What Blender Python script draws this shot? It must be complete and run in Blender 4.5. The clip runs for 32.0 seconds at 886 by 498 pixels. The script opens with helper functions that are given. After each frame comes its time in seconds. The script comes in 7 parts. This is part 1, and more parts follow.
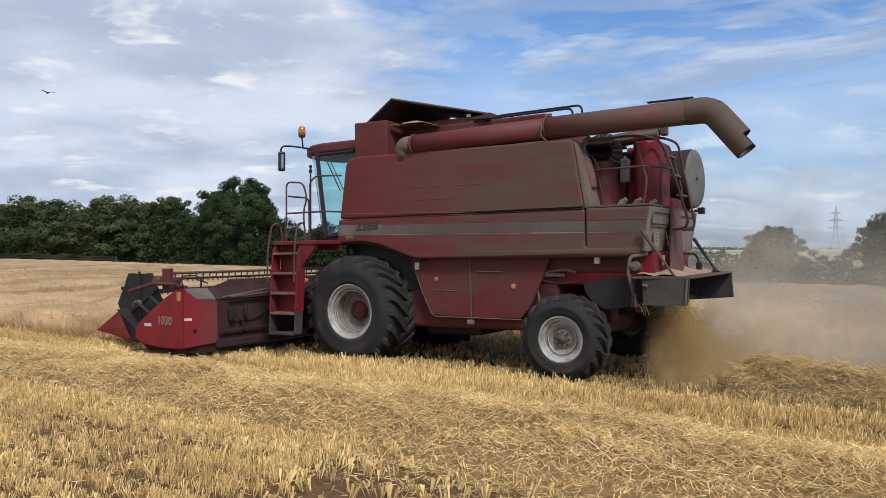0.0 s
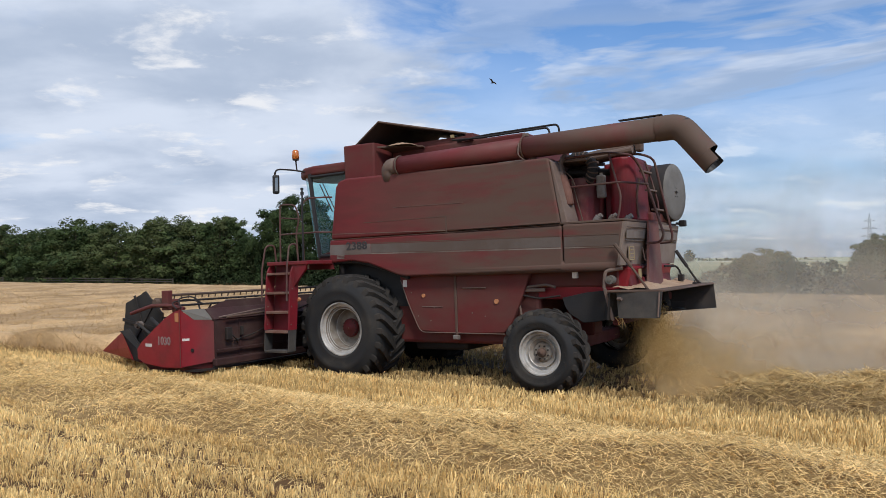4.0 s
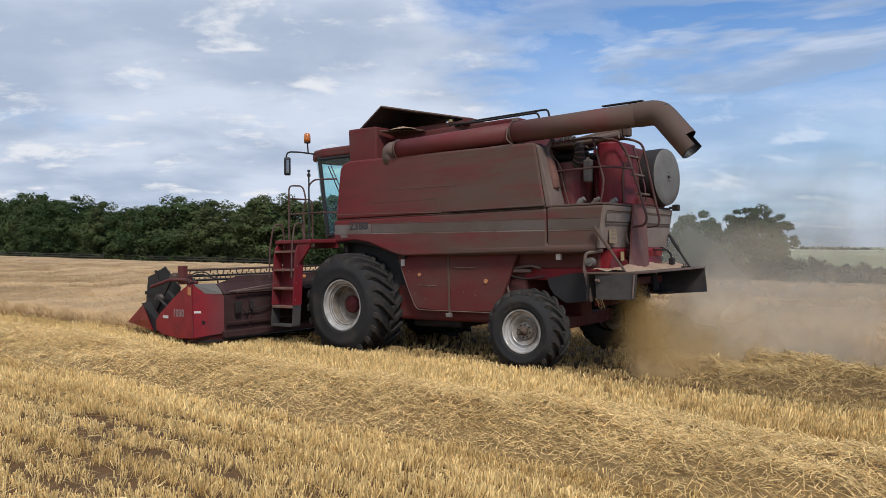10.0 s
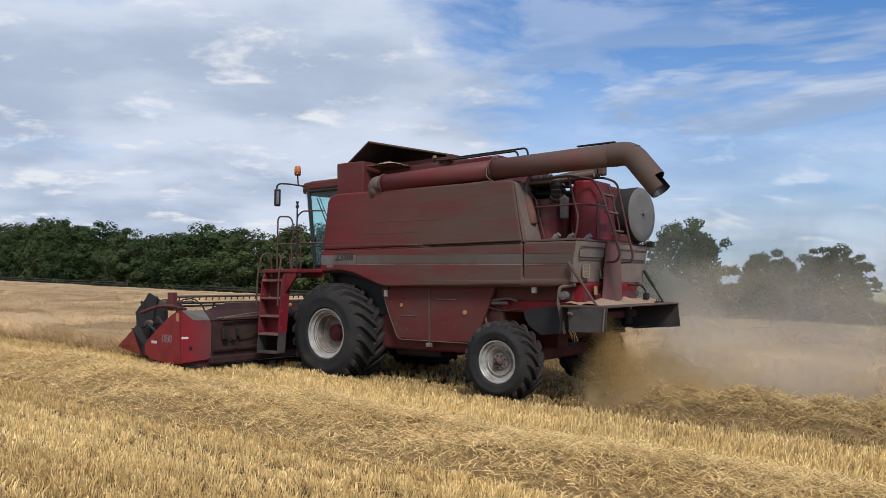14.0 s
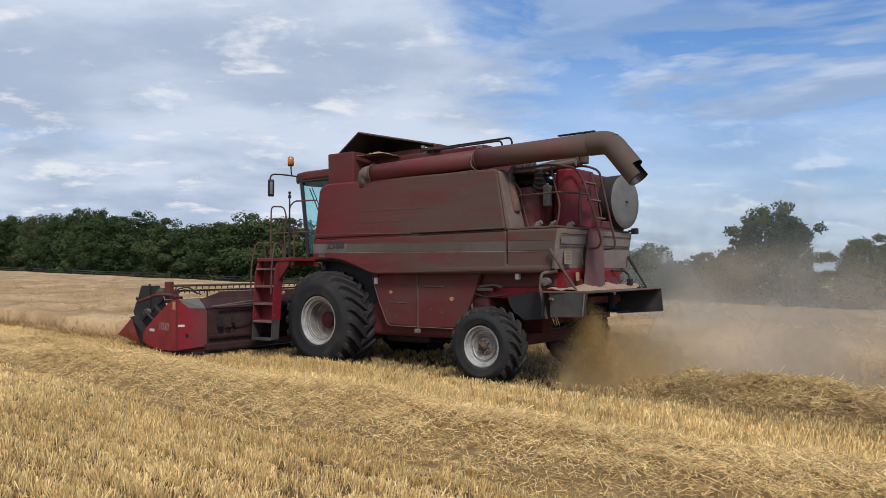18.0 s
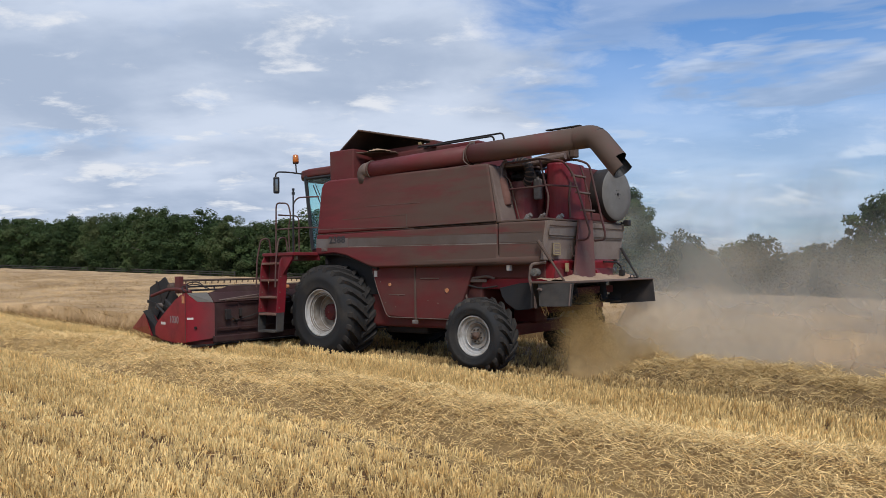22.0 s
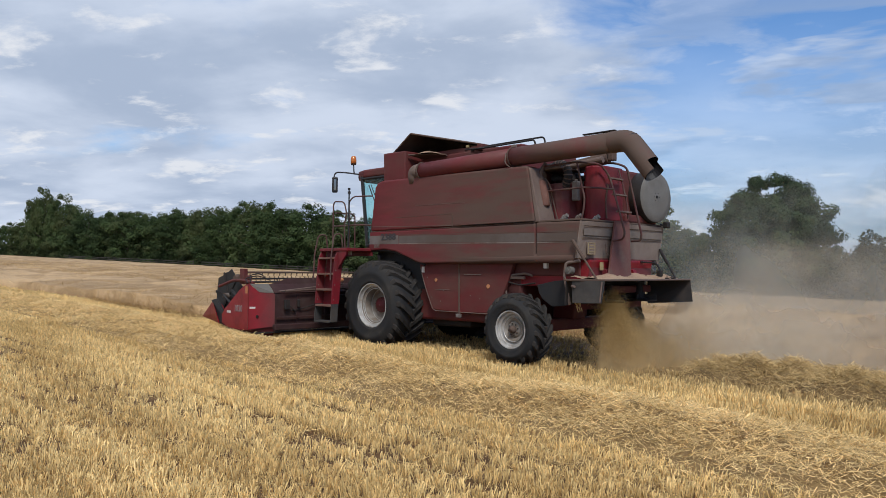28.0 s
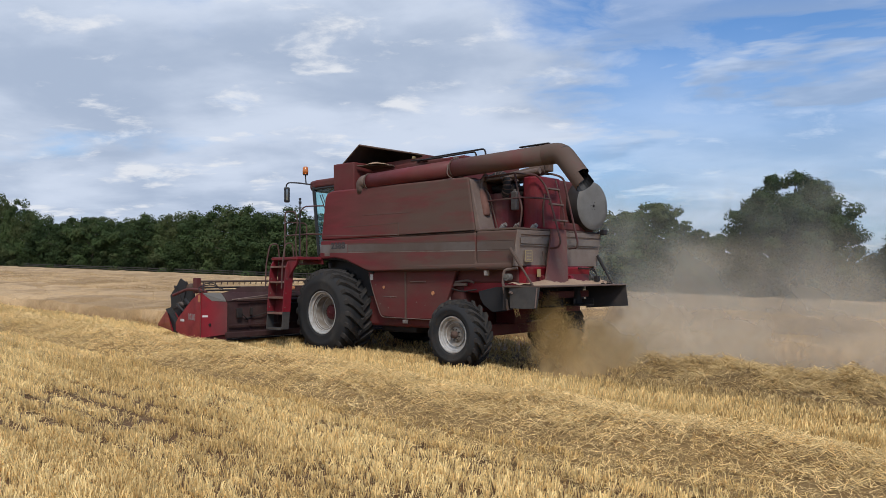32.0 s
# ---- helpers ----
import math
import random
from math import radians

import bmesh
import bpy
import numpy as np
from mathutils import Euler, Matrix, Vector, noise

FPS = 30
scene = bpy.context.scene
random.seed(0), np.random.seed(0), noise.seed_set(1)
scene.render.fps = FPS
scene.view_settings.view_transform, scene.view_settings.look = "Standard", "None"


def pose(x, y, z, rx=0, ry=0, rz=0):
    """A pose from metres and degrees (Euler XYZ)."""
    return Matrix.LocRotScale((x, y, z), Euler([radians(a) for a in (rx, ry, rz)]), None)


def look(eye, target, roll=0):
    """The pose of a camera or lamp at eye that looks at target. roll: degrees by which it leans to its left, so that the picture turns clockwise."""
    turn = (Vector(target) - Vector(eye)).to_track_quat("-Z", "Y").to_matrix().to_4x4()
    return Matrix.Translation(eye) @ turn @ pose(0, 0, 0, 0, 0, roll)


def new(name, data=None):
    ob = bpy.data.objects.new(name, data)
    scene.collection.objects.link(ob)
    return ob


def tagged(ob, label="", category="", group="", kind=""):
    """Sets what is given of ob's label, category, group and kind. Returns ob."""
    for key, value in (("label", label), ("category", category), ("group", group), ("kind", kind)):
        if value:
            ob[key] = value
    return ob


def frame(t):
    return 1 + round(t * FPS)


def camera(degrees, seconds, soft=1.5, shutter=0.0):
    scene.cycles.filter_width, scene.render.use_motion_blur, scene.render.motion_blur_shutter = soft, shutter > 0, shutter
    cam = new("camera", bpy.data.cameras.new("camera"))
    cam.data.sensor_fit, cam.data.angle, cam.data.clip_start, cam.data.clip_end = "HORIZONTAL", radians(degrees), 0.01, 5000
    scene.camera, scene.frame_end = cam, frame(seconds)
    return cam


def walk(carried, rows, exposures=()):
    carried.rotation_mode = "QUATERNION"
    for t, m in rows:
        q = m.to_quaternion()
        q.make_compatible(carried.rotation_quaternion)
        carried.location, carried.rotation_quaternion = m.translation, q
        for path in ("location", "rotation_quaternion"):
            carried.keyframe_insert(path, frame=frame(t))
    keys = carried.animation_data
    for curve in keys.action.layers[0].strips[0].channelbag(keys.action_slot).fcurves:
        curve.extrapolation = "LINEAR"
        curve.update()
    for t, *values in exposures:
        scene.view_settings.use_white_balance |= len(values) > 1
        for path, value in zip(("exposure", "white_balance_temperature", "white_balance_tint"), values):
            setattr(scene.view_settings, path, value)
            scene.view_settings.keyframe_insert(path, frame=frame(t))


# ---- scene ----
# ---- camera and its walk ----
cam = camera(60.54, 32.0, soft=0.85)
PATH = [
    (0, (-7.121, 11.068, 2.009), (-5.122, 7.604, 1.961), 0.39),
    (0.5, (-6.343, 11.074, 1.980), (-4.362, 7.599, 1.938), 0.35),
    (1, (-5.583, 11.046, 2.010), (-3.602, 7.571, 1.984), 0.23),
    (1.5, (-4.802, 11.070, 2.018), (-2.795, 7.609, 2.003), 0.07),
    (2, (-4.046, 11.076, 2.010), (-2.026, 7.623, 2.014), 0.11),
    (2.5, (-3.278, 11.091, 2.004), (-1.232, 7.654, 2.008), -0.10),
    (3, (-2.549, 11.128, 1.981), (-0.492, 7.698, 2.005), -0.12),
    (3.5, (-1.818, 11.096, 2.008), (0.270, 7.685, 2.043), -0.57),
    (5.5, (1.187, 11.048, 2.038), (3.293, 7.648, 2.075), -0.74),
    (6, (1.903, 10.969, 2.051), (4.033, 7.584, 2.073), -0.38),
    (6.5, (2.660, 10.978, 2.130), (4.796, 7.596, 2.120), -0.38),
    (7, (3.408, 10.963, 2.033), (5.582, 7.606, 2.040), -0.19),
    (7.5, (4.185, 10.988, 1.997), (6.399, 7.657, 1.990), -0.14),
    (8, (4.925, 11.018, 2.019), (7.181, 7.715, 1.982), -0.02),
    (8.5, (5.654, 10.978, 1.957), (7.946, 7.700, 1.923), 0.23),
    (9, (6.321, 10.965, 2.021), (8.631, 7.700, 1.961), 0.36),
    (9.5, (7.001, 10.843, 1.988), (9.338, 7.597, 1.939), 0.45),
    (10, (7.727, 10.869, 1.973), (10.068, 7.626, 1.925), 0.19),
    (10.5, (8.428, 10.812, 1.956), (10.772, 7.571, 1.907), -0.03),
    (11, (9.151, 10.827, 1.922), (11.484, 7.578, 1.885), 0.07),
    (11.5, (9.846, 10.845, 1.956), (12.186, 7.602, 1.910), 0.23),
    (12, (10.549, 10.873, 1.989), (12.912, 7.645, 1.970), 0.32),
    (12.5, (11.331, 10.972, 2.022), (13.685, 7.739, 2.039), 0.64),
    (13, (12.057, 10.946, 1.945), (14.424, 7.723, 2.039), 0.86),
    (13.5, (12.800, 10.973, 1.930), (15.160, 7.745, 2.056), 1.14),
    (14, (13.578, 10.988, 1.943), (15.928, 7.753, 2.073), 1.33),
    (14.5, (14.348, 11.027, 1.952), (16.708, 7.800, 2.069), 1.42),
    (16.5, (17.387, 10.986, 1.909), (19.795, 7.794, 2.002), 0.89),
    (17, (18.150, 10.964, 1.915), (20.557, 7.770, 1.997), 0.88),
    (17.5, (18.882, 10.997, 1.907), (21.285, 7.799, 1.978), 0.87),
    (18, (19.559, 10.950, 1.941), (21.977, 7.764, 2.007), 0.91),
    (18.5, (20.261, 10.999, 1.907), (22.686, 7.818, 1.989), 0.90),
    (19, (20.910, 10.924, 1.883), (23.362, 7.766, 1.984), 0.84),
    (19.5, (21.605, 10.898, 1.938), (24.066, 7.747, 2.040), 0.79),
    (20, (22.315, 10.915, 1.932), (24.769, 7.758, 2.042), 0.58),
    (20.5, (23.013, 10.901, 1.910), (25.487, 7.760, 2.021), 0.47),
    (21, (23.754, 10.928, 1.922), (26.247, 7.802, 2.009), 0.41),
    (21.5, (24.465, 10.876, 1.921), (27.007, 7.789, 1.983), 0.27),
    (22, (25.185, 10.887, 1.913), (27.761, 7.827, 1.951), 0.26),
    (22.5, (25.905, 10.890, 1.900), (28.507, 7.852, 1.932), 0.37),
    (23, (26.597, 10.848, 1.911), (29.219, 7.828, 1.951), 0.65),
    (23.5, (27.326, 10.873, 2.006), (29.941, 7.847, 2.031), 0.63),
    (24, (28.024, 10.854, 1.946), (30.634, 7.823, 1.993), 0.95),
    (24.5, (28.682, 10.976, 1.993), (31.295, 7.947, 2.028), 1.04),
    (25, (29.432, 11.074, 1.974), (32.063, 8.061, 2.023), 0.93),
    (25.5, (30.198, 11.118, 1.968), (32.885, 8.156, 2.023), 0.95),
    (26, (30.973, 11.196, 1.972), (33.719, 8.289, 2.013), 1.17),
    (26.5, (31.701, 11.271, 1.943), (34.505, 8.419, 1.985), 1.27),
    (28.5, (34.647, 11.403, 1.915), (37.493, 8.593, 1.936), 1.11),
    (29, (35.336, 11.402, 1.921), (38.177, 8.586, 1.955), 1.17),
    (29.5, (36.056, 11.519, 1.949), (38.867, 8.674, 1.982), 1.33),
    (30, (36.756, 11.538, 1.976), (39.546, 8.671, 2.009), 1.41),
    (30.5, (37.474, 11.534, 1.915), (40.247, 8.652, 1.973), 1.51),
    (31, (38.186, 11.576, 1.933), (40.934, 8.670, 1.994), 1.42),
    (31.5, (38.888, 11.555, 2.026), (41.619, 8.632, 2.074), 0.95),
    (32, (39.624, 11.682, 2.018), (42.317, 8.724, 2.058), 0.49),
]
walk(cam, [(t, look(eye, target, roll)) for t, eye, target, roll in PATH],
     [(0, 0.09, 6470, 10), (3, 0.09, 6470, 10), (7, 0.01, 6430, 10), (13, 0.0, 6400, 10), (20, -0.03, 6320, 10), (32, -0.04, 6330, 10)])

# the harvester's way: seconds, x, y, heading in degrees
DRIVE = [
    (0, 0.000, 0.000, -0.71, 0.398),
    (0.5, 0.834, -0.000, -0.73, 0.302),
    (1, 1.670, -0.000, -0.74, 0.232),
    (1.5, 2.515, -0.001, -0.76, 0.181),
    (2, 3.354, -0.002, -0.78, 0.146),
    (2.5, 4.192, -0.003, -0.79, 0.123),
    (3, 5.027, -0.004, -0.81, 0.109),
    (3.5, 5.863, -0.006, -0.82, 0.101),
    (5.5, 9.195, -0.014, -0.88, 0.090),
    (6, 10.022, -0.016, -0.90, 0.086),
    (6.5, 10.846, -0.019, -0.92, 0.079),
    (7, 11.670, -0.022, -0.93, 0.069),
    (7.5, 12.487, -0.025, -0.95, 0.057),
    (8, 13.293, -0.029, -0.96, 0.042),
    (8.5, 14.099, -0.032, -0.93, 0.023),
    (9, 14.903, -0.035, -0.90, 0.002),
    (9.5, 15.714, -0.037, -0.87, -0.021),
    (10, 16.519, -0.040, -0.85, -0.046),
    (10.5, 17.316, -0.041, -0.82, -0.073),
    (11, 18.107, -0.042, -0.79, -0.100),
    (11.5, 18.902, -0.043, -0.76, -0.128),
    (12, 19.693, -0.044, -0.73, -0.155),
    (12.5, 20.468, -0.044, -0.70, -0.181),
    (13, 21.252, -0.043, -0.67, -0.206),
    (13.5, 22.050, -0.042, -0.64, -0.229),
    (14, 22.866, -0.041, -0.61, -0.249),
    (14.5, 23.691, -0.040, -0.58, -0.266),
    (16.5, 27.002, -0.026, -0.37, -0.297),
    (17, 27.813, -0.020, -0.24, -0.294),
    (17.5, 28.612, -0.013, -0.12, -0.286),
    (18, 29.405, -0.003, 0.01, -0.274),
    (18.5, 30.197, 0.007, 0.14, -0.258),
    (19, 30.987, 0.020, 0.26, -0.237),
    (19.5, 31.778, 0.034, 0.39, -0.212),
    (20, 32.576, 0.051, 0.52, -0.184),
    (20.5, 33.387, 0.069, 0.64, -0.153),
    (21, 34.207, 0.089, 0.77, -0.119),
    (21.5, 35.027, 0.111, 0.90, -0.082),
    (22, 35.838, 0.135, 1.02, -0.044),
    (22.5, 36.636, 0.160, 1.15, -0.005),
    (23, 37.435, 0.187, 1.28, 0.035),
    (23.5, 38.228, 0.216, 1.40, 0.075),
    (24, 39.023, 0.246, 1.53, 0.114),
    (24.5, 39.815, 0.276, 1.43, 0.152),
    (25, 40.615, 0.305, 1.32, 0.188),
    (25.5, 41.425, 0.333, 1.22, 0.223),
    (26, 42.234, 0.360, 1.12, 0.254),
    (26.5, 43.029, 0.385, 1.01, 0.283),
    (28.5, 46.151, 0.467, 0.60, 0.370),
    (29, 46.929, 0.484, 0.49, 0.385),
    (29.5, 47.698, 0.500, 0.39, 0.400),
    (30, 48.461, 0.514, 0.29, 0.415),
    (30.5, 49.226, 0.526, 0.18, 0.431),
    (31, 49.995, 0.538, 0.08, 0.451),
    (31.5, 50.770, 0.548, -0.02, 0.476),
    (32, 51.550, 0.556, -0.13, 0.509),
]
PITCH = 1.69
SUN_WAY = Vector((0.52, -0.40, -0.75)).normalized()


def lerp(a, b, f):
    return a + (b - a) * f


def drive_at(t):
    """x, y and heading of the harvester at t seconds."""
    for a, b in zip(DRIVE, DRIVE[1:]):
        if a[0] <= t <= b[0]:
            f = (t - a[0]) / (b[0] - a[0])
            return tuple(lerp(a[i], b[i], f) for i in (1, 2, 3))
    return DRIVE[-1][1:4]


def lean_at(t):
    """How far the harvester leans over on the uneven field, in degrees."""
    for a, b in zip(DRIVE, DRIVE[1:]):
        if a[0] <= t <= b[0]:
            return lerp(a[4], b[4], (t - a[0]) / (b[0] - a[0]))
    return DRIVE[-1][4]


def time_at(x):
    """When the harvester's front axle passes x."""
    for a, b in zip(DRIVE, DRIVE[1:]):
        if a[1] <= x <= b[1]:
            return lerp(a[0], b[0], (x - a[1]) / (b[1] - a[1]))
    return -1.0 if x < 0 else 40.0


# ---- world and sun ----
world = bpy.data.worlds.new("world")
scene.world = world
world.use_nodes = True


class Nodes:
    """Short hand for building node trees."""

    def __init__(self, tree, fresh=True):
        self.tree = tree
        if fresh:
            tree.nodes.clear()

    def add(self, kind):
        return self.tree.nodes.new(kind)

    def link(self, a, b):
        self.tree.links.new(a, b)

    def put(self, socket, value):
        if isinstance(value, (int, float)):
            socket.default_value = value
        elif isinstance(value, tuple):
            socket.default_value = value if len(value) == len(socket.default_value) else (*value, 1.0)
        else:
            self.link(value, socket)

    def math(self, op, a, b=0.0, c=0.0, clamp=False):
        n = self.add("ShaderNodeMath")
        n.operation, n.use_clamp = op, clamp
        for s, v in zip(n.inputs, (a, b, c)):
            self.put(s, v)
        return n.outputs[0]

    def ramp(self, value, lo, hi, to_lo=0.0, to_hi=1.0, smooth=True):
        n = self.add("ShaderNodeMapRange")
        n.interpolation_type = "SMOOTHSTEP" if smooth else "LINEAR"
        for s, v in zip(n.inputs, (value, lo, hi, to_lo, to_hi)):
            self.put(s, v)
        return n.outputs[0]

    def mix(self, f, a, b, blend="MIX"):
        n = self.add("ShaderNodeMix")
        n.data_type, n.blend_type = "RGBA", blend
        self.put(n.inputs[0], f), self.put(n.inputs[6], a), self.put(n.inputs[7], b)
        return n.outputs[2]

    def noise(self, vector, scale, detail=3.0, rough=0.55, distortion=0.0):
        n = self.add("ShaderNodeTexNoise")
        if vector is not None:
            self.link(vector, n.inputs["Vector"])
        for k, v in (("Scale", scale), ("Detail", detail), ("Roughness", rough), ("Distortion", distortion)):
            n.inputs[k].default_value = v
        return n.outputs["Fac"]

    def mapped(self, vector, scale=(1, 1, 1), loc=(0, 0, 0), rot=(0, 0, 0)):
        n = self.add("ShaderNodeMapping")
        self.link(vector, n.inputs[0])
        n.inputs[1].default_value, n.inputs[2].default_value, n.inputs[3].default_value = loc, rot, scale
        return n.outputs[0]


def build_sky():
    n = Nodes(world.node_tree)
    sky = n.add("ShaderNodeTexSky")
    sky.sky_type, sky.sun_disc = "NISHITA", False
    sky.sun_elevation = math.asin(-SUN_WAY.z)
    sky.sun_rotation = math.atan2(-SUN_WAY.x, -SUN_WAY.y)
    sky.air_density, sky.dust_density, sky.ozone_density = 1.0, 1.2, 1.5
    blue = n.mix(1.0, sky.outputs[0], (0.064, 0.101, 0.141), "MULTIPLY")
    way = n.add("ShaderNodeTexCoord").outputs["Generated"]
    sep = n.add("ShaderNodeSeparateXYZ")
    n.link(way, sep.inputs[0])
    x, y, z = sep.outputs
    lift = n.math("ADD", n.math("MAXIMUM", z, 0.0), 0.22)
    comb = n.add("ShaderNodeCombineXYZ")
    # how far round to the front of the harvester the direction lies: there the cloud closes up
    side = n.math("ADD", n.math("MULTIPLY", x, 0.80), n.math("MULTIPLY", y, 0.60))
    ahead = n.math("SUBTRACT", n.math("MULTIPLY", x, 0.60), n.math("MULTIPLY", y, 0.80))
    n.link(n.math("DIVIDE", side, lift), comb.inputs[0])
    n.link(n.math("DIVIDE", ahead, lift), comb.inputs[1])
    flat = comb.outputs[0]
    cover = n.ramp(side, -0.30, 0.20, 0.0, 1.0)
    big = n.noise(n.mapped(flat, (1.0, 1.1, 1), (3.1, 1.7, 0)), 1.05, 8.0, 0.52, 0.15)
    wisps = n.noise(n.mapped(flat, (1.1, 1.5, 1), (0.4, 5.2, 0)), 2.2, 9.0, 0.58, 0.3)
    body = n.math("ADD", n.math("ADD", n.math("MULTIPLY", big, 0.75), n.math("MULTIPLY", wisps, 0.62)), n.math("ADD", n.math("MULTIPLY", cover, 0.42), n.ramp(side, -0.75, -0.35, -0.14, 0.0)))
    mask = n.ramp(body, 0.74, 1.04)
    veil = n.noise(n.mapped(flat, (1.0, 1.5, 1), (7.3, 1.1, 0)), 1.7, 9.0, 0.60, 0.5)
    mask = n.math("MAXIMUM", mask, n.math("MULTIPLY", n.ramp(veil, 0.49, 0.66), 0.45))
    low = n.ramp(z, 0.0, 0.36, 0.90, 0.0)
    mask = n.math("MAXIMUM", mask, n.math("MULTIPLY", low, n.ramp(big, 0.25, 0.6, 0.55, 1.0)))
    shade = n.noise(n.mapped(flat, (1.0, 1.15, 1), (9.0, 2.0, 0)), 1.5, 8.0, 0.52, 0.15)
    grey = n.mix(n.ramp(shade, 0.34, 0.62), (0.42, 0.500, 0.640), (0.645, 0.715, 0.84))
    puff = n.noise(n.mapped(flat, (1.0, 1.3, 1), (4.6, 7.7, 0)), 3.4, 8.0, 0.60, 0.2)
    grey = n.mix(n.ramp(puff, 0.53, 0.68, 0.0, 0.9), grey, (0.82, 0.835, 0.87))
    # long flat streaks low over the open side, grey below with bright upper edges
    low_band = n.math("MULTIPLY", n.math("MULTIPLY", n.ramp(z, 0.07, 0.13), n.ramp(z, 0.24, 0.36, 1.0, 0.0)), n.ramp(side, -0.16, 0.06, 1.0, 0.0))
    tilt = n.math("ADD", z, n.math("MULTIPLY", side, 0.06))
    lane = n.add("ShaderNodeCombineXYZ")
    n.link(n.math("MULTIPLY", side, 2.6), lane.inputs[0])
    n.link(n.math("MULTIPLY", tilt, 14.0), lane.inputs[1])
    streak = n.noise(lane.outputs[0], 1.0, 5.0, 0.55, 0.35)
    upper = n.add("ShaderNodeVectorMath")
    upper.operation = "ADD"
    n.link(lane.outputs[0], upper.inputs[0])
    upper.inputs[1].default_value = (0.0, 0.28, 0.0)
    crest = n.noise(upper.outputs[0], 1.0, 5.0, 0.55, 0.35)
    body_low = n.math("MULTIPLY", n.ramp(streak, 0.47, 0.58), low_band)
    grey = n.mix(n.math("MULTIPLY", body_low, n.ramp(crest, 0.56, 0.46, 0.0, 0.55)), grey, (0.70, 0.745, 0.81))
    grey = n.mix(n.math("MULTIPLY", body_low, n.ramp(crest, 0.46, 0.57, 0.0, 0.9)), grey, (0.37, 0.44, 0.56))
    mask = n.math("MAXIMUM", mask, n.math("MULTIPLY", body_low, 0.68))
    out = n.add("ShaderNodeBackground")
    n.link(n.mix(mask, blue, grey), out.inputs[0])
    out.inputs[1].default_value = SKY
    end = n.add("ShaderNodeOutputWorld")
    n.link(out.outputs[0], end.inputs[0])


SKY = 1.0
build_sky()
sun = new("sun", bpy.data.lights.new("sun", "SUN"))
sun.data.energy, sun.data.angle, sun.data.color = 3.1, radians(14.0), (1.0, 0.945, 0.875)
sun.matrix_world = look((0, 0, 60), Vector((0, 0, 60)) + SUN_WAY)


# ---- materials ----
def material(name, base, rough=0.6, metal=0.0, other=None, scale=3.0, amount=0.5, fine=60.0, grain=0.12, bump=0.15,
             island=0.0, dust=None, dust_at=(0.45, 0.7), dust_scale=1.4, coords="Object", sheen=0.0, through_light=0.0, rear=None, random=0.0, stretch=None, gloss=None):
    """Paint or matter with stains at one scale and grain at another; dust: colour that settles in patches."""
    mat = bpy.data.materials.new(name)
    mat.use_nodes = True
    n = Nodes(mat.node_tree)
    where = n.add("ShaderNodeTexCoord").outputs[coords]
    broad = n.mapped(where, stretch) if stretch else where
    large = n.noise(broad, scale, 4.0)
    small = n.noise(where, fine, 3.0)
    color = n.mix(n.math("MULTIPLY", n.ramp(large, 0.35, 0.65), amount), base, other or tuple(c * 0.6 for c in base))
    color = n.mix(grain, color, n.mix(small, (0.0, 0.0, 0.0), (1.0, 1.0, 1.0)), "OVERLAY")
    roughness = n.ramp(large, 0.3, 0.7, rough * 0.85, min(1.0, rough * 1.15))
    if dust:
        patch = n.ramp(n.math("ADD", n.noise(broad, dust_scale, 6.0, 0.6), n.math("MULTIPLY", small, 0.12)), dust_at[0], dust_at[1])
        if rear:
            sep = n.add("ShaderNodeSeparateXYZ")
            n.link(where, sep.inputs[0])
            patch = n.math("MULTIPLY", n.ramp(sep.outputs[0], rear[0], rear[1], rear[2], rear[3], False), n.math("ADD", n.math("MULTIPLY", patch, 0.80), 0.25), clamp=True)
        color = n.mix(patch, color, dust)
        roughness = n.math("ADD", roughness, n.math("MULTIPLY", patch, 0.35), clamp=True)
    if island:
        geo = n.add("ShaderNodeNewGeometry").outputs["Random Per Island"]
        color = n.mix(1.0, color, n.mix(geo, (1 - island,) * 3, (1 + island,) * 3), "MULTIPLY")
    if random:
        one = n.add("ShaderNodeObjectInfo").outputs["Random"]
        color = n.mix(1.0, color, n.mix(one, (1 - random,) * 3, (1 + random,) * 3), "MULTIPLY")
    sh = n.add("ShaderNodeBsdfPrincipled")
    n.link(color, sh.inputs["Base Color"])
    n.link(roughness, sh.inputs["Roughness"])
    sh.inputs["Metallic"].default_value = metal
    sh.inputs["Specular IOR Level"].default_value = gloss if gloss is not None else 0.22 if dust else 0.5
    if bump:
        b = n.add("ShaderNodeBump")
        b.inputs["Strength"].default_value, b.inputs["Distance"].default_value = bump, 0.01
        n.link(small, b.inputs["Height"])
        n.link(b.outputs[0], sh.inputs["Normal"])
    last = sh.outputs[0]
    if through_light:
        tr = n.add("ShaderNodeBsdfTranslucent")
        n.link(color, tr.inputs[0])
        mixer = n.add("ShaderNodeMixShader")
        mixer.inputs[0].default_value = through_light
        n.link(last, mixer.inputs[1]), n.link(tr.outputs[0], mixer.inputs[2])
        last = mixer.outputs[0]
    end = n.add("ShaderNodeOutputMaterial")
    n.link(last, end.inputs[0])
    return mat


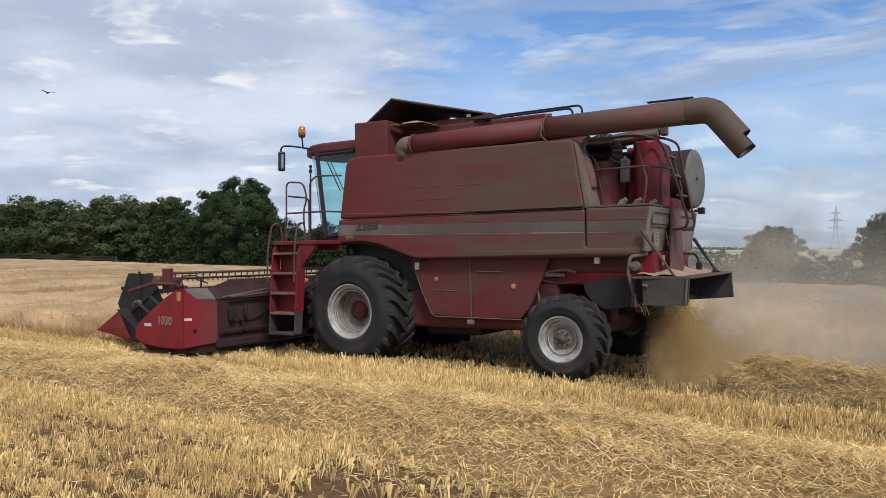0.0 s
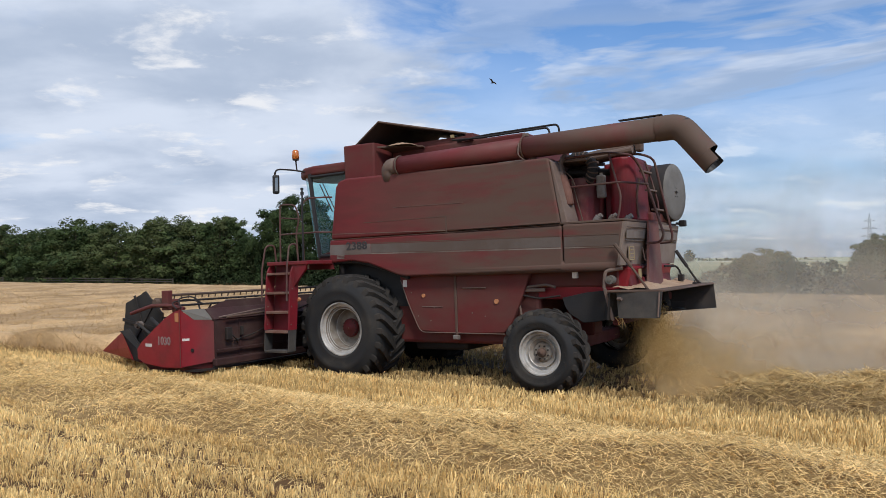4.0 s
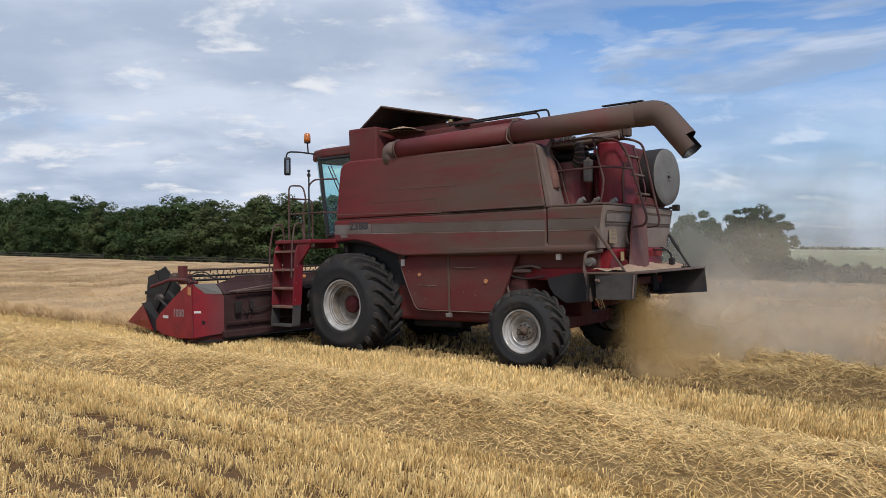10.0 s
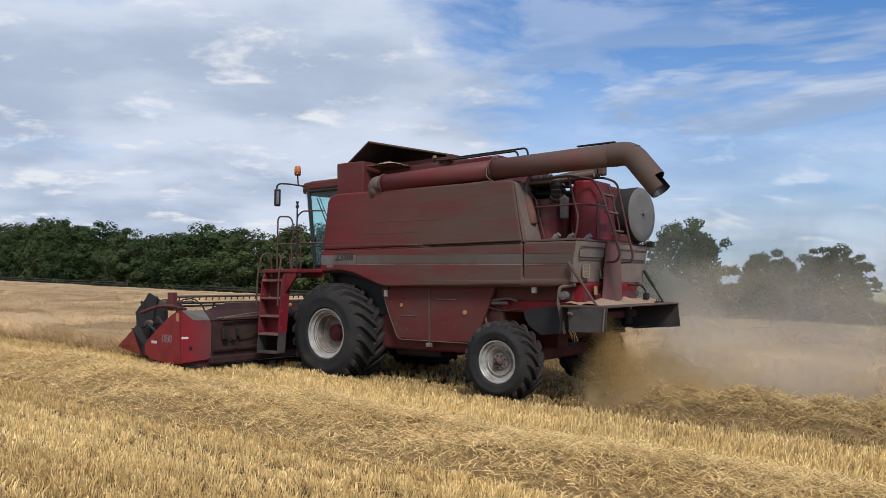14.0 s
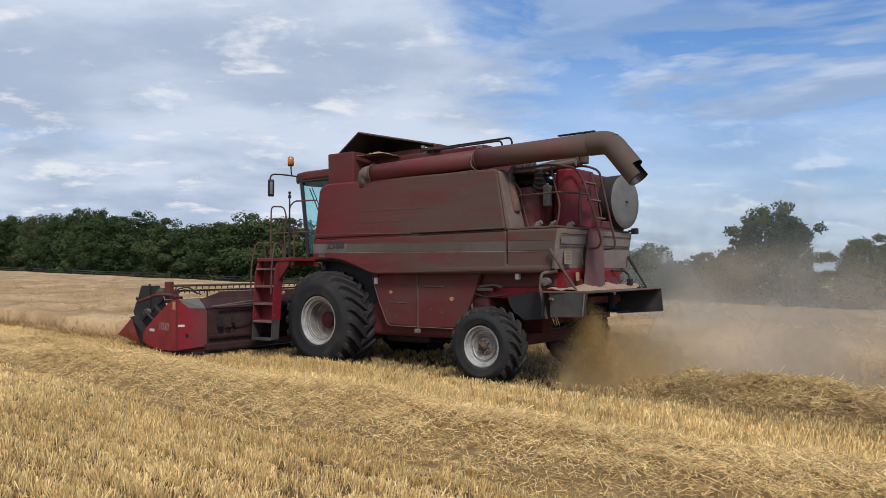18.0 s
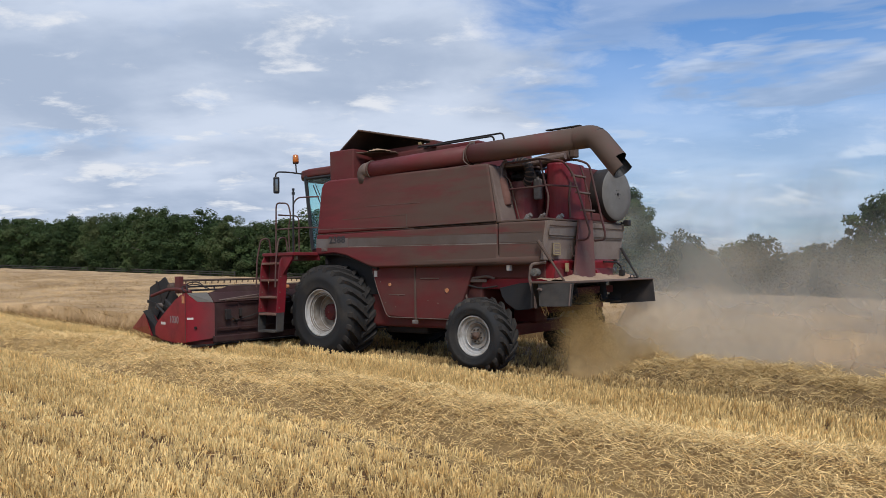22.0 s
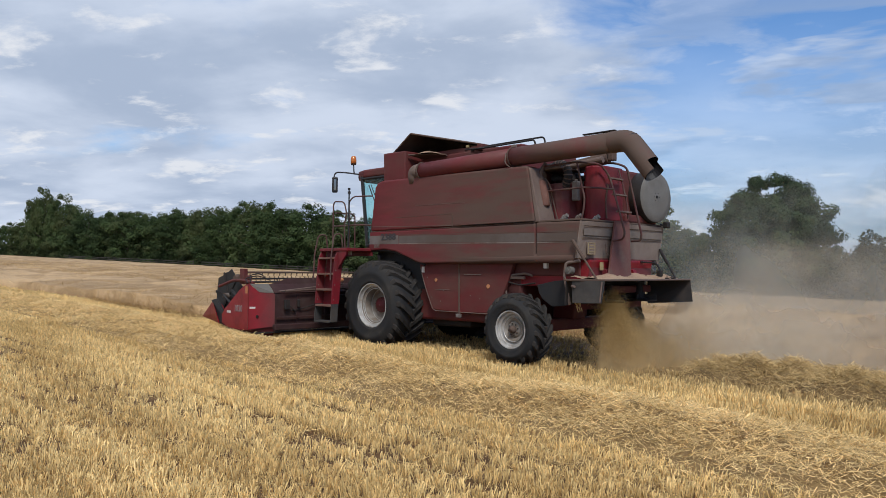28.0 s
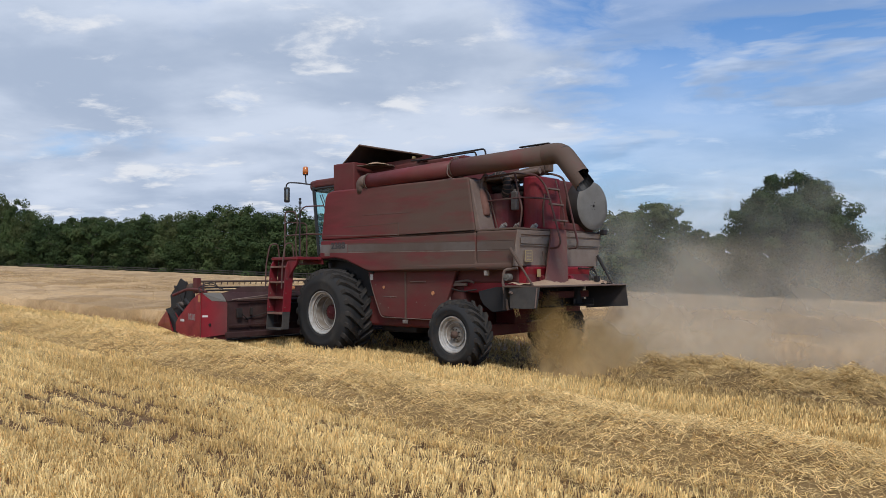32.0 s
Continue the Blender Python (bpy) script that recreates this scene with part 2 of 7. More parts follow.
DUST = (0.098, 0.070, 0.056)
M_RED = material("red_paint", (0.114, 0.013, 0.015), 0.48, other=(0.082, 0.016, 0.015), dust=(0.092, 0.046, 0.038), dust_at=(0.25, 0.95), dust_scale=1.6, fine=90, bump=0.05, amount=0.4, stretch=(0.8, 1, 1.4))
M_HEADRED = material("header_red", (0.215, 0.012, 0.019), 0.42, other=(0.150, 0.011, 0.015), dust=(0.10, 0.055, 0.045), dust_at=(0.58, 0.98), dust_scale=3.0, fine=90, bump=0.05)
M_COVERRED = material("engine_cover_red", (0.165, 0.011, 0.018), 0.42, other=(0.105, 0.010, 0.015), dust=(0.085, 0.045, 0.040), dust_at=(0.45, 0.95), fine=90, bump=0.05)
M_PANEL = material("dusty_red_housing", (0.115, 0.018, 0.021), 0.5, other=(0.085, 0.024, 0.024), dust=(0.12, 0.070, 0.060), dust_at=(0.42, 0.85), dust_scale=2.5, fine=90, bump=0.05)
M_MUFFLER = material("rusty_dusty_can", (0.15, 0.075, 0.058), 0.75, other=(0.10, 0.05, 0.04), scale=8.0, dust=(0.21, 0.15, 0.12), dust_at=(0.5, 0.85), dust_scale=5.0)
M_RAIL = material("rail_red", (0.085, 0.032, 0.030), 0.55, other=(0.060, 0.040, 0.036), dust=DUST, dust_at=(0.45, 0.75), dust_scale=4)
M_SHIELD = material("dusty_red_shield", (0.140, 0.014, 0.019), 0.52, other=(0.100, 0.018, 0.019), dust=(0.096, 0.060, 0.048), dust_at=(0.30, 0.70), dust_scale=1.9, fine=80, bump=0.06, rear=(0.25, -2.7, 0.12, 1.10), amount=0.7, stretch=(0.45, 1, 2.2))
M_AUGER = material("dusty_red_tube", (0.140, 0.014, 0.019), 0.48, other=(0.11, 0.025, 0.025), dust=(0.096, 0.066, 0.052), dust_at=(0.26, 0.70), fine=80, bump=0.06, rear=(-1.5, -5.2, 0.14, 1.25))
M_BAND = material("grey_stripe", (0.118, 0.102, 0.094), 0.55, other=(0.092, 0.076, 0.066), dust=(0.090, 0.066, 0.055), dust_at=(0.35, 0.7), rear=(0.4, -1.6, 0.25, 0.9))
M_LINE = material("pale_stripe", (0.20, 0.172, 0.150), 0.55, other=(0.14, 0.112, 0.098), dust=DUST, dust_at=(0.45, 0.75))
M_NUMBER = material("number_plate_grey", (0.148, 0.130, 0.122), 0.55, other=(0.110, 0.088, 0.080), scale=5.0, dust=DUST, dust_at=(0.50, 0.80))
M_EDGE = material("dust_on_edge", (0.140, 0.100, 0.084), 0.8, other=(0.105, 0.072, 0.060), dust=(0.175, 0.135, 0.112), dust_at=(0.55, 0.85))
M_HEADBACK = material("dark_brown_sheet", (0.042, 0.018, 0.017), 0.7, other=(0.034, 0.020, 0.018), dust=(0.066, 0.046, 0.039), dust_at=(0.5, 0.9), dust_scale=2.5)
M_REAR = material("rear_panel_dust", (0.200, 0.155, 0.127), 0.8, other=(0.145, 0.100, 0.082), dust=(0.245, 0.198, 0.163), dust_at=(0.5, 0.8))
M_BROWN = material("dusty_brown_sheet", (0.085, 0.048, 0.037), 0.8, other=(0.115, 0.080, 0.058), dust=DUST, dust_at=(0.4, 0.7))
M_DARK = material("dark_steel", (0.019, 0.016, 0.016), 0.65, other=(0.034, 0.028, 0.024), dust=(0.07, 0.050, 0.038), dust_at=(0.58, 0.9))
M_FLAP = material("grey_rubber_sheet", (0.021, 0.021, 0.023), 0.75, other=(0.034, 0.029, 0.026), dust=(0.07, 0.052, 0.042), dust_at=(0.58, 0.92))
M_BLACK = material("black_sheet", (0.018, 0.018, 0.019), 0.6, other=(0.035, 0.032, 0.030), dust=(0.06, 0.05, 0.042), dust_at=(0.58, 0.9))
M_COVER = material("dark_cover_sheet", (0.050, 0.036, 0.032), 0.8, other=(0.034, 0.024, 0.022), scale=2.5, dust=(0.085, 0.064, 0.054), dust_at=(0.5, 0.9))
M_TYRE = material("tyre_rubber", (0.019, 0.019, 0.020), 0.85, other=(0.030, 0.028, 0.026), dust=(0.050, 0.044, 0.037), dust_at=(0.50, 0.95), dust_scale=3.0, fine=120)
M_LUG = material("dusty_tyre_lug", (0.024, 0.022, 0.021), 0.9, other=(0.040, 0.034, 0.029), scale=7.0, dust=(0.062, 0.053, 0.043), dust_at=(0.50, 0.92), dust_scale=6.0, fine=120, random=0.2)
M_RIM = material("dusty_silver_rim", (0.44, 0.425, 0.405), 0.42, 0.25, other=(0.32, 0.30, 0.275), scale=4, amount=0.4, dust=(0.20, 0.175, 0.145), dust_at=(0.48, 0.82), dust_scale=5, gloss=0.5)
M_BARREL = material("tan_dusty_steel", (0.255, 0.232, 0.205), 0.6, 0.15, other=(0.150, 0.125, 0.102), scale=6, amount=0.7, dust=(0.17, 0.138, 0.108), dust_at=(0.45, 0.8), dust_scale=7)
M_CORNER = material("dusty_header_corner", (0.190, 0.012, 0.018), 0.48, other=(0.09, 0.014, 0.016), dust=(0.058, 0.048, 0.041), dust_at=(0.20, 0.60), dust_scale=2.4, rear=(2.02, 1.70, 0.0, 0.72))
M_GLASS_FRAME = material("black_trim", (0.02, 0.02, 0.022), 0.5, gloss=0.3)
M_GREY = material("grey_plastic", (0.24, 0.23, 0.22), 0.6, dust=DUST)
M_DISC = material("dusty_screen", (0.150, 0.142, 0.130), 0.8, other=(0.115, 0.106, 0.095), fine=220, grain=0.3, bump=0.4, gloss=0.2)
M_SLOPE = material("dust_grey_sheet", (0.120, 0.112, 0.100), 0.7, other=(0.090, 0.080, 0.070), scale=4.0, dust=(0.15, 0.135, 0.115), dust_at=(0.5, 0.9))
M_STRIPE = material("dusty_rear_stripe", (0.165, 0.138, 0.118), 0.75, other=(0.120, 0.092, 0.078), scale=4.0, dust=(0.20, 0.165, 0.138), dust_at=(0.5, 0.9))
M_PINK = material("dusty_pink_panel", (0.145, 0.060, 0.052), 0.7, other=(0.110, 0.038, 0.035), scale=3.0, dust=(0.165, 0.112, 0.092), dust_at=(0.48, 0.85), dust_scale=3.0)
M_STEEL = material("worn_grey_steel", (0.055, 0.052, 0.050), 0.6, 0.2, other=(0.038, 0.034, 0.032), scale=5.0, dust=(0.10, 0.085, 0.07), dust_at=(0.5, 0.85))
M_WHITE = material("white_sticker", (0.58, 0.55, 0.52), 0.5, other=(0.40, 0.36, 0.33), scale=9.0, amount=0.5)
M_YELLOW = material("yellow_plate", (0.30, 0.225, 0.105), 0.6, other=(0.20, 0.145, 0.075), scale=12)
M_CHAFF = material("chaff", (0.36, 0.245, 0.155), 0.95, other=(0.24, 0.15, 0.10), fine=150, grain=0.4, bump=0.6)
# bed of the fresh swath: the shade deep between straws is in its colour
M_BED = material("shaded_straw_bed", (0.20, 0.126, 0.048), 0.95, other=(0.120, 0.072, 0.027), scale=6.0, fine=60, grain=0.2, bump=0.9)
M_OLDBED = material("settled_straw_bed", (0.27, 0.172, 0.065), 0.95, other=(0.115, 0.070, 0.026), scale=9.0, fine=70, grain=0.3, bump=0.9)
M_SPRAY = material("chaff_spray", (0.47, 0.320, 0.130), 0.8, other=(0.33, 0.215, 0.082), scale=2.0, island=0.25, bump=0, through_light=0.3, gloss=0.1)
M_LETTER = material("dark_letter", (0.025, 0.022, 0.024), 0.5, bump=0)
M_GREYLET = material("worn_letter", (0.22, 0.17, 0.165), 0.6, other=(0.15, 0.05, 0.05), scale=9, bump=0)
M_STUB = material("stubble_straw", (0.87, 0.650, 0.300), 0.70, other=(0.60, 0.408, 0.164), scale=0.9, island=0.36, bump=0, through_light=0.12, amount=0.8, stretch=(0.22, 1.1, 1), gloss=0.12)
M_STRAW = material("cut_straw", (0.80, 0.580, 0.268), 0.65, other=(0.53, 0.36, 0.145), scale=1.0, island=0.42, bump=0, through_light=0.15, gloss=0.15)
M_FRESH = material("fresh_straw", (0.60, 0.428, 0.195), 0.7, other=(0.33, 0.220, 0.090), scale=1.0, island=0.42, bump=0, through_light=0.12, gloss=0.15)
# dark blotches in the crop's colour stand in for its shaded hollows
M_CROP = material("ripe_crop", (0.60, 0.425, 0.215), 0.8, other=(0.27, 0.17, 0.076), scale=0.75, island=0.34, bump=0, through_light=0.25, amount=0.85, stretch=(0.8, 0.26, 1), gloss=0.2)
# trodden crop edge, its colour darkened for shadow and bare soil between stalks
M_DARKEDGE = material("shade_dark_crop_edge", (0.34, 0.215, 0.095), 0.85, other=(0.18, 0.11, 0.048), scale=1.2, island=0.35, bump=0, through_light=0.15, gloss=0.15)
# same blotches on the canopy, painting hollows darker than the relief shades them
M_CANOPY = material("crop_canopy", (0.47, 0.310, 0.155), 0.95, other=(0.25, 0.155, 0.068), scale=0.75, amount=0.9, fine=14, grain=0.35, bump=0.8, stretch=(0.8, 0.26, 1))


def ground_material():
    """Litter-covered soil of the cut field; beyond the hedge, other fields in pale and green patches."""
    mat = material("straw_soil", (0.125, 0.064, 0.020), 0.95, other=(0.060, 0.030, 0.009), scale=7.0, fine=40, grain=0.2, bump=0.8)
    tree = mat.node_tree
    sh = [k for k in tree.nodes if k.type == "BSDF_PRINCIPLED"][0]
    near = sh.inputs["Base Color"].links[0].from_socket
    where, sep = tree.nodes.new("ShaderNodeTexCoord"), tree.nodes.new("ShaderNodeSeparateXYZ")
    cells, ramp, over = tree.nodes.new("ShaderNodeTexVoronoi"), tree.nodes.new("ShaderNodeValToRGB"), tree.nodes.new("ShaderNodeMapRange")
    tree.links.new(where.outputs["Object"], sep.inputs[0])
    tree.links.new(where.outputs["Object"], cells.inputs["Vector"])
    cells.inputs["Scale"].default_value = 0.006
    split = tree.nodes.new("ShaderNodeSeparateColor")
    tree.links.new(cells.outputs["Color"], split.inputs[0])
    tree.links.new(split.outputs[0], ramp.inputs[0])
    ramp.color_ramp.elements[0].color, ramp.color_ramp.elements[1].color = (0.16, 0.20, 0.085, 1), (0.46, 0.41, 0.27, 1)
    tree.links.new(sep.outputs[1], over.inputs[0])
    for k, v in enumerate((-62.0, -66.0, 0.0, 1.0)):
        over.inputs[k + 1].default_value = v
    join = tree.nodes.new("ShaderNodeMix")
    join.data_type = "RGBA"
    tree.links.new(over.outputs[0], join.inputs[0])
    tree.links.new(near, join.inputs[6])
    tree.links.new(ramp.outputs[0], join.inputs[7])
    # the cut field behind the walk: stubble rows and litter, too far from the path to be stalks
    n = Nodes(tree, False)
    rows = n.noise(n.mapped(where.outputs["Object"], (0.12, 3.2, 1)), 1.0, 4.0, 0.6)
    litter = n.noise(where.outputs["Object"], 9.0, 4.0, 0.6)
    straw = n.mix(n.ramp(n.math("ADD", n.math("MULTIPLY", rows, 0.6), n.math("MULTIPLY", litter, 0.4)), 0.35, 0.62), (0.17, 0.100, 0.036), (0.46, 0.325, 0.135))
    n.link(n.mix(n.ramp(sep.outputs[1], 9.7, 11.5), join.outputs[2], straw), sh.inputs["Base Color"])
    return mat


M_SOIL = ground_material()
def leaf_material(name, base, deep, tawny):
    """Foliage: each leaf and each tree has its own green, some turning tawny in patches."""
    mat = material(name, base, 0.75, other=deep, scale=0.35, island=0.22, bump=0, through_light=0.22, amount=0.9, random=0.25, gloss=0.12)
    n = Nodes(mat.node_tree, False)
    sh = [k for k in n.tree.nodes if k.type == "BSDF_PRINCIPLED"][0]
    green = sh.inputs["Base Color"].links[0].from_socket
    one = n.add("ShaderNodeObjectInfo").outputs["Random"]
    patch = n.noise(n.add("ShaderNodeTexCoord").outputs["Object"], 0.45, 4.0, 0.6)
    turn = n.math("MULTIPLY", n.ramp(n.math("ADD", patch, n.math("MULTIPLY", one, 0.30)), 0.58, 0.86), 0.55)
    n.link(n.mix(turn, green, tawny), sh.inputs["Base Color"])
    return mat


M_LEAF = leaf_material("leaves", (0.062, 0.092, 0.032), (0.029, 0.050, 0.020), (0.078, 0.076, 0.032))
# undergrowth green, with the shade low in the hedge put into its colour
M_LEAFDARK = leaf_material("shade_darkened_leaves", (0.034, 0.050, 0.019), (0.020, 0.032, 0.014), (0.044, 0.042, 0.020))
M_BARK = material("bark", (0.075, 0.058, 0.042), 0.9, fine=20, bump=0.8)
M_FENCE = material("weathered_rail", (0.050, 0.043, 0.036), 0.9, other=(0.030, 0.026, 0.021), random=0.3)
M_WEEDS = material("dry_weeds", (0.115, 0.078, 0.040), 0.9, other=(0.060, 0.062, 0.026), scale=0.25, island=0.4, bump=0, through_light=0.2, amount=0.9, gloss=0.1)
M_FARFIELD = material("far_field", (0.40, 0.40, 0.30), 0.95, other=(0.30, 0.34, 0.20), scale=0.01, amount=1.0, bump=0)
M_PYLON = material("galvanised_steel", (0.46, 0.49, 0.53), 0.5, 0.3, bump=0)
M_BIRD = material("dark_feathers", (0.03, 0.03, 0.035), 0.8, bump=0)


def glow_material(name, color, rough=0.2):
    mat = bpy.data.materials.new(name)
    mat.use_nodes = True
    p = mat.node_tree.nodes["Principled BSDF"]
    p.inputs["Base Color"].default_value = (*color, 1)
    p.inputs["Roughness"].default_value = rough
    p.inputs["Transmission Weight"].default_value = 0.35
    return mat


M_AMBER = glow_material("amber_lens", (0.62, 0.19, 0.04))
M_ORANGE = glow_material("orange_reflector", (0.62, 0.27, 0.13))


def glass_material():
    mat = bpy.data.materials.new("tinted_glass")
    mat.use_nodes = True
    n = Nodes(mat.node_tree)
    tr = n.add("ShaderNodeBsdfTransparent")
    tr.inputs[0].default_value = (0.76, 0.915, 0.91, 1)
    gl = n.add("ShaderNodeBsdfGlossy")
    gl.inputs["Roughness"].default_value = 0.03
    lw = n.add("ShaderNodeLayerWeight")
    lw.inputs[0].default_value = 0.5
    edge = n.math("ADD", n.math("MULTIPLY", n.math("POWER", lw.outputs["Facing"], 4.0), 0.45), 0.03)
    mixer = n.add("ShaderNodeMixShader")
    n.link(edge, mixer.inputs[0]), n.link(tr.outputs[0], mixer.inputs[1]), n.link(gl.outputs[0], mixer.inputs[2])
    end = n.add("ShaderNodeOutputMaterial")
    n.link(mixer.outputs[0], end.inputs[0])
    return mat


M_GLASS = glass_material()


def mirror_material():
    mat = bpy.data.materials.new("mirror_glass")
    mat.use_nodes = True
    p = mat.node_tree.nodes["Principled BSDF"]
    p.inputs["Base Color"].default_value = (0.30, 0.33, 0.36, 1)
    p.inputs["Metallic"].default_value, p.inputs["Roughness"].default_value = 1.0, 0.05
    return mat


M_MIRROR = mirror_material()


# ---- mesh helpers ----
def part(name, bm, mat, parent=None, label="", smooth=False, m=None):
    """Links a bmesh as one mesh object under a thing or a part."""
    bmesh.ops.recalc_face_normals(bm, faces=bm.faces)
    me = bpy.data.meshes.new(name)
    bm.to_mesh(me)
    bm.free()
    me.materials.append(mat)
    if smooth:
        me.polygons.foreach_set("use_smooth", [True] * len(me.polygons))
    ob = new(name, me)
    if parent is not None:
        ob.parent = parent
    if m is not None:
        ob.matrix_basis = m
    if label:
        ob["label"] = label
    return ob


def box(bm, lo, hi, bevel=0.0, m=None):
    lo, hi = Vector(lo), Vector(hi)
    made = bmesh.ops.create_cube(bm, size=1.0)["verts"]
    for v in made:
        v.co = Vector([lerp(lo[i], hi[i], v.co[i] + 0.5) for i in range(3)])
    if bevel:
        edges = list({e for v in made for e in v.link_edges})
        made = bmesh.ops.bevel(bm, geom=edges, offset=bevel, segments=2, affect="EDGES", profile=0.5)["verts"]
    if m is not None:
        bmesh.ops.transform(bm, matrix=m, verts=[v for v in made if v.is_valid])
    return made


def tube(bm, points, radius, sides=10, caps=True):
    """A round bar or pipe along points; radius: one number or one for each point."""
    points = [Vector(p) for p in points]
    radii = radius if isinstance(radius, (list, tuple)) else [radius] * len(points)
    rings, side = [], None
    for i, p in enumerate(points):
        way = (points[min(i + 1, len(points) - 1)] - points[max(i - 1, 0)]).normalized()
        if side is None:
            side = way.orthogonal().normalized()
        side = (side - way * side.dot(way)).normalized()
        other = way.cross(side)
        rings.append([bm.verts.new(p + (side * math.cos(a) + other * math.sin(a)) * radii[i]) for a in (2 * math.pi * k / sides for k in range(sides))])
    for a, b in zip(rings, rings[1:]):
        for k in range(sides):
            bm.faces.new((a[k], a[(k + 1) % sides], b[(k + 1) % sides], b[k]))
    if caps:
        bm.faces.new(rings[0][::-1]), bm.faces.new(rings[-1])


def bent(points, radius=0.08, steps=5):
    """The points of a bar with its corners rounded."""
    points = [Vector(p) for p in points]
    out = [points[0]]
    for a, b, c in zip(points, points[1:], points[2:]):
        r = min(radius, (a - b).length * 0.45, (c - b).length * 0.45)
        p, q = b + (a - b).normalized() * r, b + (c - b).normalized() * r
        out += [p.lerp(b, f).lerp(b.lerp(q, f), f) for f in (k / steps for k in range(steps + 1))]
    return out + [points[-1]]


def prism(bm, outline, axis, lo, hi, bevel=0.0, segments=2):
    """A flat outline, drawn in the two other axes, given thickness along axis."""
    def place(p, d):
        q = list(p)
        q.insert(axis, d)
        return q

    a = [bm.verts.new(place(p, lo)) for p in outline]
    b = [bm.verts.new(place(p, hi)) for p in outline]
    faces = [bm.faces.new(a), bm.faces.new(b[::-1])]
    for i in range(len(a)):
        j = (i + 1) % len(a)
        faces.append(bm.faces.new((a[i], b[i], b[j], a[j])))
    if bevel:
        bmesh.ops.recalc_face_normals(bm, faces=bm.faces)
        edges = list({e for f in faces for e in f.edges})
        bmesh.ops.bevel(bm, geom=edges, offset=bevel, segments=segments, affect="EDGES", profile=0.5)


def sheet(bm, corners, thick):
    """A plate with the given corners and a thickness."""
    c = [Vector(p) for p in corners]
    normal = (c[1] - c[0]).cross(c[2] - c[0]).normalized() * thick / 2
    a, b = [bm.verts.new(p + normal) for p in c], [bm.verts.new(p - normal) for p in c]
    bm.faces.new(a), bm.faces.new(b[::-1])
    for i in range(len(c)):
        j = (i + 1) % len(c)
        bm.faces.new((a[i], b[i], b[j], a[j]))


def lathe(bm, profile, sides=40):
    """Turns a profile of (radius, y) round the y axis."""
    rings = [[bm.verts.new((r * math.cos(a), y, r * math.sin(a))) for a in (2 * math.pi * k / sides for k in range(sides))] for r, y in profile]
    for a, b in zip(rings, rings[1:]):
        for k in range(sides):
            bm.faces.new((a[k], a[(k + 1) % sides], b[(k + 1) % sides], b[k]))
    return rings


def lettering(name, text, size, mat, parent, m, label=""):
    """Writing as a thin raised mesh."""
    curve = bpy.data.curves.new(name, "FONT")
    curve.body, curve.size, curve.extrude, curve.align_x, curve.align_y = text, size, 0.002, "LEFT", "BOTTOM"
    curve.offset = size * 0.025
    curve.resolution_u = 3
    temp = bpy.data.objects.new(name, curve)
    me = bpy.data.meshes.new_from_object(temp)
    bpy.data.objects.remove(temp), bpy.data.curves.remove(curve)
    me.materials.clear()
    me.materials.append(mat)
    ob = new(name, me)
    ob.parent = parent
    ob.matrix_basis = m
    if label:
        ob["label"] = label
    return ob


def blades(name, foot, way, width, mat, rng, side=None, corners=4):
    """Many stalks or leaves as one mesh. foot: n places; way: n vectors from foot to tip; width: n numbers."""
    n = len(foot)
    if side is None:
        turn = rng.uniform(0, math.pi, n)
        side = np.stack([np.cos(turn), np.sin(turn), rng.uniform(-0.3, 0.3, n)], 1)
    side = side - way * ((side * way).sum(1) / np.maximum((way * way).sum(1), 1e-9))[:, None]
    side /= np.maximum(np.linalg.norm(side, axis=1), 1e-6)[:, None]
    half = side * (width / 2)[:, None]
    if corners == 3:
        co = np.stack([foot - half, foot + half, foot + way], 1).reshape(-1, 3)
    else:
        co = np.stack([foot - half, foot + half, foot + way + half * 0.6, foot + way - half * 0.6], 1).reshape(-1, 3)
    me = bpy.data.meshes.new(name)
    me.vertices.add(corners * n), me.loops.add(corners * n), me.polygons.add(n)
    me.vertices.foreach_set("co", co.astype(np.float32).ravel())
    me.loops.foreach_set("vertex_index", np.arange(corners * n, dtype=np.int32))
    me.polygons.foreach_set("loop_start", np.arange(0, corners * n, corners, dtype=np.int32))
    me.update(calc_edges=True)
    me.materials.append(mat)
    return me


def grid_mesh(name, xs, ys, height, mat, smooth=True):
    """A sheet over xs and ys with height(X, Y)."""
    X, Y = np.meshgrid(xs, ys, indexing="ij")
    co = np.stack([X, Y, height(X, Y)], -1).reshape(-1, 3)
    nx, ny = len(xs), len(ys)
    i = np.arange((nx - 1) * (ny - 1))
    a = (i // (ny - 1)) * ny + i % (ny - 1)
    quads = np.stack([a, a + ny, a + ny + 1, a + 1], 1)
    me = bpy.data.meshes.new(name)
    me.vertices.add(len(co)), me.loops.add(quads.size), me.polygons.add(len(quads))
    me.vertices.foreach_set("co", co.astype(np.float32).ravel())
    me.loops.foreach_set("vertex_index", quads.astype(np.int32).ravel())
    me.polygons.foreach_set("loop_start", np.arange(0, quads.size, 4, dtype=np.int32))
    me.update(calc_edges=True)
    if smooth:
        me.polygons.foreach_set("use_smooth", [True] * len(quads))
    me.materials.append(mat)
    return me


